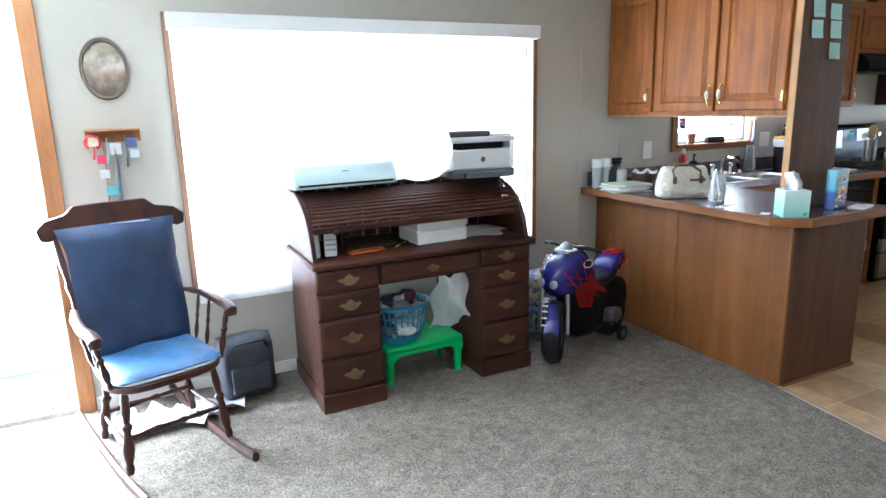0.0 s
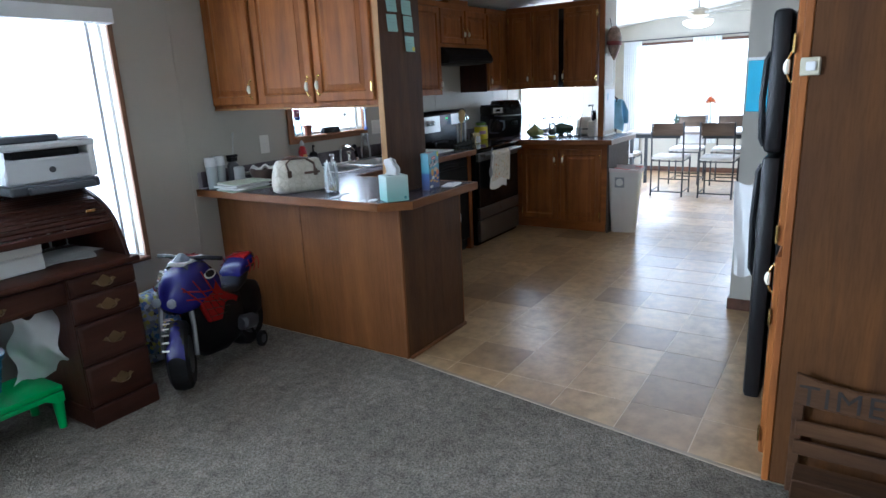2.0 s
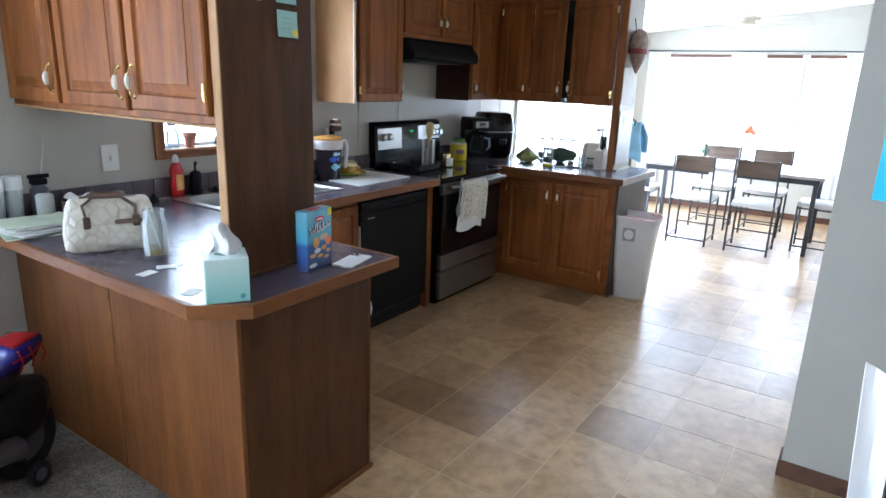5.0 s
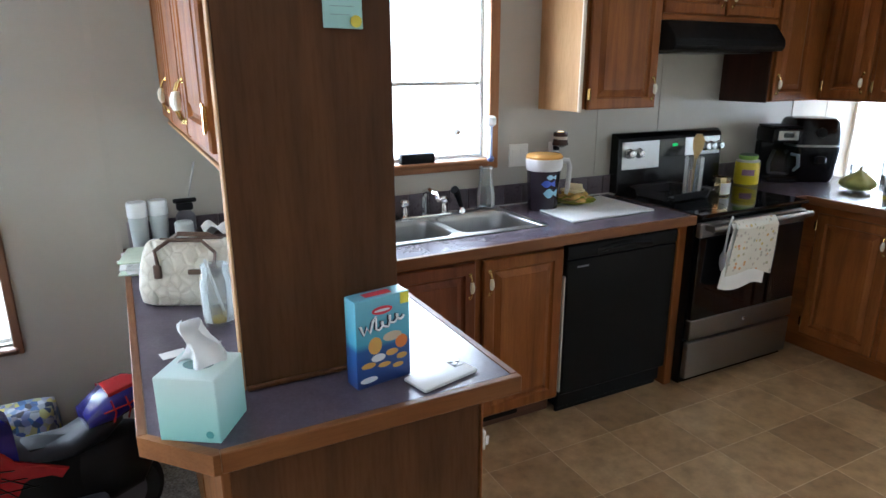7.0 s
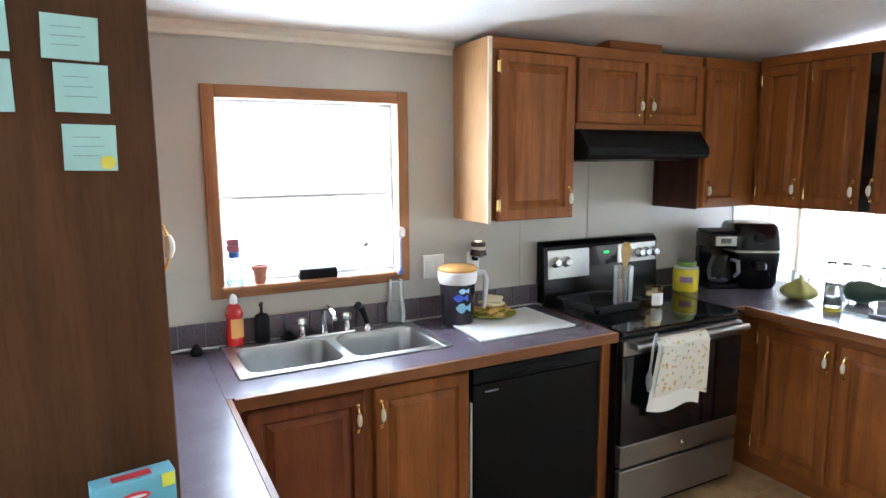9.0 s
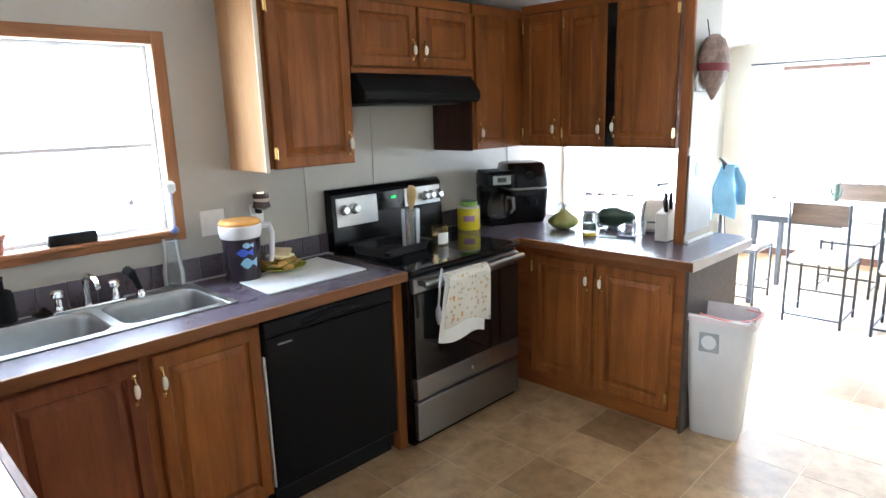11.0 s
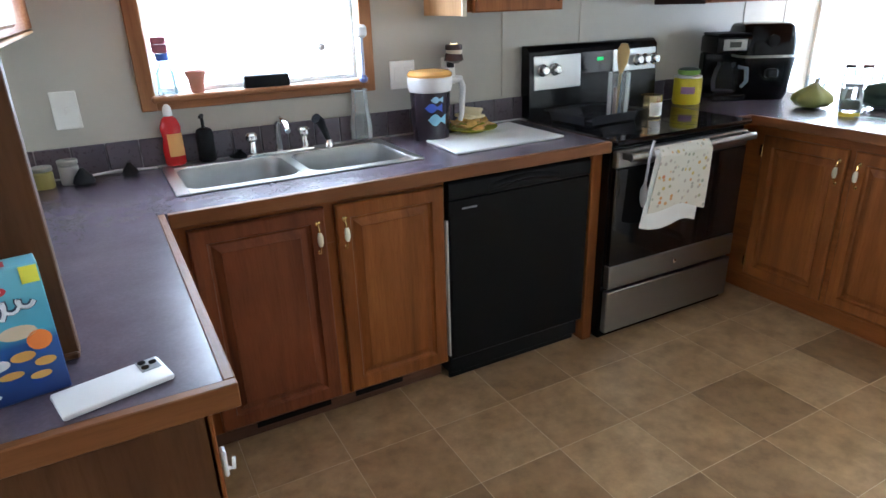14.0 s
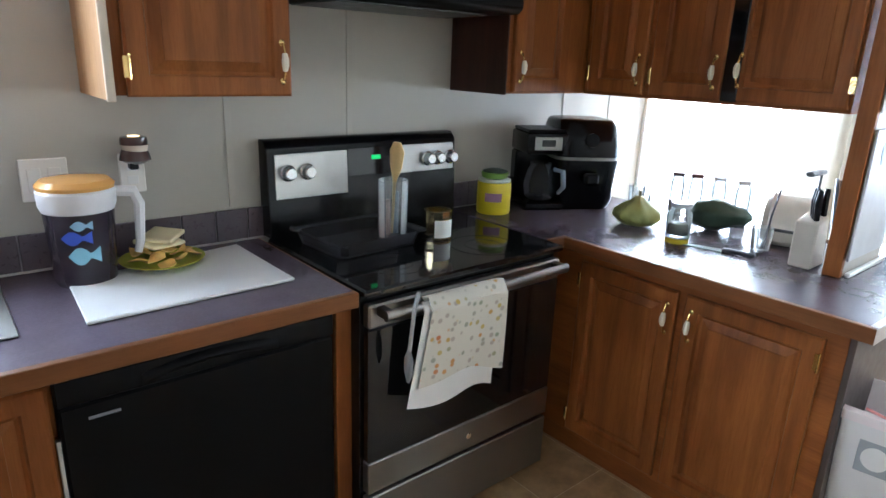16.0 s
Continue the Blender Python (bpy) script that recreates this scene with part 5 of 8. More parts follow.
part("lip_knob", lathe([(0.006, 0), (0.007, 0.012), (0.014, 0.018), (0.012, 0.028), (0.004, 0.032)], 14), CHERRY, dk).matrix_basis = pose(0.13, 0.073, 0.90, 90)
part("lock_plate", box(1.08, 1.125, 0.085, 0.09, 0.985, 1.0, 0.003), BRASS, dk, "small brass lock plate")
for x in (0.22, 0.60, 0.86):
    part("divider", box(x, x + 0.01, 0.30, DD_ - 0.021, 0.766, 0.96), CHERRY_V, dk)
# clutter in and on the desk
solo("pill_bottle", lathe([(0.022, 0), (0.022, 0.09), (0.02, 0.095), (0.02, 0.11), (0.018, 0.115)], 18), PLASTIC_W, 2.655, 3.80, 0.772, label="white plastic bottle on the desk", category="bottle")
nb = thing("white_box", 2.73, 3.80, 0.772, -12, label="narrow white box with blue-grey stripes on the desk", category="box")
part("carton", box(-0.03, 0.03, -0.02, 0.02, 0, 0.115, 0.003), PLASTIC_W, nb)
for z in (0.03, 0.055, 0.08):
    part("stripe", box(-0.026, 0.026, -0.0215, -0.0203, z, z + 0.01, 0.0003), plain("blue_grey_ink", (0.3, 0.38, 0.45), 0.5), nb)
pb = thing("paper_stack", 3.34, 3.90, 0.772, 3, label="thick stack of white paper in an open box on the desk", category="paper stack")
for k, (w, z0, z1) in enumerate(((0.15, 0, 0.07), (0.148, 0.0715, 0.074), (0.15, 0.0755, 0.13))):
    part("ream", box(-w, w, -0.12, 0.12, z0, z1, 0.004), PAPER, pb)
rp = random.Random(3)
for k in range(7):
    solo("paper_sheet", sheet(6, 4, lambda u, v: P(0.22 * (u - 0.5), 0.15 * (v - 0.5), 0.004 * math.sin(5 * u + k) + 0.004 * k), 0.0012), PAPER, 3.63 + rp.uniform(-0.03, 0.03), 3.86 + rp.uniform(-0.04, 0.04), 0.777 + 0.001 * k, rp.uniform(-25, 25), label="loose sheet of paper lying on the desk", category="paper")
solo("orange_folder", box(-0.10, 0.10, -0.03, 0.03, 0, 0.006, 0.002), plain("orange_card", (0.75, 0.12, 0.03), 0.5), 2.92, 3.80, 0.7715, 8, label="bright orange pouch lying on the desk", category="pouch")
solo("green_folder", box(-0.14, 0.14, -0.04, 0.04, 0, 0.008, 0.002), plain("olive_card", (0.10, 0.11, 0.04), 0.5), 2.98, 3.90, 0.7715, 14, label="dark olive folder lying on the desk", category="folder")
for k in range(3):
    solo("pen", tube([(-0.07, 0, 0.005), (0.07, 0, 0.005)], 0.005, 6), [BLACK_M, plain("yellow_pen", (0.7, 0.5, 0.05), 0.4), BLACK_M][k], 3.08 + 0.05 * k, 3.82 + 0.03 * k, 0.7715, 20 + 25 * k, label="slim pen lying on the desk", category="pen")
fxm = thing("fax_machine", 2.85, 3.98, 1.1045, 2, label="long pale blue-white sheet-fed printer on the desk top", category="printer")
PALEBLUE = plain("pale_blue_plastic", (0.55, 0.68, 0.70), 0.4, vary=0.03)
part("housing", prism([(-0.13, 0.0), (0.11, 0.0), (0.11, 0.12), (0.05, 0.135), (-0.09, 0.11), (-0.13, 0.03)], -0.275, 0.275, "x", 0.008), PALEBLUE, fxm)
part("output_slot", box(-0.25, 0.25, -0.135, -0.1255, 0.012, 0.022, 0.002), BLACK_M, fxm)
part("badge", box(-0.02, 0.02, -0.108, -0.105, 0.075, 0.08, 0.001), plain("grey_badge", (0.2, 0.22, 0.24), 0.4), fxm)
gl = thing("paper_lantern", 3.29, 3.93, 1.1, label="round white paper globe lamp on the desk top", category="lamp")
part("globe", lathe([(0.05, 0.0), (0.10, 0.015), (0.155, 0.06), (0.18, 0.13), (0.18, 0.19), (0.155, 0.26), (0.10, 0.31), (0.05, 0.325)], 36), shade_mat("white_paper_shade", 0.85, 0.97), gl)
pr = thing("printer", 3.63, 3.99, 1.0985, -3, label="white and grey multifunction printer with dark lid", category="printer")
GREYP = plain("dark_grey_plastic", (0.07, 0.075, 0.085), 0.4, vary=0.1)
LGREY = plain("light_grey_plastic", (0.62, 0.63, 0.64), 0.4, vary=0.04)
part("base", box(-0.19, 0.19, -0.19, 0.15, 0.0, 0.045, 0.008), GREYP, pr)
part("paper_tray", box(-0.13, 0.15, -0.235, -0.195, 0.004, 0.035, 0.006), GREYP, pr, "grey pull-out tray")
part("front", box(-0.19, 0.19, -0.17, 0.15, 0.0455, 0.155, 0.008), LGREY, pr, "light grey front panel")
part("side_panel", box(0.165, 0.194, -0.175, 0.10, 0.05, 0.215, 0.005), WHITE, pr)
part("slot", box(-0.15, 0.13, -0.165, 0.10, 0.156, 0.19, 0.004), BLACK_M, pr, "dark paper slot")
part("scanner", box(-0.2, 0.2, -0.18, 0.15, 0.191, 0.222, 0.008), LGREY, pr)
part("lid", box(-0.185, 0.06, -0.15, 0.145, 0.2225, 0.255, 0.008), GREYP, pr, "dark scanner lid")
part("control_pad", box(0.065, 0.185, -0.16, 0.10, 0.2225, 0.236, 0.004), WHITE, pr)
part("round_badge", lathe([(0.014, 0), (0.014, 0.002)], 16), GREYP, pr, "round blank badge").matrix_basis = pose(0.0, -0.1705, 0.10, 90)
# under the desk
gt = thing("green_step_table", 3.22, 3.93, 0.007, 2, label="low bright green plastic play table under the desk", category="play table")
GREEN = plain("bright_green_plastic", (0.02, 0.42, 0.10), 0.35, vary=0.08)
part("top", box(-0.235, 0.235, -0.15, 0.15, 0.185, 0.215, 0.01, seg=2), GREEN, gt)
part("front_rail", prism([(-0.235, 0.184), (-0.235, 0.13), (-0.19, 0.135), (-0.15, 0.16), (0.15, 0.16), (0.19, 0.135), (0.235, 0.13), (0.235, 0.184)], -0.148, -0.13, "y", 0.003), GREEN, gt)
for sx in (-0.21, 0.21):
    for sy in (-0.125, 0.125):
        part("leg", lathe([(0.018, 0), (0.024, 0.13), (0.026, 0.184)], 12, sx, sy), GREEN, gt)
bk = thing("laundry_basket", 3.12, 3.90, 0.2235, label="blue plastic basket heaped with small dark clothes", category="basket")
BLUEP = plain("blue_basket_plastic", (0.03, 0.20, 0.33), 0.35, vary=0.1)
def oval(r, z, sx=1.15):
    return [(r * sx * math.cos(2 * math.pi * k / 28), r * math.sin(2 * math.pi * k / 28), z) for k in range(28)]
part("base", loft([oval(0.095, 0), oval(0.105, 0.02), oval(0.112, 0.05), oval(0.106, 0.05), oval(0.09, 0.01)], True, True), BLUEP, bk)
for k in range(28):
    a = 2 * math.pi * k / 28
    part("rib", tube([(0.112 * 1.15 * math.cos(a), 0.112 * math.sin(a), 0.045), (0.138 * 1.15 * math.cos(a), 0.138 * math.sin(a), 0.20)], 0.0045, 5), BLUEP, bk)
for z, r in ((0.10, 0.122), (0.155, 0.131)):
    part("hoop", tube([(r * 1.15 * math.cos(2 * math.pi * k / 28), r * math.sin(2 * math.pi * k / 28), z) for k in range(29)], 0.005, 5), BLUEP, bk)
part("rim", loft([oval(0.138, 0.20), oval(0.152, 0.205), oval(0.155, 0.222), oval(0.14, 0.225), oval(0.132, 0.205)], False, False), BLUEP, bk)
rc = random.Random(11)
CL = [plain("clothes_%s" % n, c, 0.9, vary=0.3, scale=25) for n, c in (("navy", (0.02, 0.03, 0.08)), ("grey", (0.25, 0.27, 0.3)), ("white", (0.6, 0.6, 0.62)), ("maroon", (0.09, 0.03, 0.05)))]
for k in range(34):
    a, r, z = rc.uniform(0, 6.28), rc.uniform(0.0, 0.10), rc.uniform(0.05, 0.235)
    s = rc.uniform(0.035, 0.06)
    ph = rc.uniform(0, 6)
    b = lathe([(s * 0.3, -s * 0.5), (s * 0.9, -s * 0.25), (s, 0.05 * s), (s * 0.75, s * 0.4), (s * 0.2, s * 0.55)], 10)
    for vtx in b.verts:
        vtx.co *= 1 + 0.22 * math.sin(6 * vtx.co.x / s + ph) * math.cos(5 * vtx.co.y / s + ph)
    b.transform(Matrix.Translation((1.1 * r * math.cos(a), r * math.sin(a), z)) @ Euler((rc.uniform(-.6, .6), rc.uniform(-.6, .6), rc.uniform(0, 6))).to_matrix().to_4x4())
    part("cloth", b, CL[k % 4], bk, smooth=60)
solo("plastic_bag", sheet(14, 12, lambda u, v: P(0.17 * (u - 0.5) * (1.5 - 0.6 * v) + 0.02 * math.sin(9 * v), -0.05 + 0.06 * math.sin(3 * u + 4 * v) + 0.10 * (1 - v), 0.36 * v + 0.015 * math.sin(11 * u)), 0.002), plain("frosted_white_bag", (0.68, 0.70, 0.72), 0.4, vary=0.08, bumpy=0.5, bscale=25), 3.42, 3.86, 0.226, -25, label="crumpled white plastic bag leaning on the play table", category="plastic bag")

# rocking chair
rk = thing("rocking_chair", 1.885, 3.67, 0.007, 17, label="dark wooden rocking chair with blue cushions", category="rocking chair")
DKW = wood("dark_turned_wood", (0.065, 0.022, 0.013), (0.042, 0.014, 0.009), (0.024, 0.008, 0.006), "z", 0.3)
seat_poly = [(0.24 * math.copysign(abs(math.cos(a)) ** 0.6, math.cos(a)) * (1.0 - 0.08 * (math.sin(a) > 0)), 0.23 * math.copysign(abs(math.sin(a)) ** 0.6, math.sin(a))) for a in [2 * math.pi * k / 28 for k in range(28)]]
part("seat", prism(seat_poly, 0.395, 0.428, "z", 0.006), DKW, rk, "shaped wooden seat")
def turned(p, q, r=0.013, parent=rk, name="leg"):
    p, q = Vector(p), Vector(q)
    ts = (0, 0.08, 0.12, 0.2, 0.3, 0.42, 0.5, 0.58, 0.62, 0.75, 0.9, 1)
    rr = (0.9, 1.1, 0.8, 1.25, 1.5, 1.1, 0.85, 1.4, 0.8, 1.15, 0.95, 0.8)
    return part(name, tube([p.lerp(q, t) for t in ts], [r * k for k in rr], 10), DKW, parent)
for sx in (-1, 1):
    turned((sx * 0.21, -0.19, 0.055), (sx * 0.18, -0.15, 0.396), 0.016)
    turned((sx * 0.20, 0.20, 0.06), (sx * 0.16, 0.15, 0.396), 0.016)
    part("rocker", tube([(sx * 0.22, y, 0.014 + 0.16 * (y - 0.02) ** 2) for y in [-0.42 + 0.06 * k for k in range(17)]], 0.017, 8, flat=1.3), DKW, rk)
    turned((sx * 0.205, -0.17, 0.17), (sx * 0.19, 0.18, 0.17), 0.008, name="stretcher")
    arm = tube([(sx * 0.235, 0.22, 0.66), (sx * 0.265, 0.08, 0.665), (sx * 0.275, -0.06, 0.655), (sx * 0.27, -0.17, 0.66), (sx * 0.268, -0.215, 0.645), (sx * 0.268, -0.225, 0.62)], [0.014, 0.020, 0.022, 0.027, 0.027, 0.018], 8, flat=0.75)
    part("armrest", arm, DKW, rk)
    turned((sx * 0.225, -0.15, 0.42), (sx * 0.268, -0.17, 0.645), 0.011, name="arm_post")
    for t in (0.0, 0.12):
        turned((sx * 0.215, -0.02 + t, 0.42), (sx * 0.262, 0.0 + t, 0.655), 0.007, name="arm_spindle")
    turned((sx * 0.195, 0.20, 0.42), (sx * 0.245, 0.34, 1.0), 0.014, name="back_post")
for y, z in ((-0.17, 0.20), (0.17, 0.19)):
    turned((-0.2, y, z), (0.2, y, z), 0.010, name="stretcher")
for k in range(6):
    x = -0.15 + 0.06 * k
    part("back_spindle", tube([(x * 0.95, 0.20, 0.42), (x * 1.15, 0.34, 0.99)], 0.006, 6), DKW, rk)
crest = [(-0.30, 0.965), (-0.31, 1.01), (-0.27, 1.045), (-0.19, 1.06), (-0.15, 1.095), (0.15, 1.095), (0.19, 1.06), (0.27, 1.045), (0.31, 1.01), (0.30, 0.965), (0.27, 0.955), (0.2, 0.985), (0, 0.99), (-0.2, 0.985), (-0.27, 0.955)]
cr = prism(crest, -0.011, 0.011, "y", 0.004)
for vtx in cr.verts:
    vtx.co.y += 0.345 + 0.25 * (vtx.co.z - 0.97) - 0.35 * vtx.co.x ** 2
part("crest_rail", cr, DKW, rk, "broad shaped crest rail")
NAVY = plain("navy_satin_cushion", (0.010, 0.024, 0.062), 0.38, vary=0.5, scale=4, bumpy=0.8, bscale=9)
def cushion(w, d, t, sag=0.0):
    b = bmesh.new()
    n = 16
    for sgn in (1, -1):
        g = []
        for j in range(n + 1):
            row = []
            for i in range(n + 1):
                u, v = 2 * i / n - 1, 2 * j / n - 1
                e = max(0.0, (1 - u ** 8) * (1 - v ** 8)) ** 0.5
                k = 1 - 0.06 * (abs(u) ** 3) * (abs(v) ** 3)
                row.append(b.verts.new((u * w / 2 * k, v * d / 2 * k, sgn * t / 2 * e + 0.006 * math.sin(5 * u + 3 * v) * e)))
            g.append(row)
        for j in range(n):
            for i in range(n):
                f = (g[j][i], g[j][i + 1], g[j + 1][i + 1], g[j + 1][i])
                b.faces.new(f if sgn > 0 else f[::-1])
    bmesh.ops.remove_doubles(b, verts=b.verts[:], dist=0.0005)
    return b
bc = thing("back_cushion", 1.885, 3.67, 0.007, 17, label="navy satin back cushion tied on the rocking chair", category="cushion")
b = cushion(0.45, 0.60, 0.055)
for v in b.verts:
    fold = 0.010 * math.sin(9 * v.co.x + 14 * v.co.y) * (1 if v.co.z > 0 else 0.3)
    v.co.z += fold * max(0.0, 1 - (v.co.x / 0.225) ** 4) * max(0.0, 1 - (v.co.y / 0.30) ** 4)
    if v.co.y > 0.2:
        v.co.x *= 1 + 0.25 * (v.co.y - 0.2) / 0.1 * abs(v.co.x / 0.225) ** 2
        v.co.y += 0.012 * abs(v.co.x / 0.225) ** 3
b.transform(Matrix.Translation((0, 0.215, 0.72)) @ Euler((radians(90 - 14), 0, 0)).to_matrix().to_4x4())
part("pad", b, NAVY, bc, "navy satin pad", smooth=80)
pip = [(0.212 * math.copysign(abs(math.cos(a)) ** 0.35, math.cos(a)), 0.292 * math.copysign(abs(math.sin(a)) ** 0.35, math.sin(a)), 0) for a in [2 * math.pi * k / 40 for k in range(41)]]
b = tube(pip, 0.005, 6)
b.transform(Matrix.Translation((0, 0.215, 0.72)) @ Euler((radians(90 - 14), 0, 0)).to_matrix().to_4x4())
part("piping", b, plain("pale_blue_piping", (0.4, 0.5, 0.6), 0.6), bc)
scn = thing("seat_cushion", 1.885, 3.67, 0.007, 17, label="blue seat cushion with pale piping on the rocking chair", category="cushion")
b = cushion(0.44, 0.42, 0.045)
b.transform(Matrix.Translation((0, -0.01, 0.448)))
part("pad", b, plain("mid_blue_cushion", (0.020, 0.075, 0.17), 0.55, vary=0.5, bumpy=0.9, bscale=12), scn, smooth=80)
b = tube([(0.215 * math.copysign(abs(math.cos(a)) ** 0.4, math.cos(a)), -0.01 + 0.205 * math.copysign(abs(math.sin(a)) ** 0.4, math.sin(a)), 0.436) for a in [2 * math.pi * k / 40 for k in range(41)]], 0.006, 6)
part("piping", b, plain("pale_piping", (0.55, 0.6, 0.65), 0.6), scn)
# soft bag behind the chair
sb = thing("duffel_bag", 2.30, 4.08, 0.007, 8, label="dark grey soft travel bag standing against the wall", category="bag")
bb = cushion(0.30, 0.34, 0.22)
bb.transform(Matrix.Translation((0, 0, 0.171)) @ Euler((radians(90), 0, 0)).to_matrix().to_4x4())
part("body", bb, plain("charcoal_cloth", (0.02, 0.021, 0.03), 0.7, vary=0.25, bumpy=0.4, bscale=40), sb, smooth=80)
part("strap", tube([(-0.10, -0.10, 0.28), (-0.07, -0.13, 0.33), (0.07, -0.13, 0.33), (0.10, -0.10, 0.28)], 0.010, 6, flat=0.4), BLACK_M, sb)
part("pocket", box(-0.10, 0.10, -0.125, -0.095, 0.06, 0.20, 0.015, seg=2), plain("charcoal_pocket", (0.025, 0.027, 0.036), 0.7), sb)
rs = random.Random(5)
for k in range(4):
    a = rs.uniform(0, 180)
    b = sheet(10, 8, lambda u, v: P(0.26 * (u - 0.5), 0.18 * (v - 0.5), 0.03 + 0.028 * math.sin(7 * u + k) * math.cos(6 * v + k)), 0.004)
    solo("crumpled_wrapping", b, plain("grey_white_film", (0.55, 0.56, 0.58), 0.4, vary=0.2), 1.72 + 0.14 * k, 3.93 + 0.04 * (k % 2), 0.012, a, label="crumpled grey-white plastic wrapping on the carpet", category="plastic wrapping")
# oval picture and key shelf
ov = thing("oval_picture", 1.829, NY - 0.002, 1.70, label="small oval framed landscape picture on the wall", category="picture")
def ovals(r1, r2, y0, y1, n=40):
    return [[(r1 * rad * math.cos(2 * math.pi * k / n), y, r2 * rad * math.sin(2 * math.pi * k / n)) for k in range(n)] for rad, y in ((1.0, y0), (1.0, y0 - 0.006), (0.96, y1), (0.86, y1), (0.83, y0 - 0.006))]
part("frame", loft(ovals(0.105, 0.145, 0, -0.02), True, True), plain("dark_oval_frame", (0.10, 0.075, 0.05), 0.35), ov)
pm, pnt, pp_ = node_mat("painted_landscape")
pv = coords(pnt, (1, 1, 1), False)
sepx = pnt.nodes.new("ShaderNodeSeparateXYZ")
pnt.links.new(pv, sepx.inputs[0])
mm = pnt.nodes.new("ShaderNodeMath")
mm.operation, mm.inputs[1].default_value = "MULTIPLY_ADD", 3.6
mm.inputs[2].default_value = 0.5
pnt.links.new(sepx.outputs["Z"], mm.inputs[0])
base = ramp(pnt, mm.outputs[0], [(0.1, (0.09, 0.07, 0.05)), (0.4, (0.28, 0.20, 0.15)), (0.55, (0.45, 0.40, 0.34)), (0.8, (0.30, 0.26, 0.18)), (1.0, (0.2, 0.19, 0.15))])
pnt.links.new(mixc(pnt, 0.7, base, ramp(pnt, noise_tex(pnt, pv, 22, 4), [(0.4, (0.4, 0.4, 0.4)), (0.6, (1.2, 1.2, 1.2))]), "MULTIPLY"), pp_.inputs["Base Color"])
b = loft([[(0.088 * math.cos(2 * math.pi * k / 40), y, 0.121 * math.sin(2 * math.pi * k / 40)) for k in range(40)] for y in (-0.004, -0.0095)], True, True)
part("picture", b, pm, ov, "hazy brown landscape painting")
ks = thing("key_rack", 1.825, NY - 0.002, 1.41, label="small shelf rack hung with keys, lanyards and a red hook", category="key rack")
part("shelf", box(-0.12, 0.12, -0.07, 0, 0, 0.012, 0.003), TRIM, ks)
part("back", box(-0.12, 0.12, -0.010, 0, -0.05, -0.001, 0.002), TRIM, ks)
for k, (x, L, colr, rad) in enumerate(((-0.09, 0.10, (0.7, 0.04, 0.05), 0.012), (-0.05, 0.30, (0.65, 0.08, 0.1), 0.010), (0.0, 0.34, (0.10, 0.13, 0.16), 0.03), (0.05, 0.14, (0.15, 0.17, 0.18), 0.016), (0.09, 0.10, (0.45, 0.45, 0.45), 0.010), (-0.03, 0.12, (0.4, 0.55, 0.6), 0.02))):
    part("peg", tube([(x, -0.010, -0.03), (x, -0.035, -0.03), (x, -0.04, -0.02)], 0.003, 6), BRASS, ks)
    part("hanging_strap", tube([(x, -0.037, -0.03), (x + 0.004, -0.038, -0.03 - L * 0.5), (x - 0.003, -0.036, -0.03 - L)], [0.004, rad * 0.7, rad], 6, flat=0.4), plain("strap_colour", colr, 0.5), ks)
part("red_ring", tube([(-0.09 + 0.03 * math.cos(a), -0.045, -0.05 + 0.03 * math.sin(a)) for a in [radians(t) for t in range(-60, 241, 20)]], 0.008, 6), plain("red_plastic", (0.6, 0.03, 0.04), 0.4), ks)
part("tag", box(-0.02, 0.03, -0.045, -0.042, -0.11, -0.055, 0.002), WHITE, ks)
for x, z, colr, mm_ in ((-0.085, -0.045, (0.7, 0.62, 0.45), 0.022), (0.075, -0.055, (0.05, 0.07, 0.16), 0.024), (0.085, -0.11, (0.55, 0.6, 0.62), 0.020), (-0.06, -0.13, (0.5, 0.03, 0.08), 0.020), (-0.055, -0.20, (0.7, 0.78, 0.82), 0.020), (-0.03, -0.28, (0.12, 0.35, 0.36), 0.026)):
    part("key_tag", box(x - mm_, x + mm_, -0.052, -0.046, z - mm_, z + mm_, 0.006), plain("key_tag", colr, 0.45, vary=0.3), ks)

# child's ride-on motorcycle
mo = thing("toy_motorcycle", 4.20, 3.735, 0.006, 197, label="red and blue child's ride-on motorcycle beside the peninsula", category="toy motorcycle")
RED = plain("glossy_red_plastic", (0.26, 0.012, 0.015), 0.25, vary=0.1)
BLU = plain("glossy_blue_plastic", (0.014, 0.012, 0.14), 0.25, vary=0.15)
RUB = plain("black_rubber", (0.010, 0.010, 0.011), 0.6, vary=0.2, spec=0.2)
STEER = pose(0.26, 0, 0, 0, 0, 30) @ Matrix.Translation((-0.26, 0, 0))
def wheel(x, r, w, parent, y=0.0, name="wheel"):
    prof = [(r * 0.55, -w * 0.42), (r * 0.82, -w / 2), (r * 0.96, -w * 0.36), (r, 0), (r * 0.96, w * 0.36), (r * 0.82, w / 2), (r * 0.55, w * 0.42)]
    b = lathe(prof, 28, caps=True)
    b.transform(Matrix.Translation((x, y, r)) @ pose(0, 0, 0, 90))
    wh = part(name, b, RUB, parent)
    b = lathe([(r * 0.5, -w * 0.46), (r * 0.53, -w * 0.46), (r * 0.53, w * 0.46), (r * 0.12, w * 0.47)], 20)
    b.transform(Matrix.Translation((x, y, r)) @ pose(0, 0, 0, 90))
    part("rim", b, plain("grey_rim", (0.07, 0.07, 0.08), 0.35), wh)
    return wh
wheel(0.30, 0.185, 0.115, mo).matrix_basis = STEER
wheel(-0.36, 0.16, 0.12, mo)
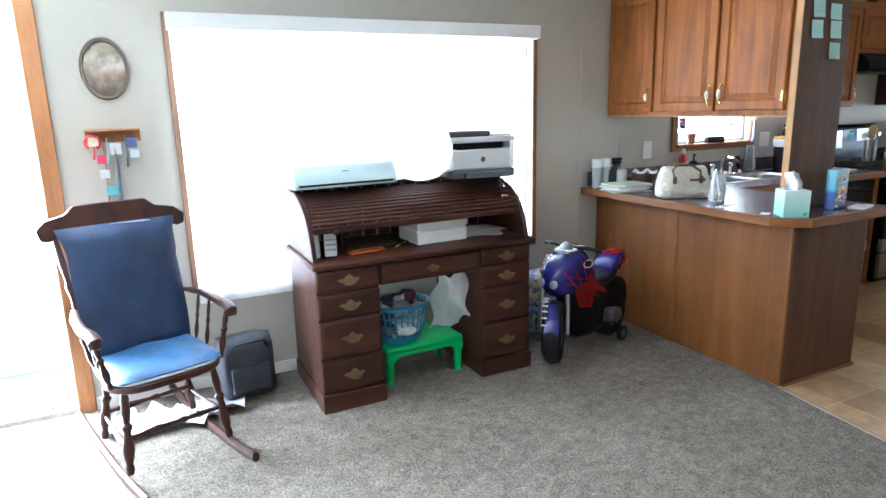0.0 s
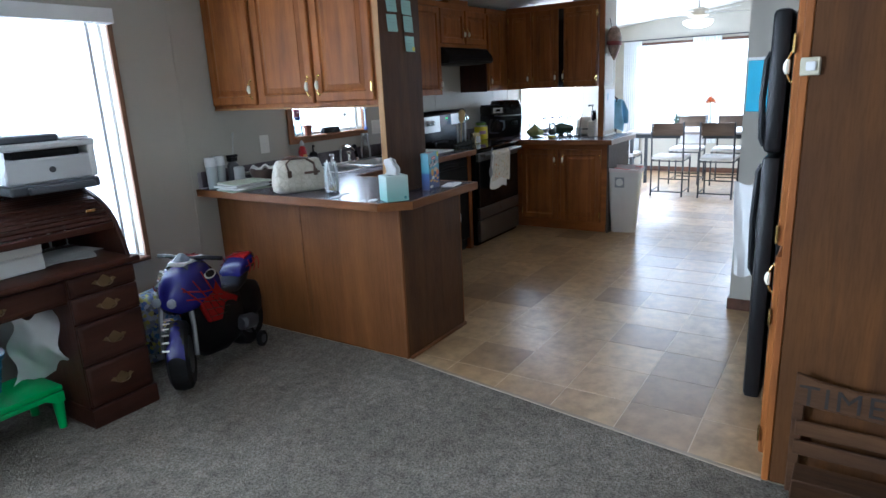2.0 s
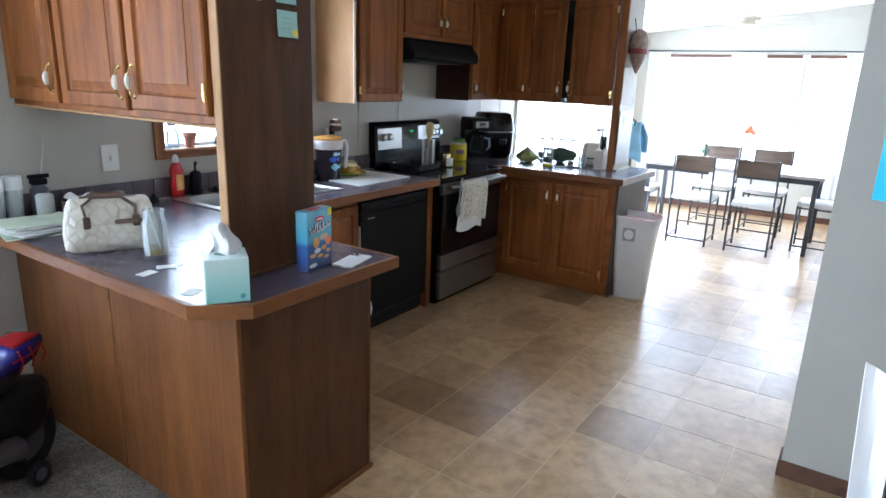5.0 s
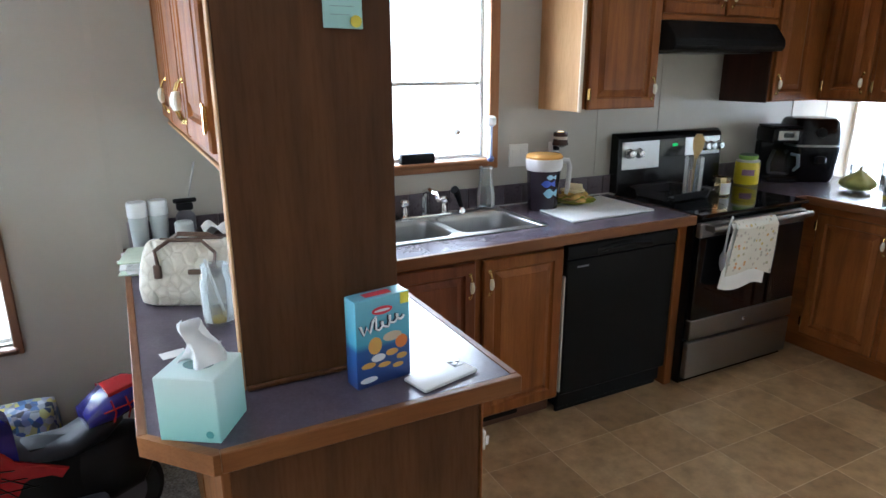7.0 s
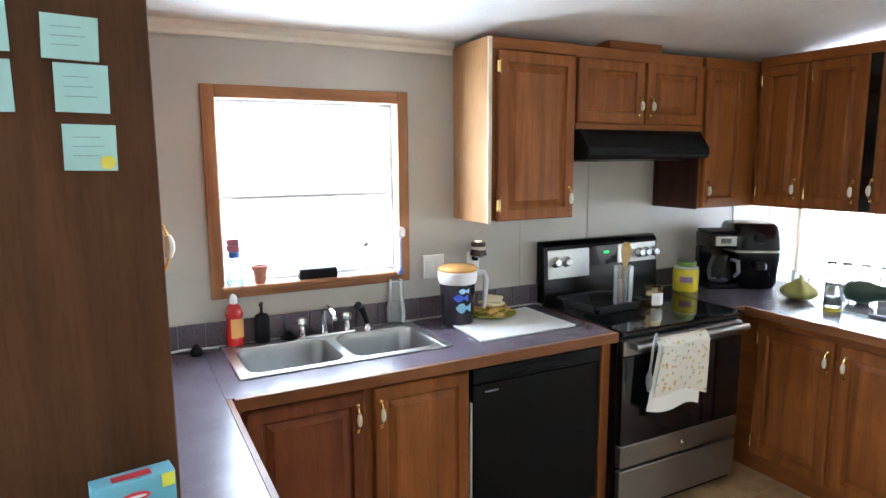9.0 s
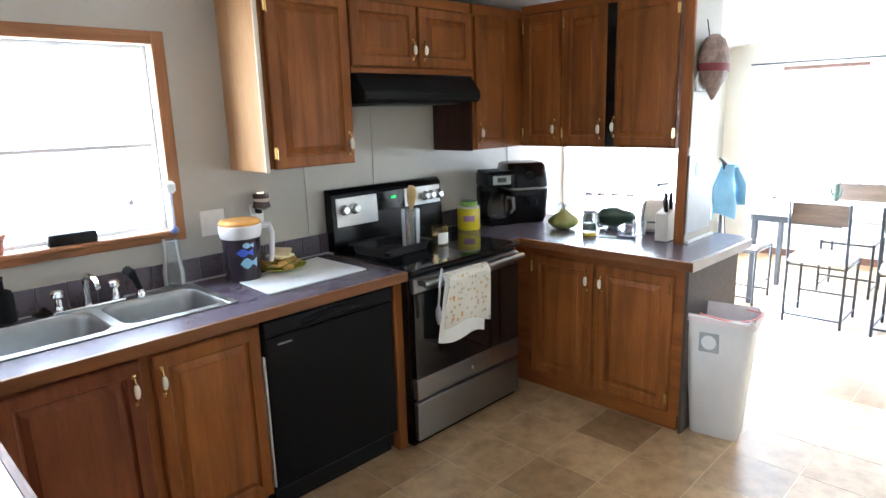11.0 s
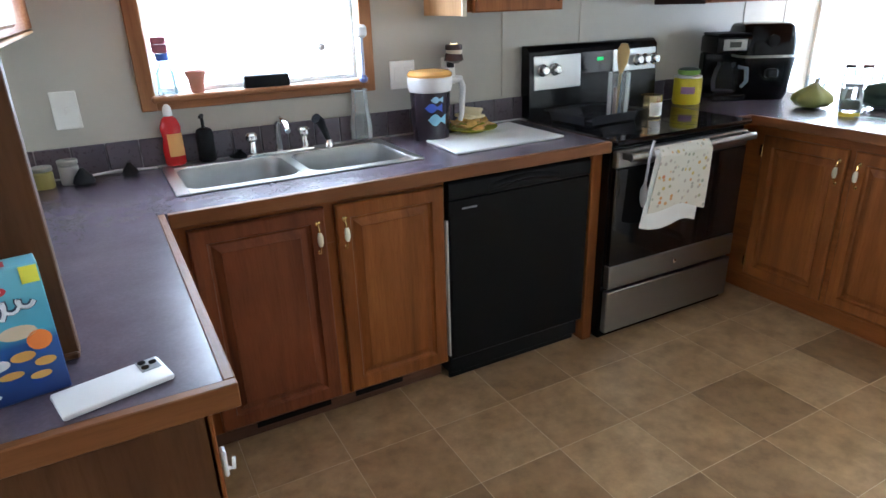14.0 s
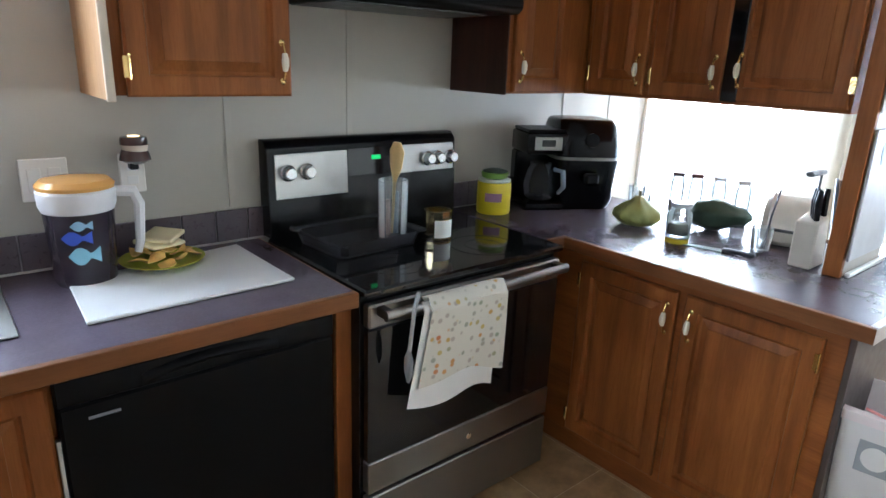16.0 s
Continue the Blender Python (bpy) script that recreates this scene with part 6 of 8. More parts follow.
for sy in (-0.13, 0.13):
    wheel(-0.33, 0.05, 0.03, mo, sy, "training_wheel")
    part("training_arm", tube([(-0.33, sy * 0.8, 0.05), (-0.30, sy * 0.6, 0.14), (-0.28, sy * 0.3, 0.17)], 0.008, 6), BLACK_M, mo)
    part("fork", tube([(0.30, sy * 0.62, 0.175), (0.26, sy * 0.62, 0.34), (0.20, sy * 0.5, 0.52)], 0.014, 8), plain("silver_fork", (0.28, 0.28, 0.29), 0.3, metal=0.8), mo, "silver front fork").matrix_basis = STEER
    part("side_fairing", prism([(0.22, 0.52), (0.10, 0.30), (-0.10, 0.26), (-0.20, 0.36), (-0.05, 0.44), (0.02, 0.54)], sy * 0.62 - 0.012, sy * 0.62 + 0.012, "y", 0.006), RED, mo, "red side fairing")
    for k in range(4):
        part("web_line", tube([(0.18 - 0.06 * k, sy * 0.73, 0.50 - 0.03 * k), (0.08 - 0.06 * k, sy * 0.73, 0.30 + 0.01 * k)], 0.002, 4), BLACK_M, mo)
        part("web_line", tube([(0.16 - 0.02 * k, sy * 0.73, 0.48 - 0.05 * k), (-0.04 - 0.03 * k, sy * 0.73, 0.42 - 0.04 * k)], 0.002, 4), BLACK_M, mo)
part("fender", sheet(12, 4, lambda u, v: P(0.30 + 0.195 * math.cos(radians(20 + 120 * u)), 0.043 * (2 * v - 1), 0.175 + 0.195 * math.sin(radians(20 + 120 * u)) - 0.02 * (2 * v - 1) ** 2), 0.006), BLU, mo, "blue front mudguard").matrix_basis = STEER
for k in range(7):
    part("fender_stripe", box(-0.005, 0.005, -0.06, -0.025, 0, 0.003, 0.001), WHITE, mo).matrix_basis = STEER @ Matrix.Translation((0.30 + 0.203 * math.cos(radians(30 + 12 * k)), 0, 0.175 + 0.203 * math.sin(radians(30 + 12 * k)))) @ pose(0, 0, 0, 0, 60 - 12 * k, 0)
def body_ring(x, w, z0, z1):
    zc, h = (z0 + z1) / 2, (z1 - z0) / 2
    return [(x, w * math.copysign(abs(math.cos(a)) ** 0.7, math.cos(a)), zc + h * math.copysign(abs(math.sin(a)) ** 0.7, math.sin(a))) for a in [2 * math.pi * k / 16 for k in range(16)]]
part("front_fairing", loft([body_ring(0.33, 0.03, 0.45, 0.50), body_ring(0.28, 0.085, 0.40, 0.58), body_ring(0.18, 0.11, 0.38, 0.645), body_ring(0.05, 0.10, 0.40, 0.65), body_ring(-0.06, 0.08, 0.38, 0.56)], True, True), BLU, mo, "blue front fairing and tank", smooth=60)
part("top_plate", loft([body_ring(0.20, 0.05, 0.635, 0.655), body_ring(0.10, 0.07, 0.64, 0.668), body_ring(0.03, 0.06, 0.64, 0.664), body_ring(-0.02, 0.03, 0.61, 0.625)], True, True), WHITE, mo, "white tank top plate", smooth=60)
part("emblem", prism([(0.09 * k[0] + 0.09, 0.05 * k[1]) for k in ((0.9, 0.2), (0.3, 0.25), (0.5, 0.8), (0.0, 0.35), (-0.5, 0.8), (-0.35, 0.2), (-0.8, 0.0), (-0.35, -0.2), (-0.5, -0.8), (0.0, -0.35), (0.5, -0.8), (0.3, -0.25), (0.9, -0.2))], 0.6645, 0.6695), RED, mo, "red many-pointed print")
for sy in (-1, 1):
    for nm, w, d, mt in (("side_print", 0.055, 0.0, WHITE), ("side_print_core", 0.040, 0.0016, BLACK_M)):
        part(nm, lathe([(w, 0), (w, 0.001 + d)], 20, sx=1.0, sy=0.45), mt, mo).matrix_basis = pose(0.06, sy * 0.1015, 0.565, -sy * 72, 0, 0)
for k in range(6):
    part("grille_bar", box(0, 0.004, -0.05, 0.05, 0, 0.010, 0.001), WHITE, mo).matrix_basis = Matrix.Translation((0.285 - 0.014 * k, -0.045, 0.50 + 0.021 * k)) @ pose(0, 0, 0, 0, -35, 0)
part("windscreen", sheet(4, 8, lambda u, v: P(0.20 - 0.06 * u, 0.07 * (2 * v - 1) * (1 - 0.3 * u), 0.65 + 0.045 * u - 0.03 * (2 * v - 1) ** 2), 0.003), plain("smoky_screen", (0.05, 0.06, 0.08), 0.15), mo)
for sy in (-1, 1):
    part("headlamp", lathe([(0.018, 0), (0.026, 0.008), (0.024, 0.018), (0.01, 0.024)], 14), plain("lamp_lens", (0.22, 0.22, 0.24), 0.15), mo).matrix_basis = pose(0.325, sy * 0.045, 0.475, 0, 70, 0)
    part("handlebar", tube([(0.12, sy * 0.02, 0.66), (0.10, sy * 0.12, 0.665), (0.07, sy * 0.20, 0.655)], 0.012, 8), BLACK_M, mo, "black handlebar grip")
part("frame", loft([body_ring(0.16, 0.05, 0.16, 0.42), body_ring(0.08, 0.085, 0.09, 0.46), body_ring(-0.08, 0.10, 0.07, 0.46), body_ring(-0.22, 0.095, 0.09, 0.43), body_ring(-0.30, 0.06, 0.16, 0.42)], True, True), BLACK_M, mo, "black lower body")
part("seat", loft([body_ring(0.0, 0.05, 0.44, 0.53), body_ring(-0.10, 0.08, 0.38, 0.445), body_ring(-0.22, 0.085, 0.37, 0.43), body_ring(-0.33, 0.07, 0.38, 0.47), body_ring(-0.40, 0.05, 0.42, 0.50)], True, True), plain("black_seat", (0.012, 0.013, 0.018), 0.45, spec=0.3), mo, "long black seat", smooth=60)
part("tail", loft([body_ring(-0.28, 0.075, 0.445, 0.49), body_ring(-0.36, 0.085, 0.44, 0.545), body_ring(-0.45, 0.07, 0.46, 0.555), body_ring(-0.52, 0.03, 0.50, 0.54)], True, True), BLU, mo, "blue tail cowl", smooth=60)
part("tail_pad", loft([body_ring(-0.36, 0.06, 0.53, 0.553), body_ring(-0.44, 0.055, 0.54, 0.566), body_ring(-0.50, 0.03, 0.53, 0.552)], True, True), RED, mo, "red tail pad")
b = lathe([(0.035, -0.09), (0.045, -0.08), (0.045, 0.03), (0.03, 0.05)], 16)
b.transform(Matrix.Translation((-0.20, 0.11, 0.20)) @ pose(0, 0, 0, 0, 80, 0))
part("exhaust", b, plain("grey_exhaust", (0.05, 0.05, 0.055), 0.35), mo, "grey moulded exhaust")
part("rear_cover", loft([body_ring(-0.20, 0.09, 0.18, 0.40), body_ring(-0.32, 0.105, 0.15, 0.40), body_ring(-0.43, 0.10, 0.17, 0.39), body_ring(-0.50, 0.05, 0.24, 0.37)], True, True), BLACK_M, mo, "black moulded rear cover", smooth=60)
for sy in (-1, 1):
    for p, q in (((0.285, 0.088, 0.53), (0.02, 0.106, 0.47)), ((0.27, 0.090, 0.48), (0.02, 0.104, 0.44)), ((0.29, 0.086, 0.55), (0.16, 0.112, 0.42)), ((0.22, 0.105, 0.57), (0.10, 0.110, 0.42)), ((0.15, 0.112, 0.60), (0.04, 0.107, 0.44))):
        part("web_line", tube([(p[0], sy * p[1], p[2]), ((p[0] + q[0]) / 2, sy * 0.1125, (p[1 + 1] + q[2]) / 2 - 0.008), (q[0], sy * q[1], q[2])], 0.004, 5), RED, mo, "raised red web line")
    for k in range(3):
        part("web_line", tube([(-0.36 - 0.05 * k, sy * 0.083, 0.535), (-0.37 - 0.05 * k, sy * 0.089, 0.49), (-0.36 - 0.05 * k, sy * 0.083, 0.455)], 0.0035, 5), RED, mo, "raised red web line")
    part("web_line", tube([(-0.33, sy * 0.088, 0.50), (-0.42, sy * 0.083, 0.505), (-0.48, sy * 0.066, 0.52)], 0.0035, 5), RED, mo, "raised red web line")
mo.location.x = 4.225
mo.scale = (0.91, 1.0, 1.0)
# bright gym-style bag behind the motorcycle
gb = thing("patterned_backpack", 4.20, 4.10, 0.007, 5, label="blue, white and yellow patterned backpack on the floor", category="backpack")
PATT, ptn, ppb = node_mat("bright_pattern_cloth")
vor = ptn.nodes.new("ShaderNodeTexVoronoi")
vor.inputs["Scale"].default_value = 46
ptn.links.new(coords(ptn, jitter=False), vor.inputs["Vector"])
sepc = ptn.nodes.new("ShaderNodeSeparateColor")
ptn.links.new(vor.outputs["Color"], sepc.inputs[0])
rr_ = ramp(ptn, sepc.outputs[0], [(0.0, (0.03, 0.06, 0.3)), (0.3, (0.5, 0.55, 0.6)), (0.5, (0.02, 0.02, 0.03)), (0.7, (0.05, 0.16, 0.42)), (0.93, (0.5, 0.45, 0.08))])
ptn.links.new(rr_, ppb.inputs["Base Color"])
bb = cushion(0.34, 0.42, 0.20)
bb.transform(Matrix.Translation((0, 0, 0.213)) @ Euler((radians(90 - 8), 0, 0)).to_matrix().to_4x4())
part("body", bb, PATT, gb, smooth=80)
bb = cushion(0.26, 0.22, 0.08)
bb.transform(Matrix.Translation((0, -0.11, 0.15)) @ Euler((radians(90), 0, 0)).to_matrix().to_4x4())
part("pocket", bb, PATT, gb, smooth=80)
part("trim_band", tube([(-0.12, -0.10, 0.30), (0, -0.13, 0.34), (0.12, -0.10, 0.30)], 0.008, 6), plain("yellow_trim", (0.7, 0.65, 0.08), 0.5), gb)

# child's rustic bench by the tall cabinet
be = thing("childs_bench", 4.41, 0.63, 0.007, label="small rustic dark wooden bench with burnt lettering", category="bench")
top = [(0.27, 0.36), (0.27, 0.475), (0.20, 0.455), (0.08, 0.44), (-0.04, 0.455), (-0.14, 0.45), (-0.24, 0.43), (-0.27, 0.44), (-0.27, 0.33)]
part("back_board", prism(top, 0.08, 0.10, "x", 0.004), RUSTIC, be, "wavy back board with burnt lettering")
for z in (0.24, 0.165):
    part("slat", box(0.085, 0.10, -0.26, 0.26, z, z + 0.055, 0.004), RUSTIC, be)
part("seat", boxes((-0.16, -0.045, -0.25, 0.25, 0.115, 0.14, 0.004)), RUSTIC, be)
part("seat", boxes((-0.04, 0.078, -0.25, 0.25, 0.115, 0.14, 0.004)), RUSTIC, be)
for sy in (-0.255, 0.255):
    part("post", box(0.102, 0.124, sy - 0.018, sy + 0.018, 0, 0.36, 0.004), RUSTIC, be)
    part("front_post", box(-0.17, -0.14, sy - 0.018, sy + 0.018, 0, 0.114, 0.004), RUSTIC, be)
BURNT = plain("burnt_black", (0.012, 0.008, 0.006), 0.8)
for word, wx in (("TIME", -0.135), ("OUT", 0.145)):
    lettering("word", word, 0.105, BURNT, be, Matrix.Translation((0.079, 0.0, 0.395)) @ Euler((radians(90), 0, radians(-90))).to_matrix().to_4x4() @ Matrix.Translation((wx, 0, 0)), 0.001, 1.15)

# ---------------- small things in the kitchen ----------------
# notes on the post
for k, (x, z, w, h, tl) in enumerate([(4.941, 1.840, 0.086, 0.085, -1), (5.072, 1.832, 0.086, 0.075, 2), (4.940, 1.742, 0.086, 0.086, -1), (5.085, 1.744, 0.083, 0.083, 1), (5.090, 1.644, 0.083, 0.080, 1)]):
    nt_ = thing("sticky_note", x + w / 2, 2.898, z + 0.024 + h / 2, label="mint green paper note with faint handwriting on the post", category="paper note", group="notes on the post")
    b = sheet(3, 4, lambda u, v: P(w * (u - 0.5), -0.001 - 0.006 * (1 - v) ** 2, h * (v - 0.5)), 0.0006)
    b.transform(pose(0, 0, 0, 0, tl, 0))
    part("sheet", b, NOTE, nt_)
    for r in range(3):
        part("writing", box(-w * 0.33, w * (0.15 + 0.06 * ((k + r) % 3)), -0.0068, -0.0062, h * (0.22 - 0.2 * r), h * (0.22 - 0.2 * r) + 0.0012, 0), plain("faint_ink", (0.25, 0.35, 0.36), 0.7), nt_, smooth=None)
    if k == 4:
        part("yellow_sticker", lathe([(0.012, 0), (0.012, 0.001)], 16), plain("yellow_sticker", (0.75, 0.65, 0.08), 0.5), nt_).matrix_basis = pose(0.026, -0.008, -0.026, 90)
# tissue box
tm_, tnt, tpp = node_mat("mint_gradient_carton")
tv = coords(tnt, jitter=False)
ts_ = tnt.nodes.new("ShaderNodeSeparateXYZ")
tnt.links.new(tv, ts_.inputs[0])
m1 = tnt.nodes.new("ShaderNodeMath")
m1.operation, m1.inputs[1].default_value, m1.inputs[2].default_value = "MULTIPLY_ADD", 7.0, 0.05
tnt.links.new(ts_.outputs["Z"], m1.inputs[0])
tnt.links.new(ramp(tnt, m1.outputs[0], [(0.1, (0.28, 0.56, 0.52)), (0.5, (0.42, 0.66, 0.62)), (0.95, (0.62, 0.74, 0.71))]), tpp.inputs["Base Color"])
tpp.inputs["Roughness"].default_value = 0.5
tx = thing("tissue_box", 4.779, 2.798, CT + 0.0005, -33, label="cube tissue box fading from mint to white, tissue pulled up", category="tissue box")
part("carton", box(-0.060, 0.060, -0.060, 0.060, 0, 0.1312, 0.002), tm_, tx)
part("opening", lathe([(0.03, 0), (0.03, 0.001)], 20, 0, 0, 0.1311, sx=1.0, sy=0.7), plain("dark_oval_slot", (0.12, 0.2, 0.2), 0.6), tx)
part("tissue", sheet(10, 8, lambda u, v: P(0.092 * (u - 0.5) * (1 - 0.45 * v) + 0.010 * math.sin(5 * v), 0.024 * math.sin(8 * u + 2 * v), 0.131 + 0.095 * v - 0.03 * abs(u - 0.45) * v), 0.001), plain("white_tissue", (0.82, 0.82, 0.82), 0.9, vary=0.02), tx, "white tissue tuft", smooth=60)
part("leaf_print", lathe([(0.008, 0), (0.008, 0.0006)], 8), plain("teal_print", (0.08, 0.3, 0.3), 0.5), tx).matrix_basis = pose(0.04, -0.0603, 0.018, 90)
# snack box with plain shapes for its print
cbx = thing("snack_box", 5.155, 2.82, CT + 0.0005, 9, label="bright blue snack cracker carton with printed fish shapes", category="snack carton")
cm, cnt_, cpp = node_mat("blue_carton_print")
cv = coords(cnt_, jitter=False)
cs_ = cnt_.nodes.new("ShaderNodeSeparateXYZ")
cnt_.links.new(cv, cs_.inputs[0])
m2 = cnt_.nodes.new("ShaderNodeMath")
m2.operation, m2.inputs[1].default_value = "MULTIPLY", 4.8
cnt_.links.new(cs_.outputs["Z"], m2.inputs[0])
cnt_.links.new(ramp(cnt_, m2.outputs[0], [(0.05, (0.015, 0.035, 0.15)), (0.42, (0.03, 0.10, 0.32)), (0.5, (0.10, 0.38, 0.52)), (1.0, (0.20, 0.48, 0.60))]), cpp.inputs["Base Color"])
cpp.inputs["Roughness"].default_value = 0.35
part("carton", box(-0.068, 0.068, -0.024, 0.024, 0, 0.205, 0.0015), cm, cbx)
def blob(x, z, w, h, mat, nm="print_shape", y=-0.0246):
    b = prism([(x + w * math.cos(a), z + h * math.sin(a)) for a in [2 * math.pi * k / 14 for k in range(14)]], y - 0.0004, y, "y")
    part(nm, b, mat, cbx)
INKW, INKR, INKY, INKO = plain("ink_white", (0.75, 0.76, 0.78), 0.4), plain("ink_red", (0.6, 0.04, 0.06), 0.4), plain("ink_yellow", (0.62, 0.34, 0.08), 0.4), plain("ink_orange", (0.7, 0.2, 0.04), 0.4)
blob(-0.002, 0.174, 0.026, 0.0095, INKR)
blob(-0.002, 0.174, 0.02, 0.003, INKW, y=-0.0251)
wave = [(-0.058, 0.148), (-0.050, 0.128), (-0.043, 0.143), (-0.035, 0.129), (-0.028, 0.152), (-0.020, 0.163), (-0.020, 0.134)]
for k in range(30):
    a = 2 * math.pi * k / 9
    wave.append((-0.014 + 0.0021 * k + 0.005 * math.sin(a), 0.139 + 0.0005 * k - (0.008 + 0.006 * (9 < k < 16)) * math.cos(a)))
part("print_title", tube([(x, -0.0240, z) for x, z in wave], 0.0050, 5), plain("ink_dark", (0.05, 0.07, 0.12), 0.4), cbx, "dark outline of a scrawled title")
part("print_title", tube([(x, -0.0272, z) for x, z in wave], 0.0030, 5), INKW, cbx, "white scrawled title")
blob(0.022, 0.108, 0.024, 0.011, plain("ink_tan", (0.55, 0.45, 0.32), 0.4))
for x, z, w, h, m_ in ((-0.022, 0.095, 0.017, 0.020, INKY), (0.045, 0.09, 0.016, 0.016, INKO), (-0.015, 0.065, 0.018, 0.009, INKW), (0.02, 0.07, 0.016, 0.008, INKY), (-0.04, 0.052, 0.018, 0.007, INKY), (0.0, 0.045, 0.016, 0.006, INKY), (0.045, 0.055, 0.014, 0.007, INKY), (0.035, 0.035, 0.014, 0.006, INKY), (-0.04, 0.018, 0.022, 0.007, INKW)):
    blob(x, z, w, h, m_)
part("yellow_corner", box(0.044, 0.066, -0.0255, -0.0243, 0.178, 0.2035, 0.0003), plain("ink_lime", (0.7, 0.68, 0.06), 0.4), cbx)
part("top_print", box(-0.035, 0.03, -0.012, 0.010, 0.2052, 0.2058, 0), INKR, cbx, smooth=None)
# phone
ph = thing("smartphone", 5.282, 2.762, CT + 0.0005, 14, label="smartphone in a white case lying face down on the worktop", category="phone")
part("case", box(-0.078, 0.078, -0.039, 0.039, 0, 0.0095, 0.006, seg=2), PLASTIC_W, ph)
part("camera_bump", box(0.042, 0.072, -0.002, 0.033, 0.0096, 0.0115, 0.0008), plain("grey_bump", (0.35, 0.36, 0.38), 0.3), ph)
for q in ((0.05, 0.025), (0.05, 0.008), (0.064, 0.017)):
    part("lens", lathe([(0.006, 0), (0.006, 0.0015), (0.004, 0.0016)], 12, q[0], q[1], 0.0116), SCREEN, ph)
# cards
for x, y, r in ((4.75, 3.17, 12), (4.83, 3.19, -30), (4.735, 2.905, 24)):
    solo("paper_card", box(-0.03, 0.03, -0.02, 0.02, 0, 0.0015, 0.0004), PAPER, x, y, CT + 0.0008, r, label="small white paper card lying on the worktop", category="paper card")
# handbag
pu = thing("handbag", 4.852, 3.56, CT + 0.0005, -24, label="cream quilted handbag with brown leather tabs", category="handbag")
PURSE, qn, qp = node_mat("cream_quilted_cloth")
qv = coords(qn, jitter=False)
qt = qn.nodes.new("ShaderNodeTexVoronoi")
qt.feature = "DISTANCE_TO_EDGE"
qt.inputs["Scale"].default_value = 27
qn.links.new(qv, qt.inputs["Vector"])
qc = ramp(qn, noise_tex(qn, qv, 14, 5, 0.6), [(0.3, (0.64, 0.59, 0.48)), (0.7, (0.78, 0.74, 0.64))])
qn.links.new(mixc(qn, 0.35, qc, ramp(qn, qt.outputs[0], [(0.0, (0.66, 0.62, 0.55)), (0.10, (1, 1, 1))]), "MULTIPLY"), qp.inputs["Base Color"])
qp.inputs["Roughness"].default_value = 0.6
bump(qn, qp, ramp(qn, qt.outputs[0], [(0.0, (0, 0, 0)), (0.22, (1, 1, 1))]), 0.55, 0.006)
def bag_ring(z, w, d, jit=0.0):
    return [(w * math.copysign(abs(math.cos(a)) ** 0.45, math.cos(a)), d * math.copysign(abs(math.sin(a)) ** 0.6, math.sin(a)) * (1 + jit * math.sin(6 * a)), z) for a in [2 * math.pi * k / 32 for k in range(32)]]
LEATH = plain("brown_leather", (0.12, 0.07, 0.045), 0.45)
part("body", loft([bag_ring(0, 0.150, 0.062), bag_ring(0.01, 0.165, 0.078), bag_ring(0.05, 0.168, 0.086, 0.03), bag_ring(0.10, 0.162, 0.074, 0.05), bag_ring(0.145, 0.152, 0.052, 0.08), bag_ring(0.168, 0.142, 0.034, 0.1), bag_ring(0.176, 0.132, 0.020)], True, True), PURSE, pu, "slouching quilted cream body", smooth=70)
for sy in (-1, 1):
    part("carry_strap", tube([(-0.085, sy * 0.070, 0.115), (-0.095, sy * 0.060, 0.160), (-0.055, sy * 0.036, 0.184), (0.04, sy * 0.034, 0.182), (0.088, sy * 0.052, 0.150), (0.085, sy * 0.070, 0.115)], 0.0085, 8, flat=0.6), LEATH, pu, "brown leather strap lying down")
    for sx in (-0.085, 0.085):
        part("leather_tab", box(sx - 0.013, sx + 0.013, sy * 0.078 - 0.005, sy * 0.078 + 0.005, 0.085, 0.125, 0.004), LEATH, pu)
part("zip", box(-0.10, 0.10, -0.005, 0.005, 0.1765, 0.181, 0.002), LEATH, pu)
part("leather_trim", box(0.01, 0.11, -0.088, -0.078, 0.098, 0.111, 0.002), LEATH, pu)
pu.scale = (0.93, 1.0, 1.06)
# papers and folders at the wall end
PAPG = plain("pale_green_folder", (0.55, 0.62, 0.48), 0.6)
for k in range(9):
    solo("paper_pile_sheet" if k else "green_folder", box(-0.13 + rp.uniform(-.01, .01), 0.13, -0.10, 0.10 + rp.uniform(-.01, .01), 0, 0.0045, 0.001), PAPER if 8 > k > 0 else PAPG, 4.785 + rp.uniform(-0.02, 0.02), 3.98 + rp.uniform(-0.025, 0.025), CT + 0.0008 + 0.0054 * k, rp.uniform(-12, 12), label=("pale green folder in the pile of papers" if k in (0, 8) else "sheet in the pile of papers on the worktop end"), category="paper")
CANW = plain("white_can", (0.72, 0.74, 0.74), 0.35)
for x, y in ((4.722, 4.19), (4.794, 4.20)):
    cn = thing("travel_cup", x, y, CT + 0.0005, label="grey tapered cup with a tall white lid by the wall", category="cup")
    part("cup", lathe([(0.027, 0), (0.028, 0.004), (0.034, 0.135), (0.032, 0.139)], 20), plain("pale_grey_cup", (0.42, 0.46, 0.46), 0.3, vary=0.1), cn)
    part("lid", lathe([(0.034, 0.1395), (0.036, 0.142), (0.036, 0.192), (0.033, 0.197)], 20), CANW, cn, "white lid")
jb = thing("black_spray_bottle", 4.89, 4.19, CT + 0.0005, label="smoked jar with black pump top and a long grey handle", category="spray bottle")
part("jar", lathe([(0.034, 0), (0.036, 0.005), (0.036, 0.13), (0.02, 0.15)], 18), plain("smoked_jar", (0.10, 0.10, 0.11), 0.35, vary=0.3), jb)
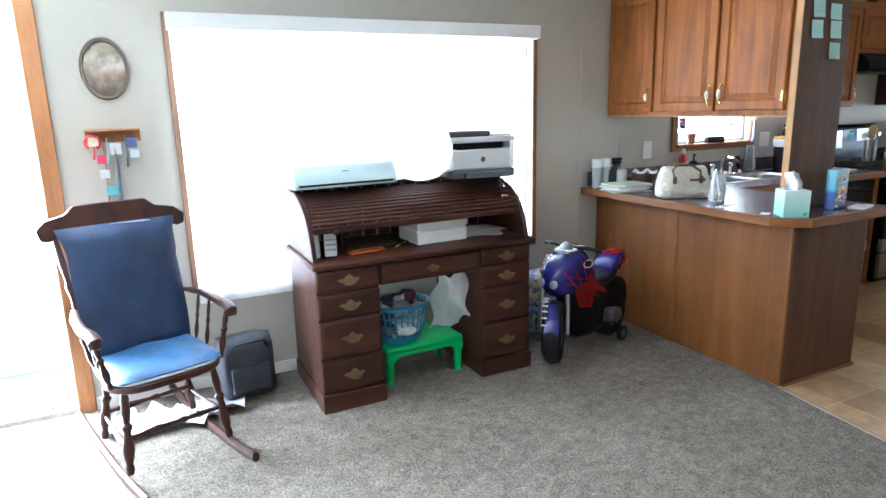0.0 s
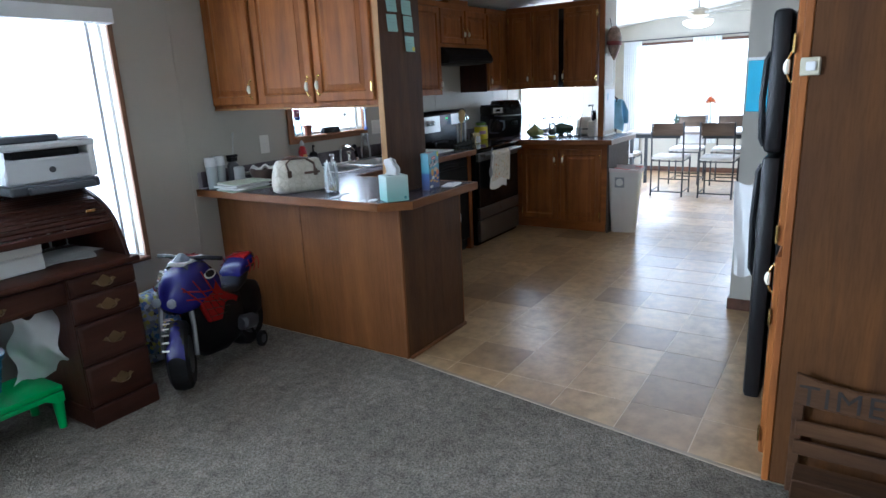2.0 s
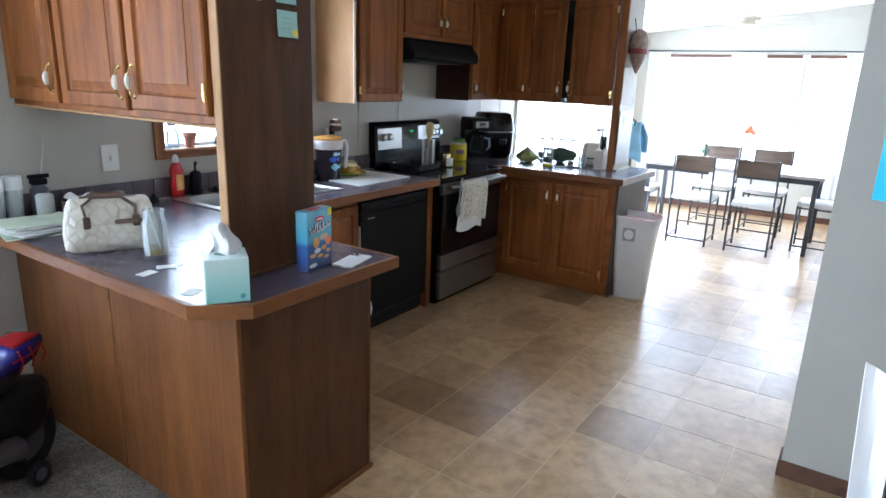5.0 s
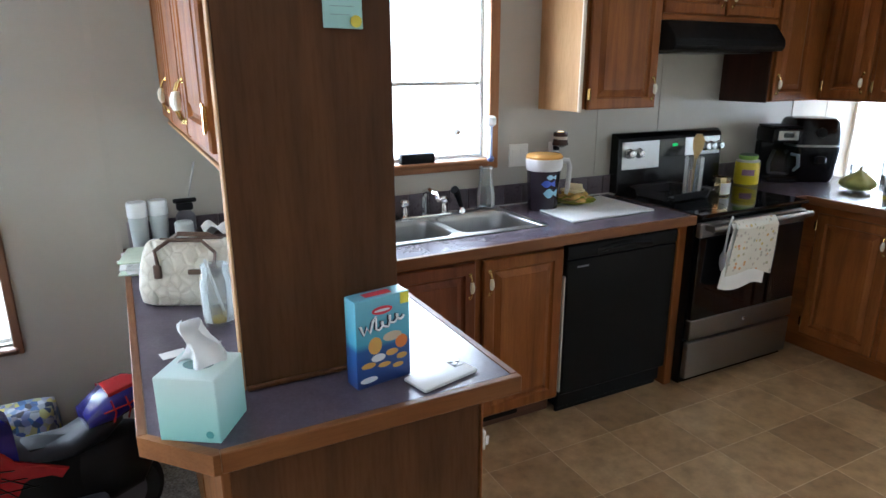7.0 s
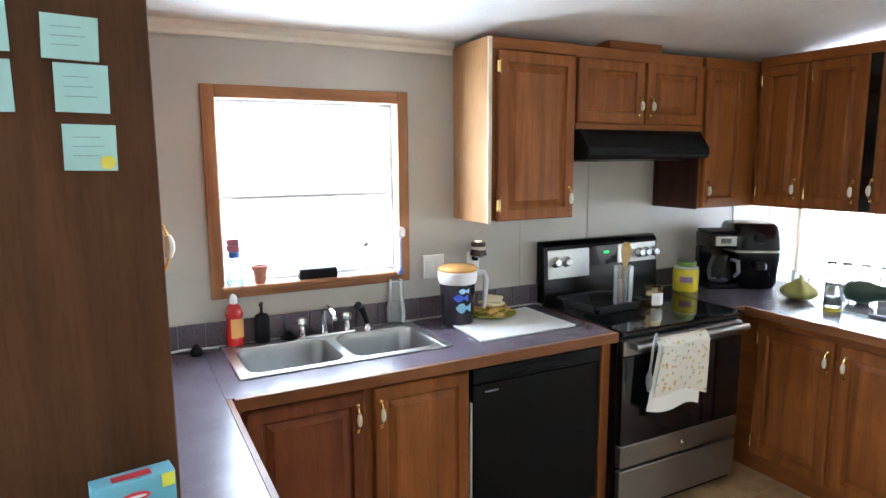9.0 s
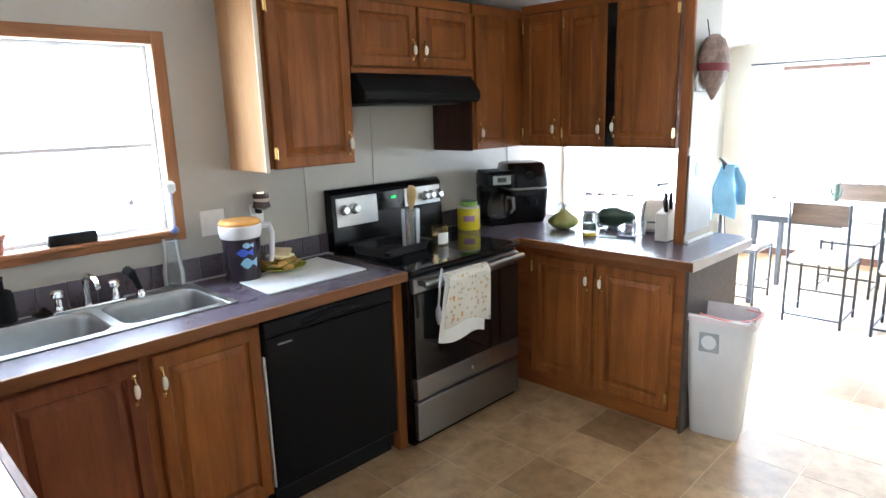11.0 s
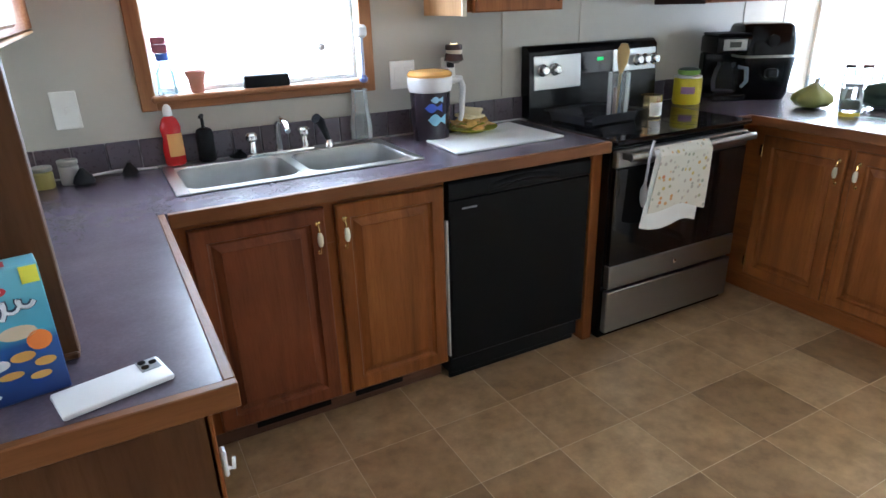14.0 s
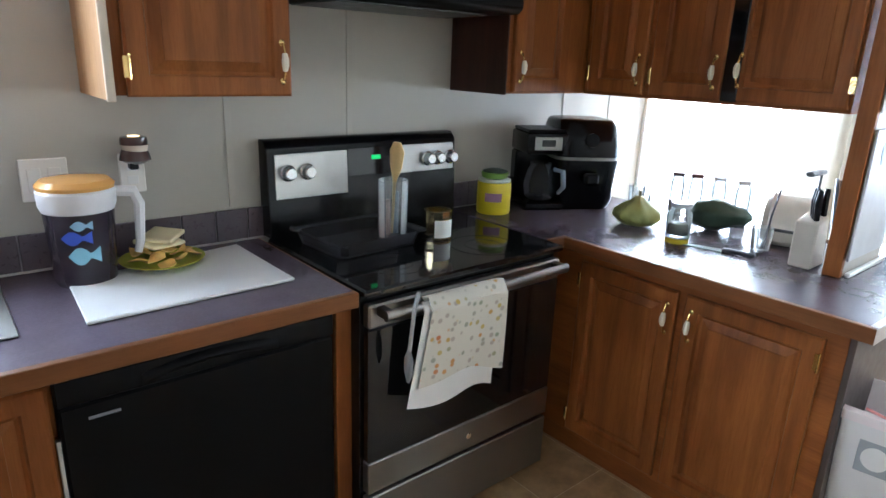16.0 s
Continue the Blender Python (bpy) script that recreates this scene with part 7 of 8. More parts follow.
part("long_handle", tube([(0.01, 0.0, 0.16), (0.03, 0.015, 0.24), (0.055, 0.03, 0.33)], [0.006, 0.006, 0.010], 8, flat=0.5), plain("grey_handle", (0.42, 0.42, 0.40), 0.35), jb, "long grey handle leaning out")
part("trigger_head", boxes((-0.03, 0.03, -0.02, 0.02, 0.151, 0.178, 0.005), (-0.04, 0.045, -0.009, 0.009, 0.1785, 0.195, 0.004)), BLACK_M, jb)
wj = thing("white_jar", 4.875, 4.115, CT + 0.0005, label="squat greyish white jar in front of the smoked one", category="jar")
part("body", lathe([(0.030, 0), (0.034, 0.006), (0.034, 0.115), (0.028, 0.122)], 20), plain("greyish_white", (0.50, 0.52, 0.50), 0.4), wj)
bw = thing("serving_bowl", 4.99, 4.02, CT + 0.0005, label="dark brown bowl holding crumpled white paper", category="bowl")
part("bowl", lathe([(0.045, 0), (0.05, 0.004), (0.085, 0.07), (0.088, 0.10), (0.085, 0.10), (0.08, 0.07), (0.045, 0.010), (0.001, 0.010)], 26, caps=False), plain("dark_brown_glaze", (0.07, 0.04, 0.03), 0.3, vary=0.2), bw)
part("paper", sheet(10, 8, lambda u, v: P(0.12 * (u - 0.5), 0.11 * (v - 0.5), 0.105 + 0.022 * math.sin(7 * u) * math.cos(6 * v)), 0.002), WHITE, bw, "crumpled white paper", smooth=60)
MISC = [("tin", (0.10, 0.09, 0.10)), ("tin", (0.08, 0.06, 0.06)), ("jar", (0.40, 0.33, 0.10)), ("tin", (0.35, 0.33, 0.3))]
for k, (n_, c_) in enumerate(MISC):
    t_ = thing("small_" + n_, 4.995 + 0.075 * k, 4.17 + 0.015 * (k % 2), CT + 0.0005, label=("small amber jar with pale lid" if n_ == "jar" else "small round dark tin") + " on the worktop", category=n_)
    part("body", lathe([(0.028, 0), (0.03, 0.004), (0.03, 0.05 + 0.01 * (k % 2)), (0.026, 0.055 + 0.01 * (k % 2))], 18), plain("tin_colour", c_, 0.35), t_)
    part("lid", lathe([(0.03, 0.0655), (0.031, 0.068), (0.031, 0.078), (0.028, 0.08)], 18, z=-0.009 + 0.01 * ((k % 2) - 0)), plain("lid_colour", (0.3, 0.28, 0.24), 0.35), t_)
# glass jar with yellow liquid
gj = thing("glass_jar", 4.882, 3.325, CT + 0.0005, label="clear glass jar with a straw and a little yellow liquid", category="drinking glass")
part("glass", lathe([(0.034, 0), (0.039, 0.008), (0.041, 0.03), (0.042, 0.12), (0.036, 0.138), (0.034, 0.150), (0.036, 0.170), (0.033, 0.170), (0.031, 0.150), (0.033, 0.138), (0.039, 0.118), (0.038, 0.03), (0.036, 0.011), (0.001, 0.008)], 24, caps=False), CLEAR, gj)
part("liquid", lathe([(0.034, 0.012), (0.037, 0.02), (0.037, 0.034)], 20), clear_mat("yellow_liquid", (0.75, 0.55, 0.04)), gj)
part("straw", tube([(0.018, 0.0, 0.016), (-0.022, 0.006, 0.185)], 0.004, 8), plain("white_straw", (0.7, 0.7, 0.68), 0.4), gj, "white plastic straw")
lt = thing("cabinet_latch", 5.413, 2.80, 0.665, label="small white plastic child latch on the peninsula corner", category="latch")
part("plate", box(0.0, 0.008, -0.012, 0.012, 0.0, 0.055, 0.003), PLASTIC_W, lt)
part("hook", tube([(0.006, 0, 0.012), (0.018, 0, 0.008), (0.02, 0, 0.03)], 0.004, 6), PLASTIC_W, lt)
# plates and outlets on the wall
def wall_plate(name, x, z, w, h, y, lab, face="-y"):
    t_ = thing(name, x, y, z, label=lab, category="switch plate")
    part("plate", box(-w / 2, w / 2, -0.007, 0.0, -h / 2, h / 2, 0.003), IVORY, t_)
    return t_
wp = wall_plate("light_switch", 5.250, 1.142, 0.080, 0.125, NY - 0.0015, "ivory light switch plate on the wall over the worktop")
part("toggle", box(-0.005, 0.005, -0.018, -0.0072, -0.012, 0.012, 0.002), IVORY, wp)
wp = wall_plate("switch_plate", 6.495, 1.165, 0.115, 0.115, NY - 0.0015, "ivory double switch plate right of the kitchen window".replace("right of", "beside"))
for dx in (-0.024, 0.024):
    part("rocker", box(dx - 0.016, dx + 0.016, -0.010, -0.0072, -0.032, 0.032, 0.002), IVORY, wp)
wp = wall_plate("wall_outlet", 6.715, 1.165, 0.07, 0.115, NY - 0.0015, "ivory wall outlet holding a plug-in warmer")
for dz in (-0.02, 0.02):
    part("socket", box(-0.015, 0.015, -0.0085, -0.0072, dz - 0.012, dz + 0.012, 0.003), WHITE, wp)
wn_ = thing("plug_in_warmer", 6.715, NY - 0.012, 1.20, label="brown and cream plug-in wax warmer on the wall outlet", category="wax warmer")
part("bowl", lathe([(0.02, 0), (0.042, 0.012), (0.038, 0.03), (0.032, 0.045), (0.037, 0.06), (0.035, 0.075), (0.03, 0.077)], 22, 0, -0.046), plain("dark_brown_glaze", (0.06, 0.03, 0.025), 0.12), wn_)
part("cream_band", lathe([(0.0335, 0.036), (0.0345, 0.045), (0.037, 0.055)], 22, 0.001, -0.047, caps=False), plain("cream_glaze", (0.6, 0.52, 0.42), 0.15), wn_)
part("stem", box(-0.012, 0.012, -0.03, 0.0, -0.02, 0.02, 0.003), BLACK_M, wn_)
part("lit_top", lathe([(0.015, 0.0775), (0.016, 0.079)], 14, 0, -0.046), glowing("warm_bulb", (1.0, 0.7, 0.35), 4.0), wn_, "warm lit top")
# pitcher
pt = thing("drink_pitcher", 6.54, 4.115, CT + 0.0005, 0, label="plastic drinks pitcher with amber lid and fish prints, dark drink inside", category="pitcher")
part("body", lathe([(0.070, 0), (0.074, 0.008), (0.080, 0.12), (0.083, 0.185)], 28), plain("dark_iced_tea", (0.025, 0.018, 0.025), 0.12), pt, "jug body full of dark drink")
part("collar", lathe([(0.084, 0.186), (0.09, 0.20), (0.092, 0.235), (0.088, 0.24)], 28), plain("frosted_plastic", (0.62, 0.60, 0.58), 0.35), pt, "frosted clear collar")
part("lid", lathe([(0.090, 0.241), (0.092, 0.25), (0.080, 0.262), (0.03, 0.268)], 28), plain("amber_lid", (0.62, 0.33, 0.09), 0.15), pt, "amber lid")
part("handle", tube([(0.085, -0.01, 0.225), (0.13, -0.02, 0.222), (0.142, -0.022, 0.19), (0.136, -0.02, 0.09), (0.128, -0.02, 0.06)], [0.014, 0.015, 0.014, 0.012, 0.010], 8), plain("white_grip", (0.65, 0.64, 0.64), 0.35), pt)
def fish(z, th, L, h, col):
    def f(u, v):
        a = radians(th) + (u - 0.5) * L / 0.08
        prof = math.sin(math.pi * min(1, u * 1.35)) if u < 0.74 else 0.35 + (u - 0.74) * 2.2
        zz = z + h * (v - 0.5) * max(0.05, prof)
        r = 0.0765 + 0.004 * (zz / 0.12) + 0.0016
        return P(r * math.cos(a), r * math.sin(a), zz)
    part("fish_print", sheet(12, 3, f), plain("fish_ink", col, 0.4), pt)
fish(0.085, 262, 0.075, 0.045, (0.25, 0.5, 0.62))
fish(0.130, 252, 0.07, 0.035, (0.05, 0.10, 0.55))
fish(0.160, 262, 0.05, 0.025, (0.30, 0.48, 0.62))
pt.scale = (1.0, 1.0, 1.05)
# cord and small dark things in the worktop's corner
solo("power_cord", tube([(5.19, 4.20, 0.005), (5.27, 4.235, 0.006), (5.36, 4.24, 0.012), (5.44, 4.242, 0.006), (5.49, 4.235, 0.005)], 0.0045, 6), PLASTIC_W, 0, 0, CT + 0.0005, label="white power cord lying along the tiled backsplash", category="cable")
for k, (cx, cy, hh, ww) in enumerate(((5.258, 4.15, 0.055, 0.030), (5.40, 4.19, 0.045, 0.024))):
    solo("dark_knick_knack", lathe([(ww, 0), (ww * 1.15, 0.008), (ww * 0.9, hh * 0.5), (ww * 0.45, hh * 0.8), (0.006, hh)], 14), BLACK_M, cx, cy, CT + 0.0008, label="small black squat stand on the worktop corner" if k == 0 else "smaller black squat stand beside the cord", category="stand")
# chopping board and plate
bd = solo("chopping_board", prism([(6.475, 3.79), (6.99, 3.805), (6.985, 4.20), (6.49, 4.10)], 0, 0.009, "z", 0.003), plain("white_board", (0.74, 0.75, 0.74), 0.45, vary=0.04), 0, 0, CT + 0.001, label="large white plastic chopping board on the worktop", category="chopping board")
pl = thing("green_plate", 6.735, 4.12, CT + 0.0105, label="yellow-green plate heaped with golden chips and bread", category="plate")
part("plate", lathe([(0.06, 0), (0.065, 0.004), (0.112, 0.016), (0.115, 0.020), (0.11, 0.020), (0.06, 0.008)], 32), plain("lime_glaze", (0.42, 0.45, 0.05), 0.2), pl)
CHIP, CRUST = plain("golden_chips", (0.66, 0.42, 0.10), 0.55, vary=0.3, scale=30), plain("pale_bread", (0.74, 0.64, 0.38), 0.7, bumpy=0.4)
for k in range(16):
    a, r = 2.4 * k, 0.085 * math.sqrt((k + 0.5) / 16)
    b = sheet(5, 5, lambda u, v: P(0.05 * (u - 0.5) * (1 - 0.6 * v), 0.045 * (v - 0.5), 0.010 * math.sin(3 * u + k) * math.sin(2.6 * v)), 0.003)
    b.transform(Matrix.Translation((r * math.cos(a), r * math.sin(a), 0.020 + 0.0022 * (16 - k))) @ Euler((rp.uniform(-.3, .3), rp.uniform(-.3, .3), a)).to_matrix().to_4x4())
    part("chip", b, CHIP, pl, "curled golden chip", smooth=70)
for k in range(2):
    b = box(-0.055, 0.055, -0.045, 0.045, 0, 0.014, 0.006, seg=2)
    b.transform(Matrix.Translation((0.012 * k - 0.005, 0.008 * k, 0.058 + 0.016 * k)) @ Euler((0.08, 0.05 - 0.1 * k, 0.4 + 0.5 * k)).to_matrix().to_4x4())
    part("bread", b, CRUST, pl, "pale slice of bread", smooth=60)
# items on the window sill
solo("sill_speaker", box(-0.085, 0.085, -0.022, 0.022, 0, 0.05, 0.008, seg=2), BLACK_M, 5.925, NY - 0.008, 1.1605, -3, label="small black box speaker on the window sill", category="speaker")
po = thing("clay_pot", 5.675, NY - 0.012, 1.1605, label="small terracotta pot on the window sill", category="flower pot")
part("pot", lathe([(0.02, 0), (0.031, 0.06), (0.036, 0.062), (0.037, 0.08), (0.033, 0.081), (0.028, 0.065)], 18), plain("terracotta", (0.38, 0.15, 0.09), 0.8), po)
sb_ = thing("spray_cleaner", 5.575, NY - 0.015, 1.1605, label="clear spray bottle with red and blue label on the sill", category="spray bottle")
part("bottle", lathe([(0.03, 0), (0.033, 0.01), (0.032, 0.08), (0.018, 0.105), (0.014, 0.12)], 18), clear_mat("pale_bottle", (0.7, 0.85, 0.9)), sb_)
part("blue_collar", lathe([(0.022, 0.121), (0.024, 0.145)], 14), plain("blue_cap", (0.05, 0.1, 0.4), 0.4), sb_)
part("trigger", boxes((-0.03, 0.022, -0.012, 0.012, 0.146, 0.175, 0.004), (-0.03, 0.02, -0.014, 0.014, 0.176, 0.20, 0.004)), plain("red_trigger", (0.4, 0.12, 0.16), 0.4), sb_)
ds_ = thing("dish_soap", 5.555, 4.225, CT + 0.0085, label="red dish soap bottle with white cap beside the sink", category="soap bottle")
RS = plain("red_soap", (0.42, 0.012, 0.012), 0.15)
part("bottle", lathe([(0.03, 0), (0.036, 0.008), (0.037, 0.06), (0.031, 0.10), (0.036, 0.135), (0.025, 0.165), (0.013, 0.175)], 22, sy=0.7), RS, ds_)
part("cap", lathe([(0.014, 0.1755), (0.016, 0.18), (0.014, 0.205), (0.006, 0.215)], 14), WHITE, ds_)
part("label_patch", sheet(6, 4, lambda u, v: P(0.0375 * math.sin((u - 0.5) * 1.6 + 0.3), -0.0275 * math.cos((u - 0.5) * 1.6 + 0.3), 0.035 + 0.08 * v), 0.0006), plain("orange_label", (0.7, 0.35, 0.1), 0.4), ds_, "orange oval label")
so = thing("soap_dispenser", 5.665, 4.225, CT + 0.0085, label="matt black pump soap dispenser behind the sink", category="soap dispenser")
part("bottle", lathe([(0.028, 0), (0.031, 0.005), (0.031, 0.10), (0.026, 0.115), (0.012, 0.122)], 20), BLACK_M, so)
part("pump", tube([(0, 0, 0.122), (0, 0, 0.16), (0, -0.005, 0.165), (-0.012, -0.03, 0.163)], [0.006, 0.006, 0.008, 0.005], 8), BLACK_M, so)
gv = thing("glass_carafe", 6.275, 4.225, CT + 0.0085, label="tall clear glass carafe behind the sink", category="carafe")
part("glass", lathe([(0.04, 0), (0.045, 0.01), (0.045, 0.07), (0.035, 0.13), (0.032, 0.20), (0.036, 0.205), (0.033, 0.205), (0.029, 0.20), (0.032, 0.13), (0.042, 0.07), (0.042, 0.012), (0.001, 0.01)], 22, caps=False), CLEAR, gv)
dbr = thing("bottle_brush", 6.30, NY - 0.055, 1.162, label="hanging white and blue bottle brush at the window corner", category="brush")
part("shaft", tube([(0, 0, 0.16), (0, 0, 0.02)], 0.008, 8), plain("clear_blue_shaft", (0.45, 0.5, 0.65), 0.2), dbr)
part("head", lathe([(0.008, 0), (0.016, 0.006), (0.018, 0.018), (0.01, 0.03)], 14, z=-0.01), plain("blue_brush_head", (0.15, 0.18, 0.4), 0.3), dbr)
part("top_tuft", lathe([(0.012, 0), (0.024, 0.01), (0.024, 0.04), (0.014, 0.05)], 14, z=0.16), WHITE, dbr)
solo("suction_hook", lathe([(0.018, 0), (0.016, 0.006), (0.006, 0.014), (0.009, 0.02)], 14), plain("grey_hook", (0.3, 0.28, 0.26), 0.4), 6.175, NY + 0.06, 1.29, label="small round grey suction hook on the window glass", category="suction hook").rotation_euler = Euler((radians(90), 0, 0))
# on the stove
tr = thing("glass_baking_dish", 7.33, 4.02, 0.9195, 4, label="dark clear baking dish on the stove top", category="baking dish")
def rr(w, d, z, r=0.03):
    return [((sx * (w / 2 - r)) + r * math.cos(radians(a)), (sy * (d / 2 - r)) + r * math.sin(radians(a)), z) for sx, sy, a0 in ((1, 1, 0), (-1, 1, 90), (-1, -1, 180), (1, -1, 270)) for a in (a0, a0 + 30, a0 + 60, a0 + 90)]
part("dish", loft([rr(0.31, 0.25, 0), rr(0.33, 0.27, 0.04), rr(0.37, 0.30, 0.045), rr(0.37, 0.30, 0.050), rr(0.325, 0.265, 0.046), rr(0.305, 0.245, 0.006)], True, True), clear_mat("smoky_glassware", (0.16, 0.16, 0.17)), tr)
part("foil", sheet(6, 5, lambda u, v: P(-0.10 + 0.10 * u, -0.10 + 0.05 * v, 0.014 + 0.006 * math.sin(9 * u) * math.cos(8 * v)), 0.001), plain("foil", (0.6, 0.6, 0.6), 0.3, metal=1.0), tr)
ut = thing("utensil_vase", 7.455, 4.00, 0.9195, label="clear glass cylinder holding a wooden spoon on the stove", category="utensil holder")
part("cylinder", lathe([(0.044, 0), (0.048, 0.004), (0.050, 0.205), (0.047, 0.205), (0.045, 0.01), (0.001, 0.008)], 24, caps=False), CLEAR, ut)
part("wooden_spoon", tube([(0, 0.005, 0.02), (0.005, 0.0, 0.2), (0.008, -0.004, 0.25), (0.010, -0.006, 0.30), (0.010, -0.006, 0.33)], [0.007, 0.009, 0.032, 0.039, 0.020], 10, flat=0.35), plain("wood_spoon", (0.66, 0.48, 0.20), 0.5), ut, "broad wooden spoon")
part("blue_utensil", tube([(0.02, 0.01, 0.015), (0.022, 0.012, 0.16)], 0.009, 8), plain("blue_grey_plastic", (0.2, 0.27, 0.36), 0.4), ut)
part("pale_utensil", tube([(-0.018, 0.0, 0.015), (-0.02, 0.0, 0.14)], 0.008, 8), plain("rose_plastic", (0.5, 0.36, 0.32), 0.4), ut)
cd = thing("candle_tin", 7.595, 3.93, 0.9195, label="shiny gold and white candle jar on the stove", category="candle")
part("jar", lathe([(0.046, 0), (0.049, 0.004), (0.049, 0.10), (0.046, 0.10), (0.046, 0.06), (0.001, 0.06)], 10, caps=False), plain("gold_mirror", (0.85, 0.72, 0.42), 0.12, metal=1.0), cd)
part("label", sheet(8, 3, lambda u, v: P(0.0505 * math.sin(1.5 * (u - 0.5) - 0.1), -0.0505 * math.cos(1.5 * (u - 0.5) - 0.1), 0.010 + 0.060 * v), 0.0006), WHITE, cd)
yc = thing("yellow_canister", 8.05, 4.12, CT + 0.0008, label="yellow plastic canister with a green tub on its lid", category="canister")
part("tub", lathe([(0.066, 0), (0.070, 0.008), (0.070, 0.124), (0.066, 0.13)], 28), plain("yellow_plastic", (0.72, 0.60, 0.01), 0.35), yc)
part("lid", lathe([(0.065, 0.1305), (0.068, 0.133), (0.068, 0.139), (0.06, 0.142)], 28), WHITE, yc)
part("green_tub", lathe([(0.040, 0.1425), (0.052, 0.148), (0.056, 0.166), (0.053, 0.169)], 22), plain("lime_plastic", (0.25, 0.42, 0.08), 0.4), yc)
part("tub_lid", lathe([(0.050, 0.1695), (0.052, 0.173), (0.03, 0.180)], 22), plain("dark_lid", (0.04, 0.06, 0.05), 0.4), yc)
part("label", sheet(8, 3, lambda u, v: P(0.0708 * math.sin(1.0 * (u - 0.5) - 0.8), -0.0708 * math.cos(1.0 * (u - 0.5) - 0.8), 0.055 + 0.035 * v), 0.0006), plain("purple_label", (0.35, 0.2, 0.35), 0.4), yc)
# coffee maker
cf = thing("coffee_maker", 8.315, 4.13, CT + 0.0008, -28, label="black drip coffee maker with glass pot and silver panel", category="coffee maker")
part("base", box(-0.09, 0.09, -0.12, 0.10, 0, 0.035, 0.008), BLACK, cf)
part("column", box(-0.09, 0.09, 0.03, 0.10, 0.036, 0.235, 0.008), BLACK, cf)
part("head", box(-0.092, 0.092, -0.115, 0.102, 0.236, 0.325, 0.012, seg=2), BLACK, cf)
part("lid", box(-0.085, 0.085, -0.105, 0.095, 0.326, 0.338, 0.005), BLACK_M, cf)
part("silver_panel", box(-0.06, 0.06, -0.1185, -0.1155, 0.255, 0.31, 0.002), STEEL, cf)
part("display", box(-0.03, 0.03, -0.120, -0.1187, 0.27, 0.298, 0.0005), SCREEN, cf)
part("glass_pot", lathe([(0.05, 0), (0.062, 0.01), (0.07, 0.06), (0.058, 0.12), (0.045, 0.145), (0.05, 0.155)], 24, 0, -0.045, 0.037), clear_mat("smoked_pot", (0.25, 0.25, 0.27)), cf)
part("pot_handle", tube([(0.05, -0.08, 0.17), (0.075, -0.115, 0.165), (0.08, -0.12, 0.10), (0.065, -0.10, 0.07)], [0.010, 0.012, 0.011, 0.008], 8), plain("grey_blue_handle", (0.25, 0.32, 0.40), 0.3), cf)
# air fryer
af = thing("air_fryer", 8.50, 4.06, CT + 0.0008, -32, label="large rounded black air fryer with silver band", category="air fryer")
part("body", loft([rr(0.24, 0.26, 0, 0.05), rr(0.27, 0.29, 0.03, 0.06), rr(0.288, 0.318, 0.21, 0.06), rr(0.285, 0.31, 0.29, 0.06), rr(0.25, 0.27, 0.365, 0.05), rr(0.235, 0.25, 0.376, 0.05), rr(0.21, 0.22, 0.380, 0.04)], True, True), BLACK, af, smooth=60)
part("silver_band", loft([rr(0.289, 0.319, 0.215, 0.062), rr(0.289, 0.319, 0.228, 0.062)], True, True), STEEL, af)
part("basket_handle", box(-0.03, 0.03, -0.21, -0.162, 0.12, 0.165, 0.01), BLACK_M, af)
part("dial", lathe([(0.03, 0), (0.028, 0.01), (0.012, 0.012)], 20), BLACK_M, af).matrix_basis = pose(0, -0.158, 0.30, 80)
# gourds, jar, glasses, slicer
gd = thing("yellow_green_squash", 8.40, 3.66, CT + 0.0008, 20, label="ribbed yellow-green squash on the worktop", category="squash")
def squash(r, h, ribs, neck):
    b = lathe([(0.01, 0), (r * 0.7, h * 0.06), (r, h * 0.3), (r * 0.95, h * 0.5), (r * 0.62, h * 0.72), (r * neck, h * 0.86), (r * 0.16, h)], 40)
    for vtx in b.verts:
        a = math.atan2(vtx.co.y, vtx.co.x)
        k = 1 + 0.07 * math.cos(ribs * a)
        vtx.co.x *= k
        vtx.co.y *= k
    return b
part("fruit", squash(0.092, 0.115, 7, 0.32), plain("squash_skin", (0.36, 0.38, 0.12), 0.5, vary=0.25), gd, smooth=60)
part("stalk", tube([(0, 0, 0.10), (0.005, 0, 0.12), (0.015, 0.003, 0.132)], [0.008, 0.006, 0.007], 6), plain("stalk", (0.25, 0.22, 0.1), 0.7), gd)
for y, h, cap in ((3.70, 0.175, (0.10, 0.05, 0.04)), (3.615, 0.18, (0.22, 0.10, 0.08)), (3.515, 0.185, (0.6, 0.6, 0.58)), (3.415, 0.185, (0.6, 0.6, 0.58))):
    jr = thing("storage_jar", 8.745, y, CT + 0.001, label="clear plastic jar with a %s lid on the worktop" % ("white" if cap[0] > 0.5 else "brown"), category="jar", group="jars at the back of the worktop")
    part("jar_body", lathe([(0.026, 0), (0.030, 0.006), (0.030, h - 0.04), (0.022, h - 0.02), (0.022, h - 0.014)], 18), CLEAR, jr, "clear plastic body")
    part("lid", lathe([(0.025, 0), (0.026, 0.002), (0.026, 0.014), (0.022, 0.016)], 18, z=h - 0.015), plain("jar_lid", cap, 0.45), jr)
    part("content", lathe([(0.027, 0), (0.027, 0.05)], 14, z=0.004), plain("dry_goods", (0.5, 0.42, 0.32), 0.8, vary=0.3, scale=60), jr)
gd2 = thing("dark_green_squash", 8.60, 3.42, CT + 0.0008, -62, label="dark green squash lying on the worktop", category="squash")
b = squash(0.062, 0.22, 7, 0.6)
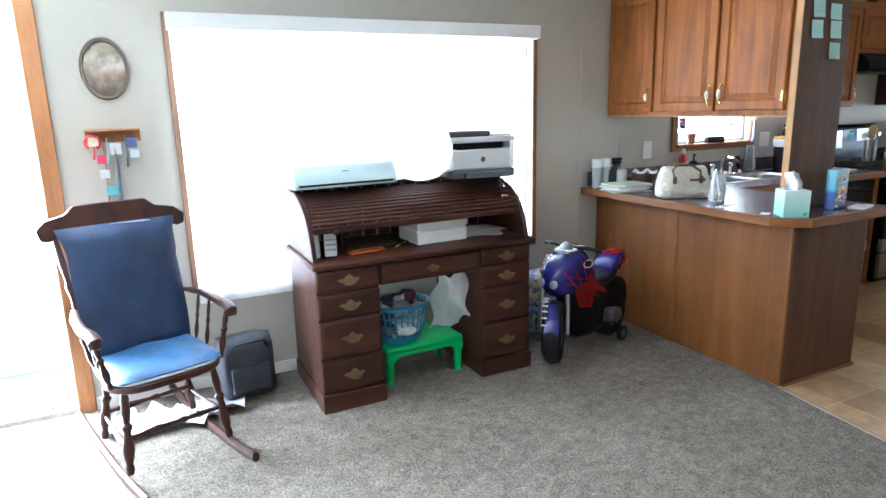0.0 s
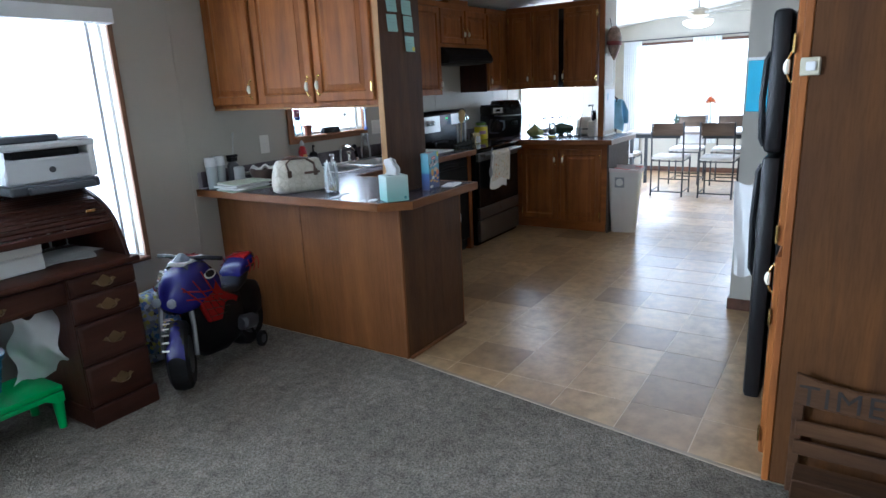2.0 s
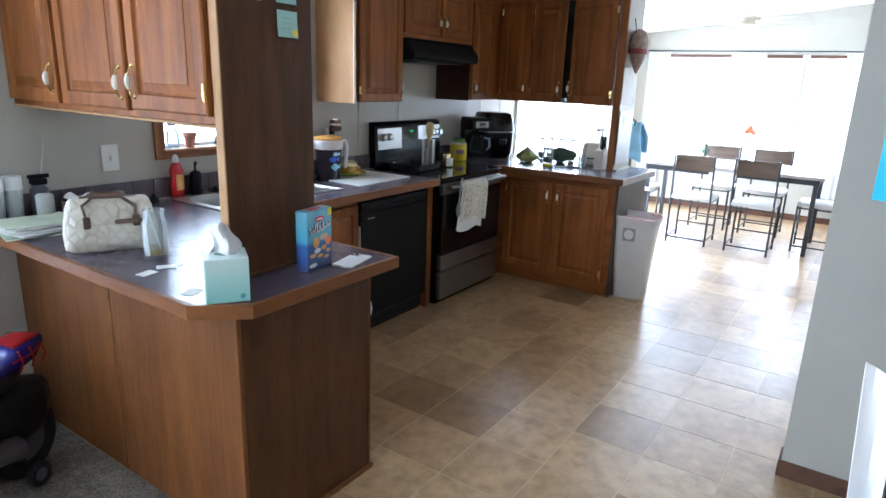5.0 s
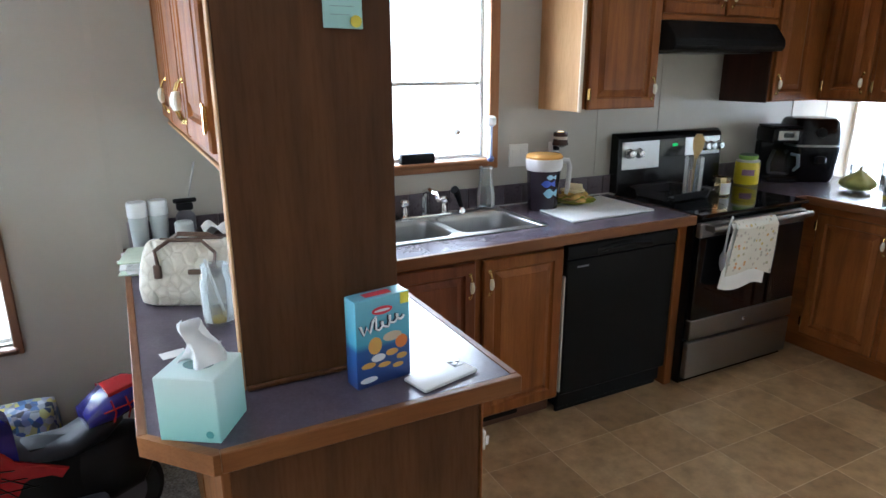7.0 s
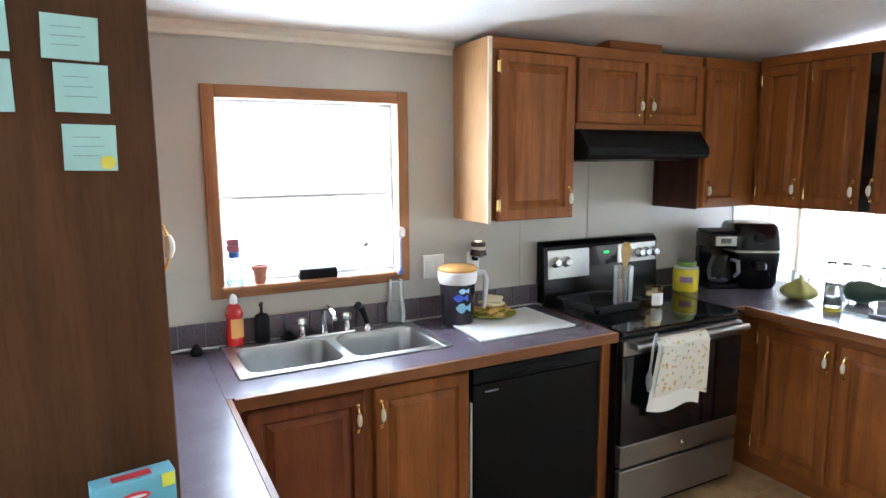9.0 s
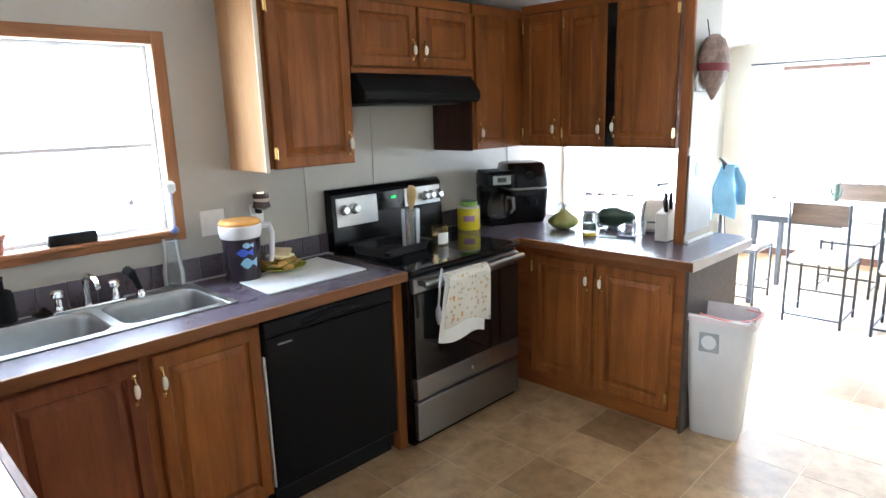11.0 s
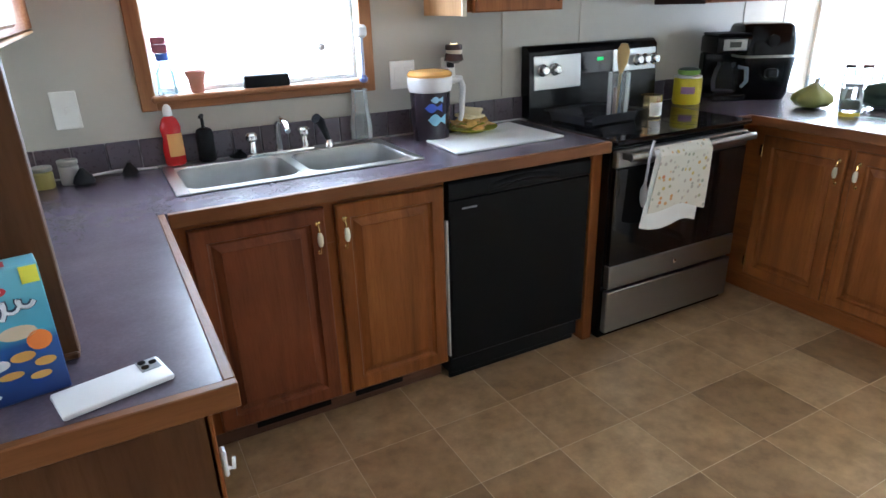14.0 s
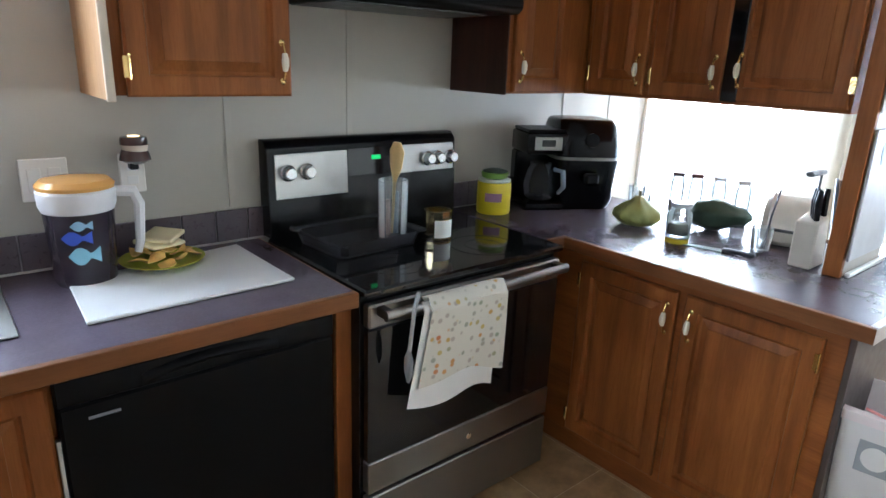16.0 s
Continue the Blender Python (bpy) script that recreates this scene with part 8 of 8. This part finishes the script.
b.transform(Matrix.Translation((-0.11, 0, 0.064)) @ pose(0, 0, 0, 0, 90, 0))
part("fruit", b, plain("dark_squash_skin", (0.05, 0.09, 0.06), 0.4, vary=0.4), gd2, smooth=60)
jr = thing("jar_with_yellow_base", 8.31, 3.43, CT + 0.0008, label="clear jar with dark contents and yellow base", category="jar")
part("jar", lathe([(0.041, 0.018), (0.043, 0.022), (0.043, 0.105), (0.034, 0.118), (0.034, 0.128)], 20), CLEAR, jr)
part("contents", lathe([(0.036, 0.030), (0.037, 0.034), (0.036, 0.062), (0.030, 0.070)], 16), plain("dark_green_contents", (0.07, 0.09, 0.05), 0.6, vary=0.5), jr, "dark green contents")
part("yellow_base", lathe([(0.041, 0), (0.042, 0.003), (0.042, 0.017)], 20), plain("yellow_ring", (0.7, 0.55, 0.03), 0.4), jr)
part("lid", lathe([(0.036, 0.1285), (0.037, 0.142), (0.034, 0.145)], 20), plain("grey_lid", (0.45, 0.47, 0.47), 0.3), jr)
for x, y, r_, h_ in ((8.52, 3.75, 0.035, 0.13), (8.46, 3.68, 0.03, 0.11), (8.46, 3.20, 0.036, 0.085)):
    t_ = thing("drinking_glass", x, y, CT + 0.0008, label="empty clear drinking glass on the worktop", category="drinking glass")
    part("glass", lathe([(r_ * 0.8, 0), (r_ * 0.85, 0.004), (r_, h_), (r_ - 0.002, h_), (r_ * 0.8, 0.008), (0.001, 0.006)], 20, caps=False), CLEAR, t_)
sk2 = thing("whisk", 8.46, 3.20, CT + 0.010, label="thin grey whisk and stick standing in the small glass", category="whisk")
part("wire", tube([(0.0, -0.01, 0.0), (0.0, -0.02, 0.12), (0.0, -0.035, 0.215)], 0.0035, 6), GREYP, sk2)
part("stick", tube([(0.0, 0.008, 0.0), (0.0, 0.018, 0.09), (0.0, 0.022, 0.15)], 0.003, 6), plain("pale_stick", (0.4, 0.36, 0.3), 0.5), sk2)
kf = thing("kitchen_knife", 8.33, 3.29, CT + 0.0012, -78, label="kitchen knife with a pale green blade lying on the worktop", category="knife")
part("blade", prism([(-0.11, -0.016), (0.02, -0.018), (0.02, 0.012), (-0.06, 0.012)], 0.0, 0.0025, "z"), plain("pale_green_blade", (0.30, 0.42, 0.36), 0.3), kf, "pale green blade")
part("handle", box(0.0205, 0.125, -0.014, 0.008, 0.0, 0.014, 0.004), GREYP, kf)
mx = thing("white_mixer", 8.66, 3.19, CT + 0.0008, 15, label="rounded cream countertop appliance with a dark slot", category="small appliance")
CRP = plain("cream_plastic", (0.62, 0.58, 0.50), 0.4)
part("body", prism([(-0.085, 0), (0.09, 0), (0.095, 0.06), (0.08, 0.13), (0.045, 0.172), (0.0, 0.185), (-0.045, 0.172), (-0.08, 0.13), (-0.095, 0.06)], -0.085, 0.085, "y", 0.02), CRP, mx)
part("dark_slot", box(-0.097, -0.05, -0.04, 0.04, 0.055, 0.066, 0.003), GREYP, mx)
kn = thing("knife_stand", 8.42, 3.035, CT + 0.0008, label="pale slanted knife block with black knives beside the post", category="knife block")
part("block", prism([(-0.05, 0), (0.06, 0), (0.03, 0.17), (-0.05, 0.15)], -0.035, 0.035, "y", 0.005), CRP, kn)
for k in range(4):
    x, y = -0.03 + 0.018 * k, -0.018 + 0.012 * (k % 3)
    part("knife_handle", tube([(x, y, 0.158), (x - 0.012, y, 0.215), (x - 0.008, y, 0.255)], [0.009, 0.011, 0.008], 6), BLACK_M, kn)
part("cutter_plate", box(-0.11, 0.0, -0.012, 0.012, 0.30, 0.315, 0.005), GREYP, kn, "grey flat cutter held upright")
part("cutter_stem", tube([(-0.015, 0.0, 0.16), (-0.012, 0, 0.30)], 0.004, 6), GREYP, kn)
# towels and spoon on the oven handle
TOWEL, tw_n, tw_p = node_mat("leaf_print_towel")
tvv = tw_n.nodes.new("ShaderNodeTexVoronoi")
tvv.inputs["Scale"].default_value = 36
tw_n.links.new(coords(tw_n, jitter=False), tvv.inputs["Vector"])
spot = ramp(tw_n, tvv.outputs["Distance"], [(0.22, (0, 0, 0)), (0.36, (1, 1, 1))])
sc_ = tw_n.nodes.new("ShaderNodeSeparateColor")
tw_n.links.new(tvv.outputs["Color"], sc_.inputs[0])
inks = ramp(tw_n, sc_.outputs[0], [(0.0, (0.55, 0.20, 0.08)), (0.3, (0.55, 0.42, 0.12)), (0.5, (0.30, 0.34, 0.26)), (0.75, (0.45, 0.40, 0.34))])
tw_n.links.new(mixc(tw_n, spot, inks, (0.66, 0.63, 0.55)), tw_p.inputs["Base Color"])
tw_p.inputs["Roughness"].default_value = 0.9
bump(tw_n, tw_p, noise_tex(tw_n, coords(tw_n), 300, 2), 0.4, 0.001)
def draped(x0, x1, zlow, lean, ph, yoff):
    def f(u, v):
        s = v * 1.12
        fold = 0.005 * math.sin(9 * u + ph) * min(1, 2 * v)
        if s < 0.12:
            a = math.pi * (1 - s / 0.12)
            return P(x0 + (x1 - x0) * u, -0.055 + yoff * 0 - (0.018 + yoff) * -math.cos(a), 0.855 + (0.018 + yoff) * math.sin(a))
        t = (s - 0.12)
        return P(x0 + (x1 - x0) * u + lean * t - 0.02 * (1 - 2 * u) * t, -0.073 - yoff + fold + 0.02 * t, 0.855 - (0.855 - zlow) * t - (0.016 * math.sin(6 * u + ph) + 0.03 * u) * t)
    return f
solo("kitchen_towel", sheet(14, 24, draped(0.12, 0.415, 0.55, -0.02, 0.0, 0.0), 0.003), PAPER, 7.13, 3.625, 0, label="plain white kitchen towel under the printed one on the oven handle", category="kitchen towel", smooth=70)
solo("kitchen_towel", sheet(18, 24, draped(0.138, 0.428, 0.625, -0.006, 1.5, 0.014), 0.003), TOWEL, 7.13, 3.625, 0, label="leaf-print kitchen towel draped over the oven handle", category="kitchen towel", smooth=70)
spn = thing("hanging_spoon", 7.195, 3.545, 0.65, 6, label="grey-handled utensil hooked over the oven handle", category="spoon")
part("shaft", tube([(0, 0, 0.10), (0.01, -0.006, 0.22), (0.02, -0.01, 0.27)], 0.006, 6), plain("grey_spoon", (0.35, 0.36, 0.38), 0.3), spn)
part("bowl", tube([(0, 0.004, 0.0), (0, 0.003, 0.03), (0, 0.002, 0.07), (0, 0, 0.10)], [0.006, 0.018, 0.019, 0.007], 8, flat=0.3), plain("grey_spoon_head", (0.35, 0.36, 0.38), 0.3), spn)
# things on the second post: pinned papers, hanging figure, blue cloth on a hook
for x, z, w, h, c_, nm, lab in ((8.50, 1.50, 0.25, 0.27, PAPER, "wall_calendar", "white wall sheet pinned to the end post"), ):
    solo(nm, box(-w / 2, w / 2, -0.003, 0, -h / 2, h / 2, 0.001), c_, x, 2.9065, z + 0.05, label=lab, category="wall sheet")
sg = thing("grey_sign", 8.52, 2.9065, 1.16, label="pale grey board with a small blue print on the end post", category="board")
part("board", box(-0.15, 0.15, -0.008, 0, -0.19, 0.21, 0.003), plain("pale_grey_board", (0.45, 0.46, 0.47), 0.4), sg)
part("print_patch", lathe([(0.025, 0), (0.025, 0.001)], 14, sx=0.8, sy=1.6), plain("faint_blue_print", (0.25, 0.38, 0.48), 0.5), sg).matrix_basis = pose(-0.06, -0.0085, 0.14, 90)
hf = thing("hanging_ornament", 8.50, 2.86, 1.735, label="brown woven hanging ornament with a red band on the end post", category="wall decoration")
b = lathe([(0.03, 0.225), (0.08, 0.205), (0.118, 0.145), (0.125, 0.085), (0.09, 0.005), (0.045, -0.05), (0.01, -0.09)], 20, sy=0.5)
part("body", b, plain("woven_brown", (0.22, 0.15, 0.12), 0.8, vary=0.4, scale=30, bumpy=0.6, bscale=80), hf)
part("red_band", lathe([(0.124, 0.048), (0.128, 0.062), (0.127, 0.085)], 20, sy=0.5, caps=False), plain("dark_red_weave", (0.16, 0.02, 0.02), 0.7), hf)
solo("white_plaque", prism([(-0.055, 0), (0.055, 0), (0.06, 0.05), (0.035, 0.085), (0.03, 0.12), (0, 0.105), (-0.03, 0.12), (-0.035, 0.085), (-0.06, 0.05)], -0.012, 0, "y", 0.003), PAPER, 8.455, 2.9105, 1.69, label="small white rounded plaque on the end post", category="wall decoration")
part("cord", tube([(0, 0.03, 0.22), (0, 0.045, 0.30)], 0.003, 6), BLACK_M, hf)
co = thing("blue_jacket", 9.42, 3.10, 0.80, label="pale blue jacket hanging on a chair-back stand", category="jacket")
part("cloth", sheet(16, 16, lambda u, v: P(0.46 * (u - 0.5) * (0.75 + 0.5 * v - 0.9 * v * v) + 0.02 * math.sin(8 * v), 0.05 * math.sin(7 * u) * (1 - v * 0.4), 0.10 + 0.34 * v + 0.03 * math.sin(6 * u) * (1 - v)), 0.012), plain("pale_blue_cloth", (0.22, 0.42, 0.60), 0.8, vary=0.2, bumpy=0.4, bscale=30), co, smooth=70)
part("stand", tube([(0, 0.0, 0.44), (0, 0.05, 0.48)], 0.008, 6), IRON, co)
part("pole", tube([(0, 0.02, -0.80), (0, 0.02, 0.46)], 0.012, 8), IRON, co)
part("sleeve", tube([(0.10, 0.0, 0.42), (0.19, -0.02, 0.30), (0.21, -0.02, 0.16)], [0.04, 0.05, 0.045], 8, flat=0.5), plain("pale_blue_sleeve", (0.16, 0.34, 0.52), 0.8, vary=0.2), co, smooth=70)
part("foot_bar", tube([(-0.2, 0.02, -0.785), (0.2, 0.02, -0.785)], 0.012, 6), IRON, co)

# the floor tiles
lay_floor()
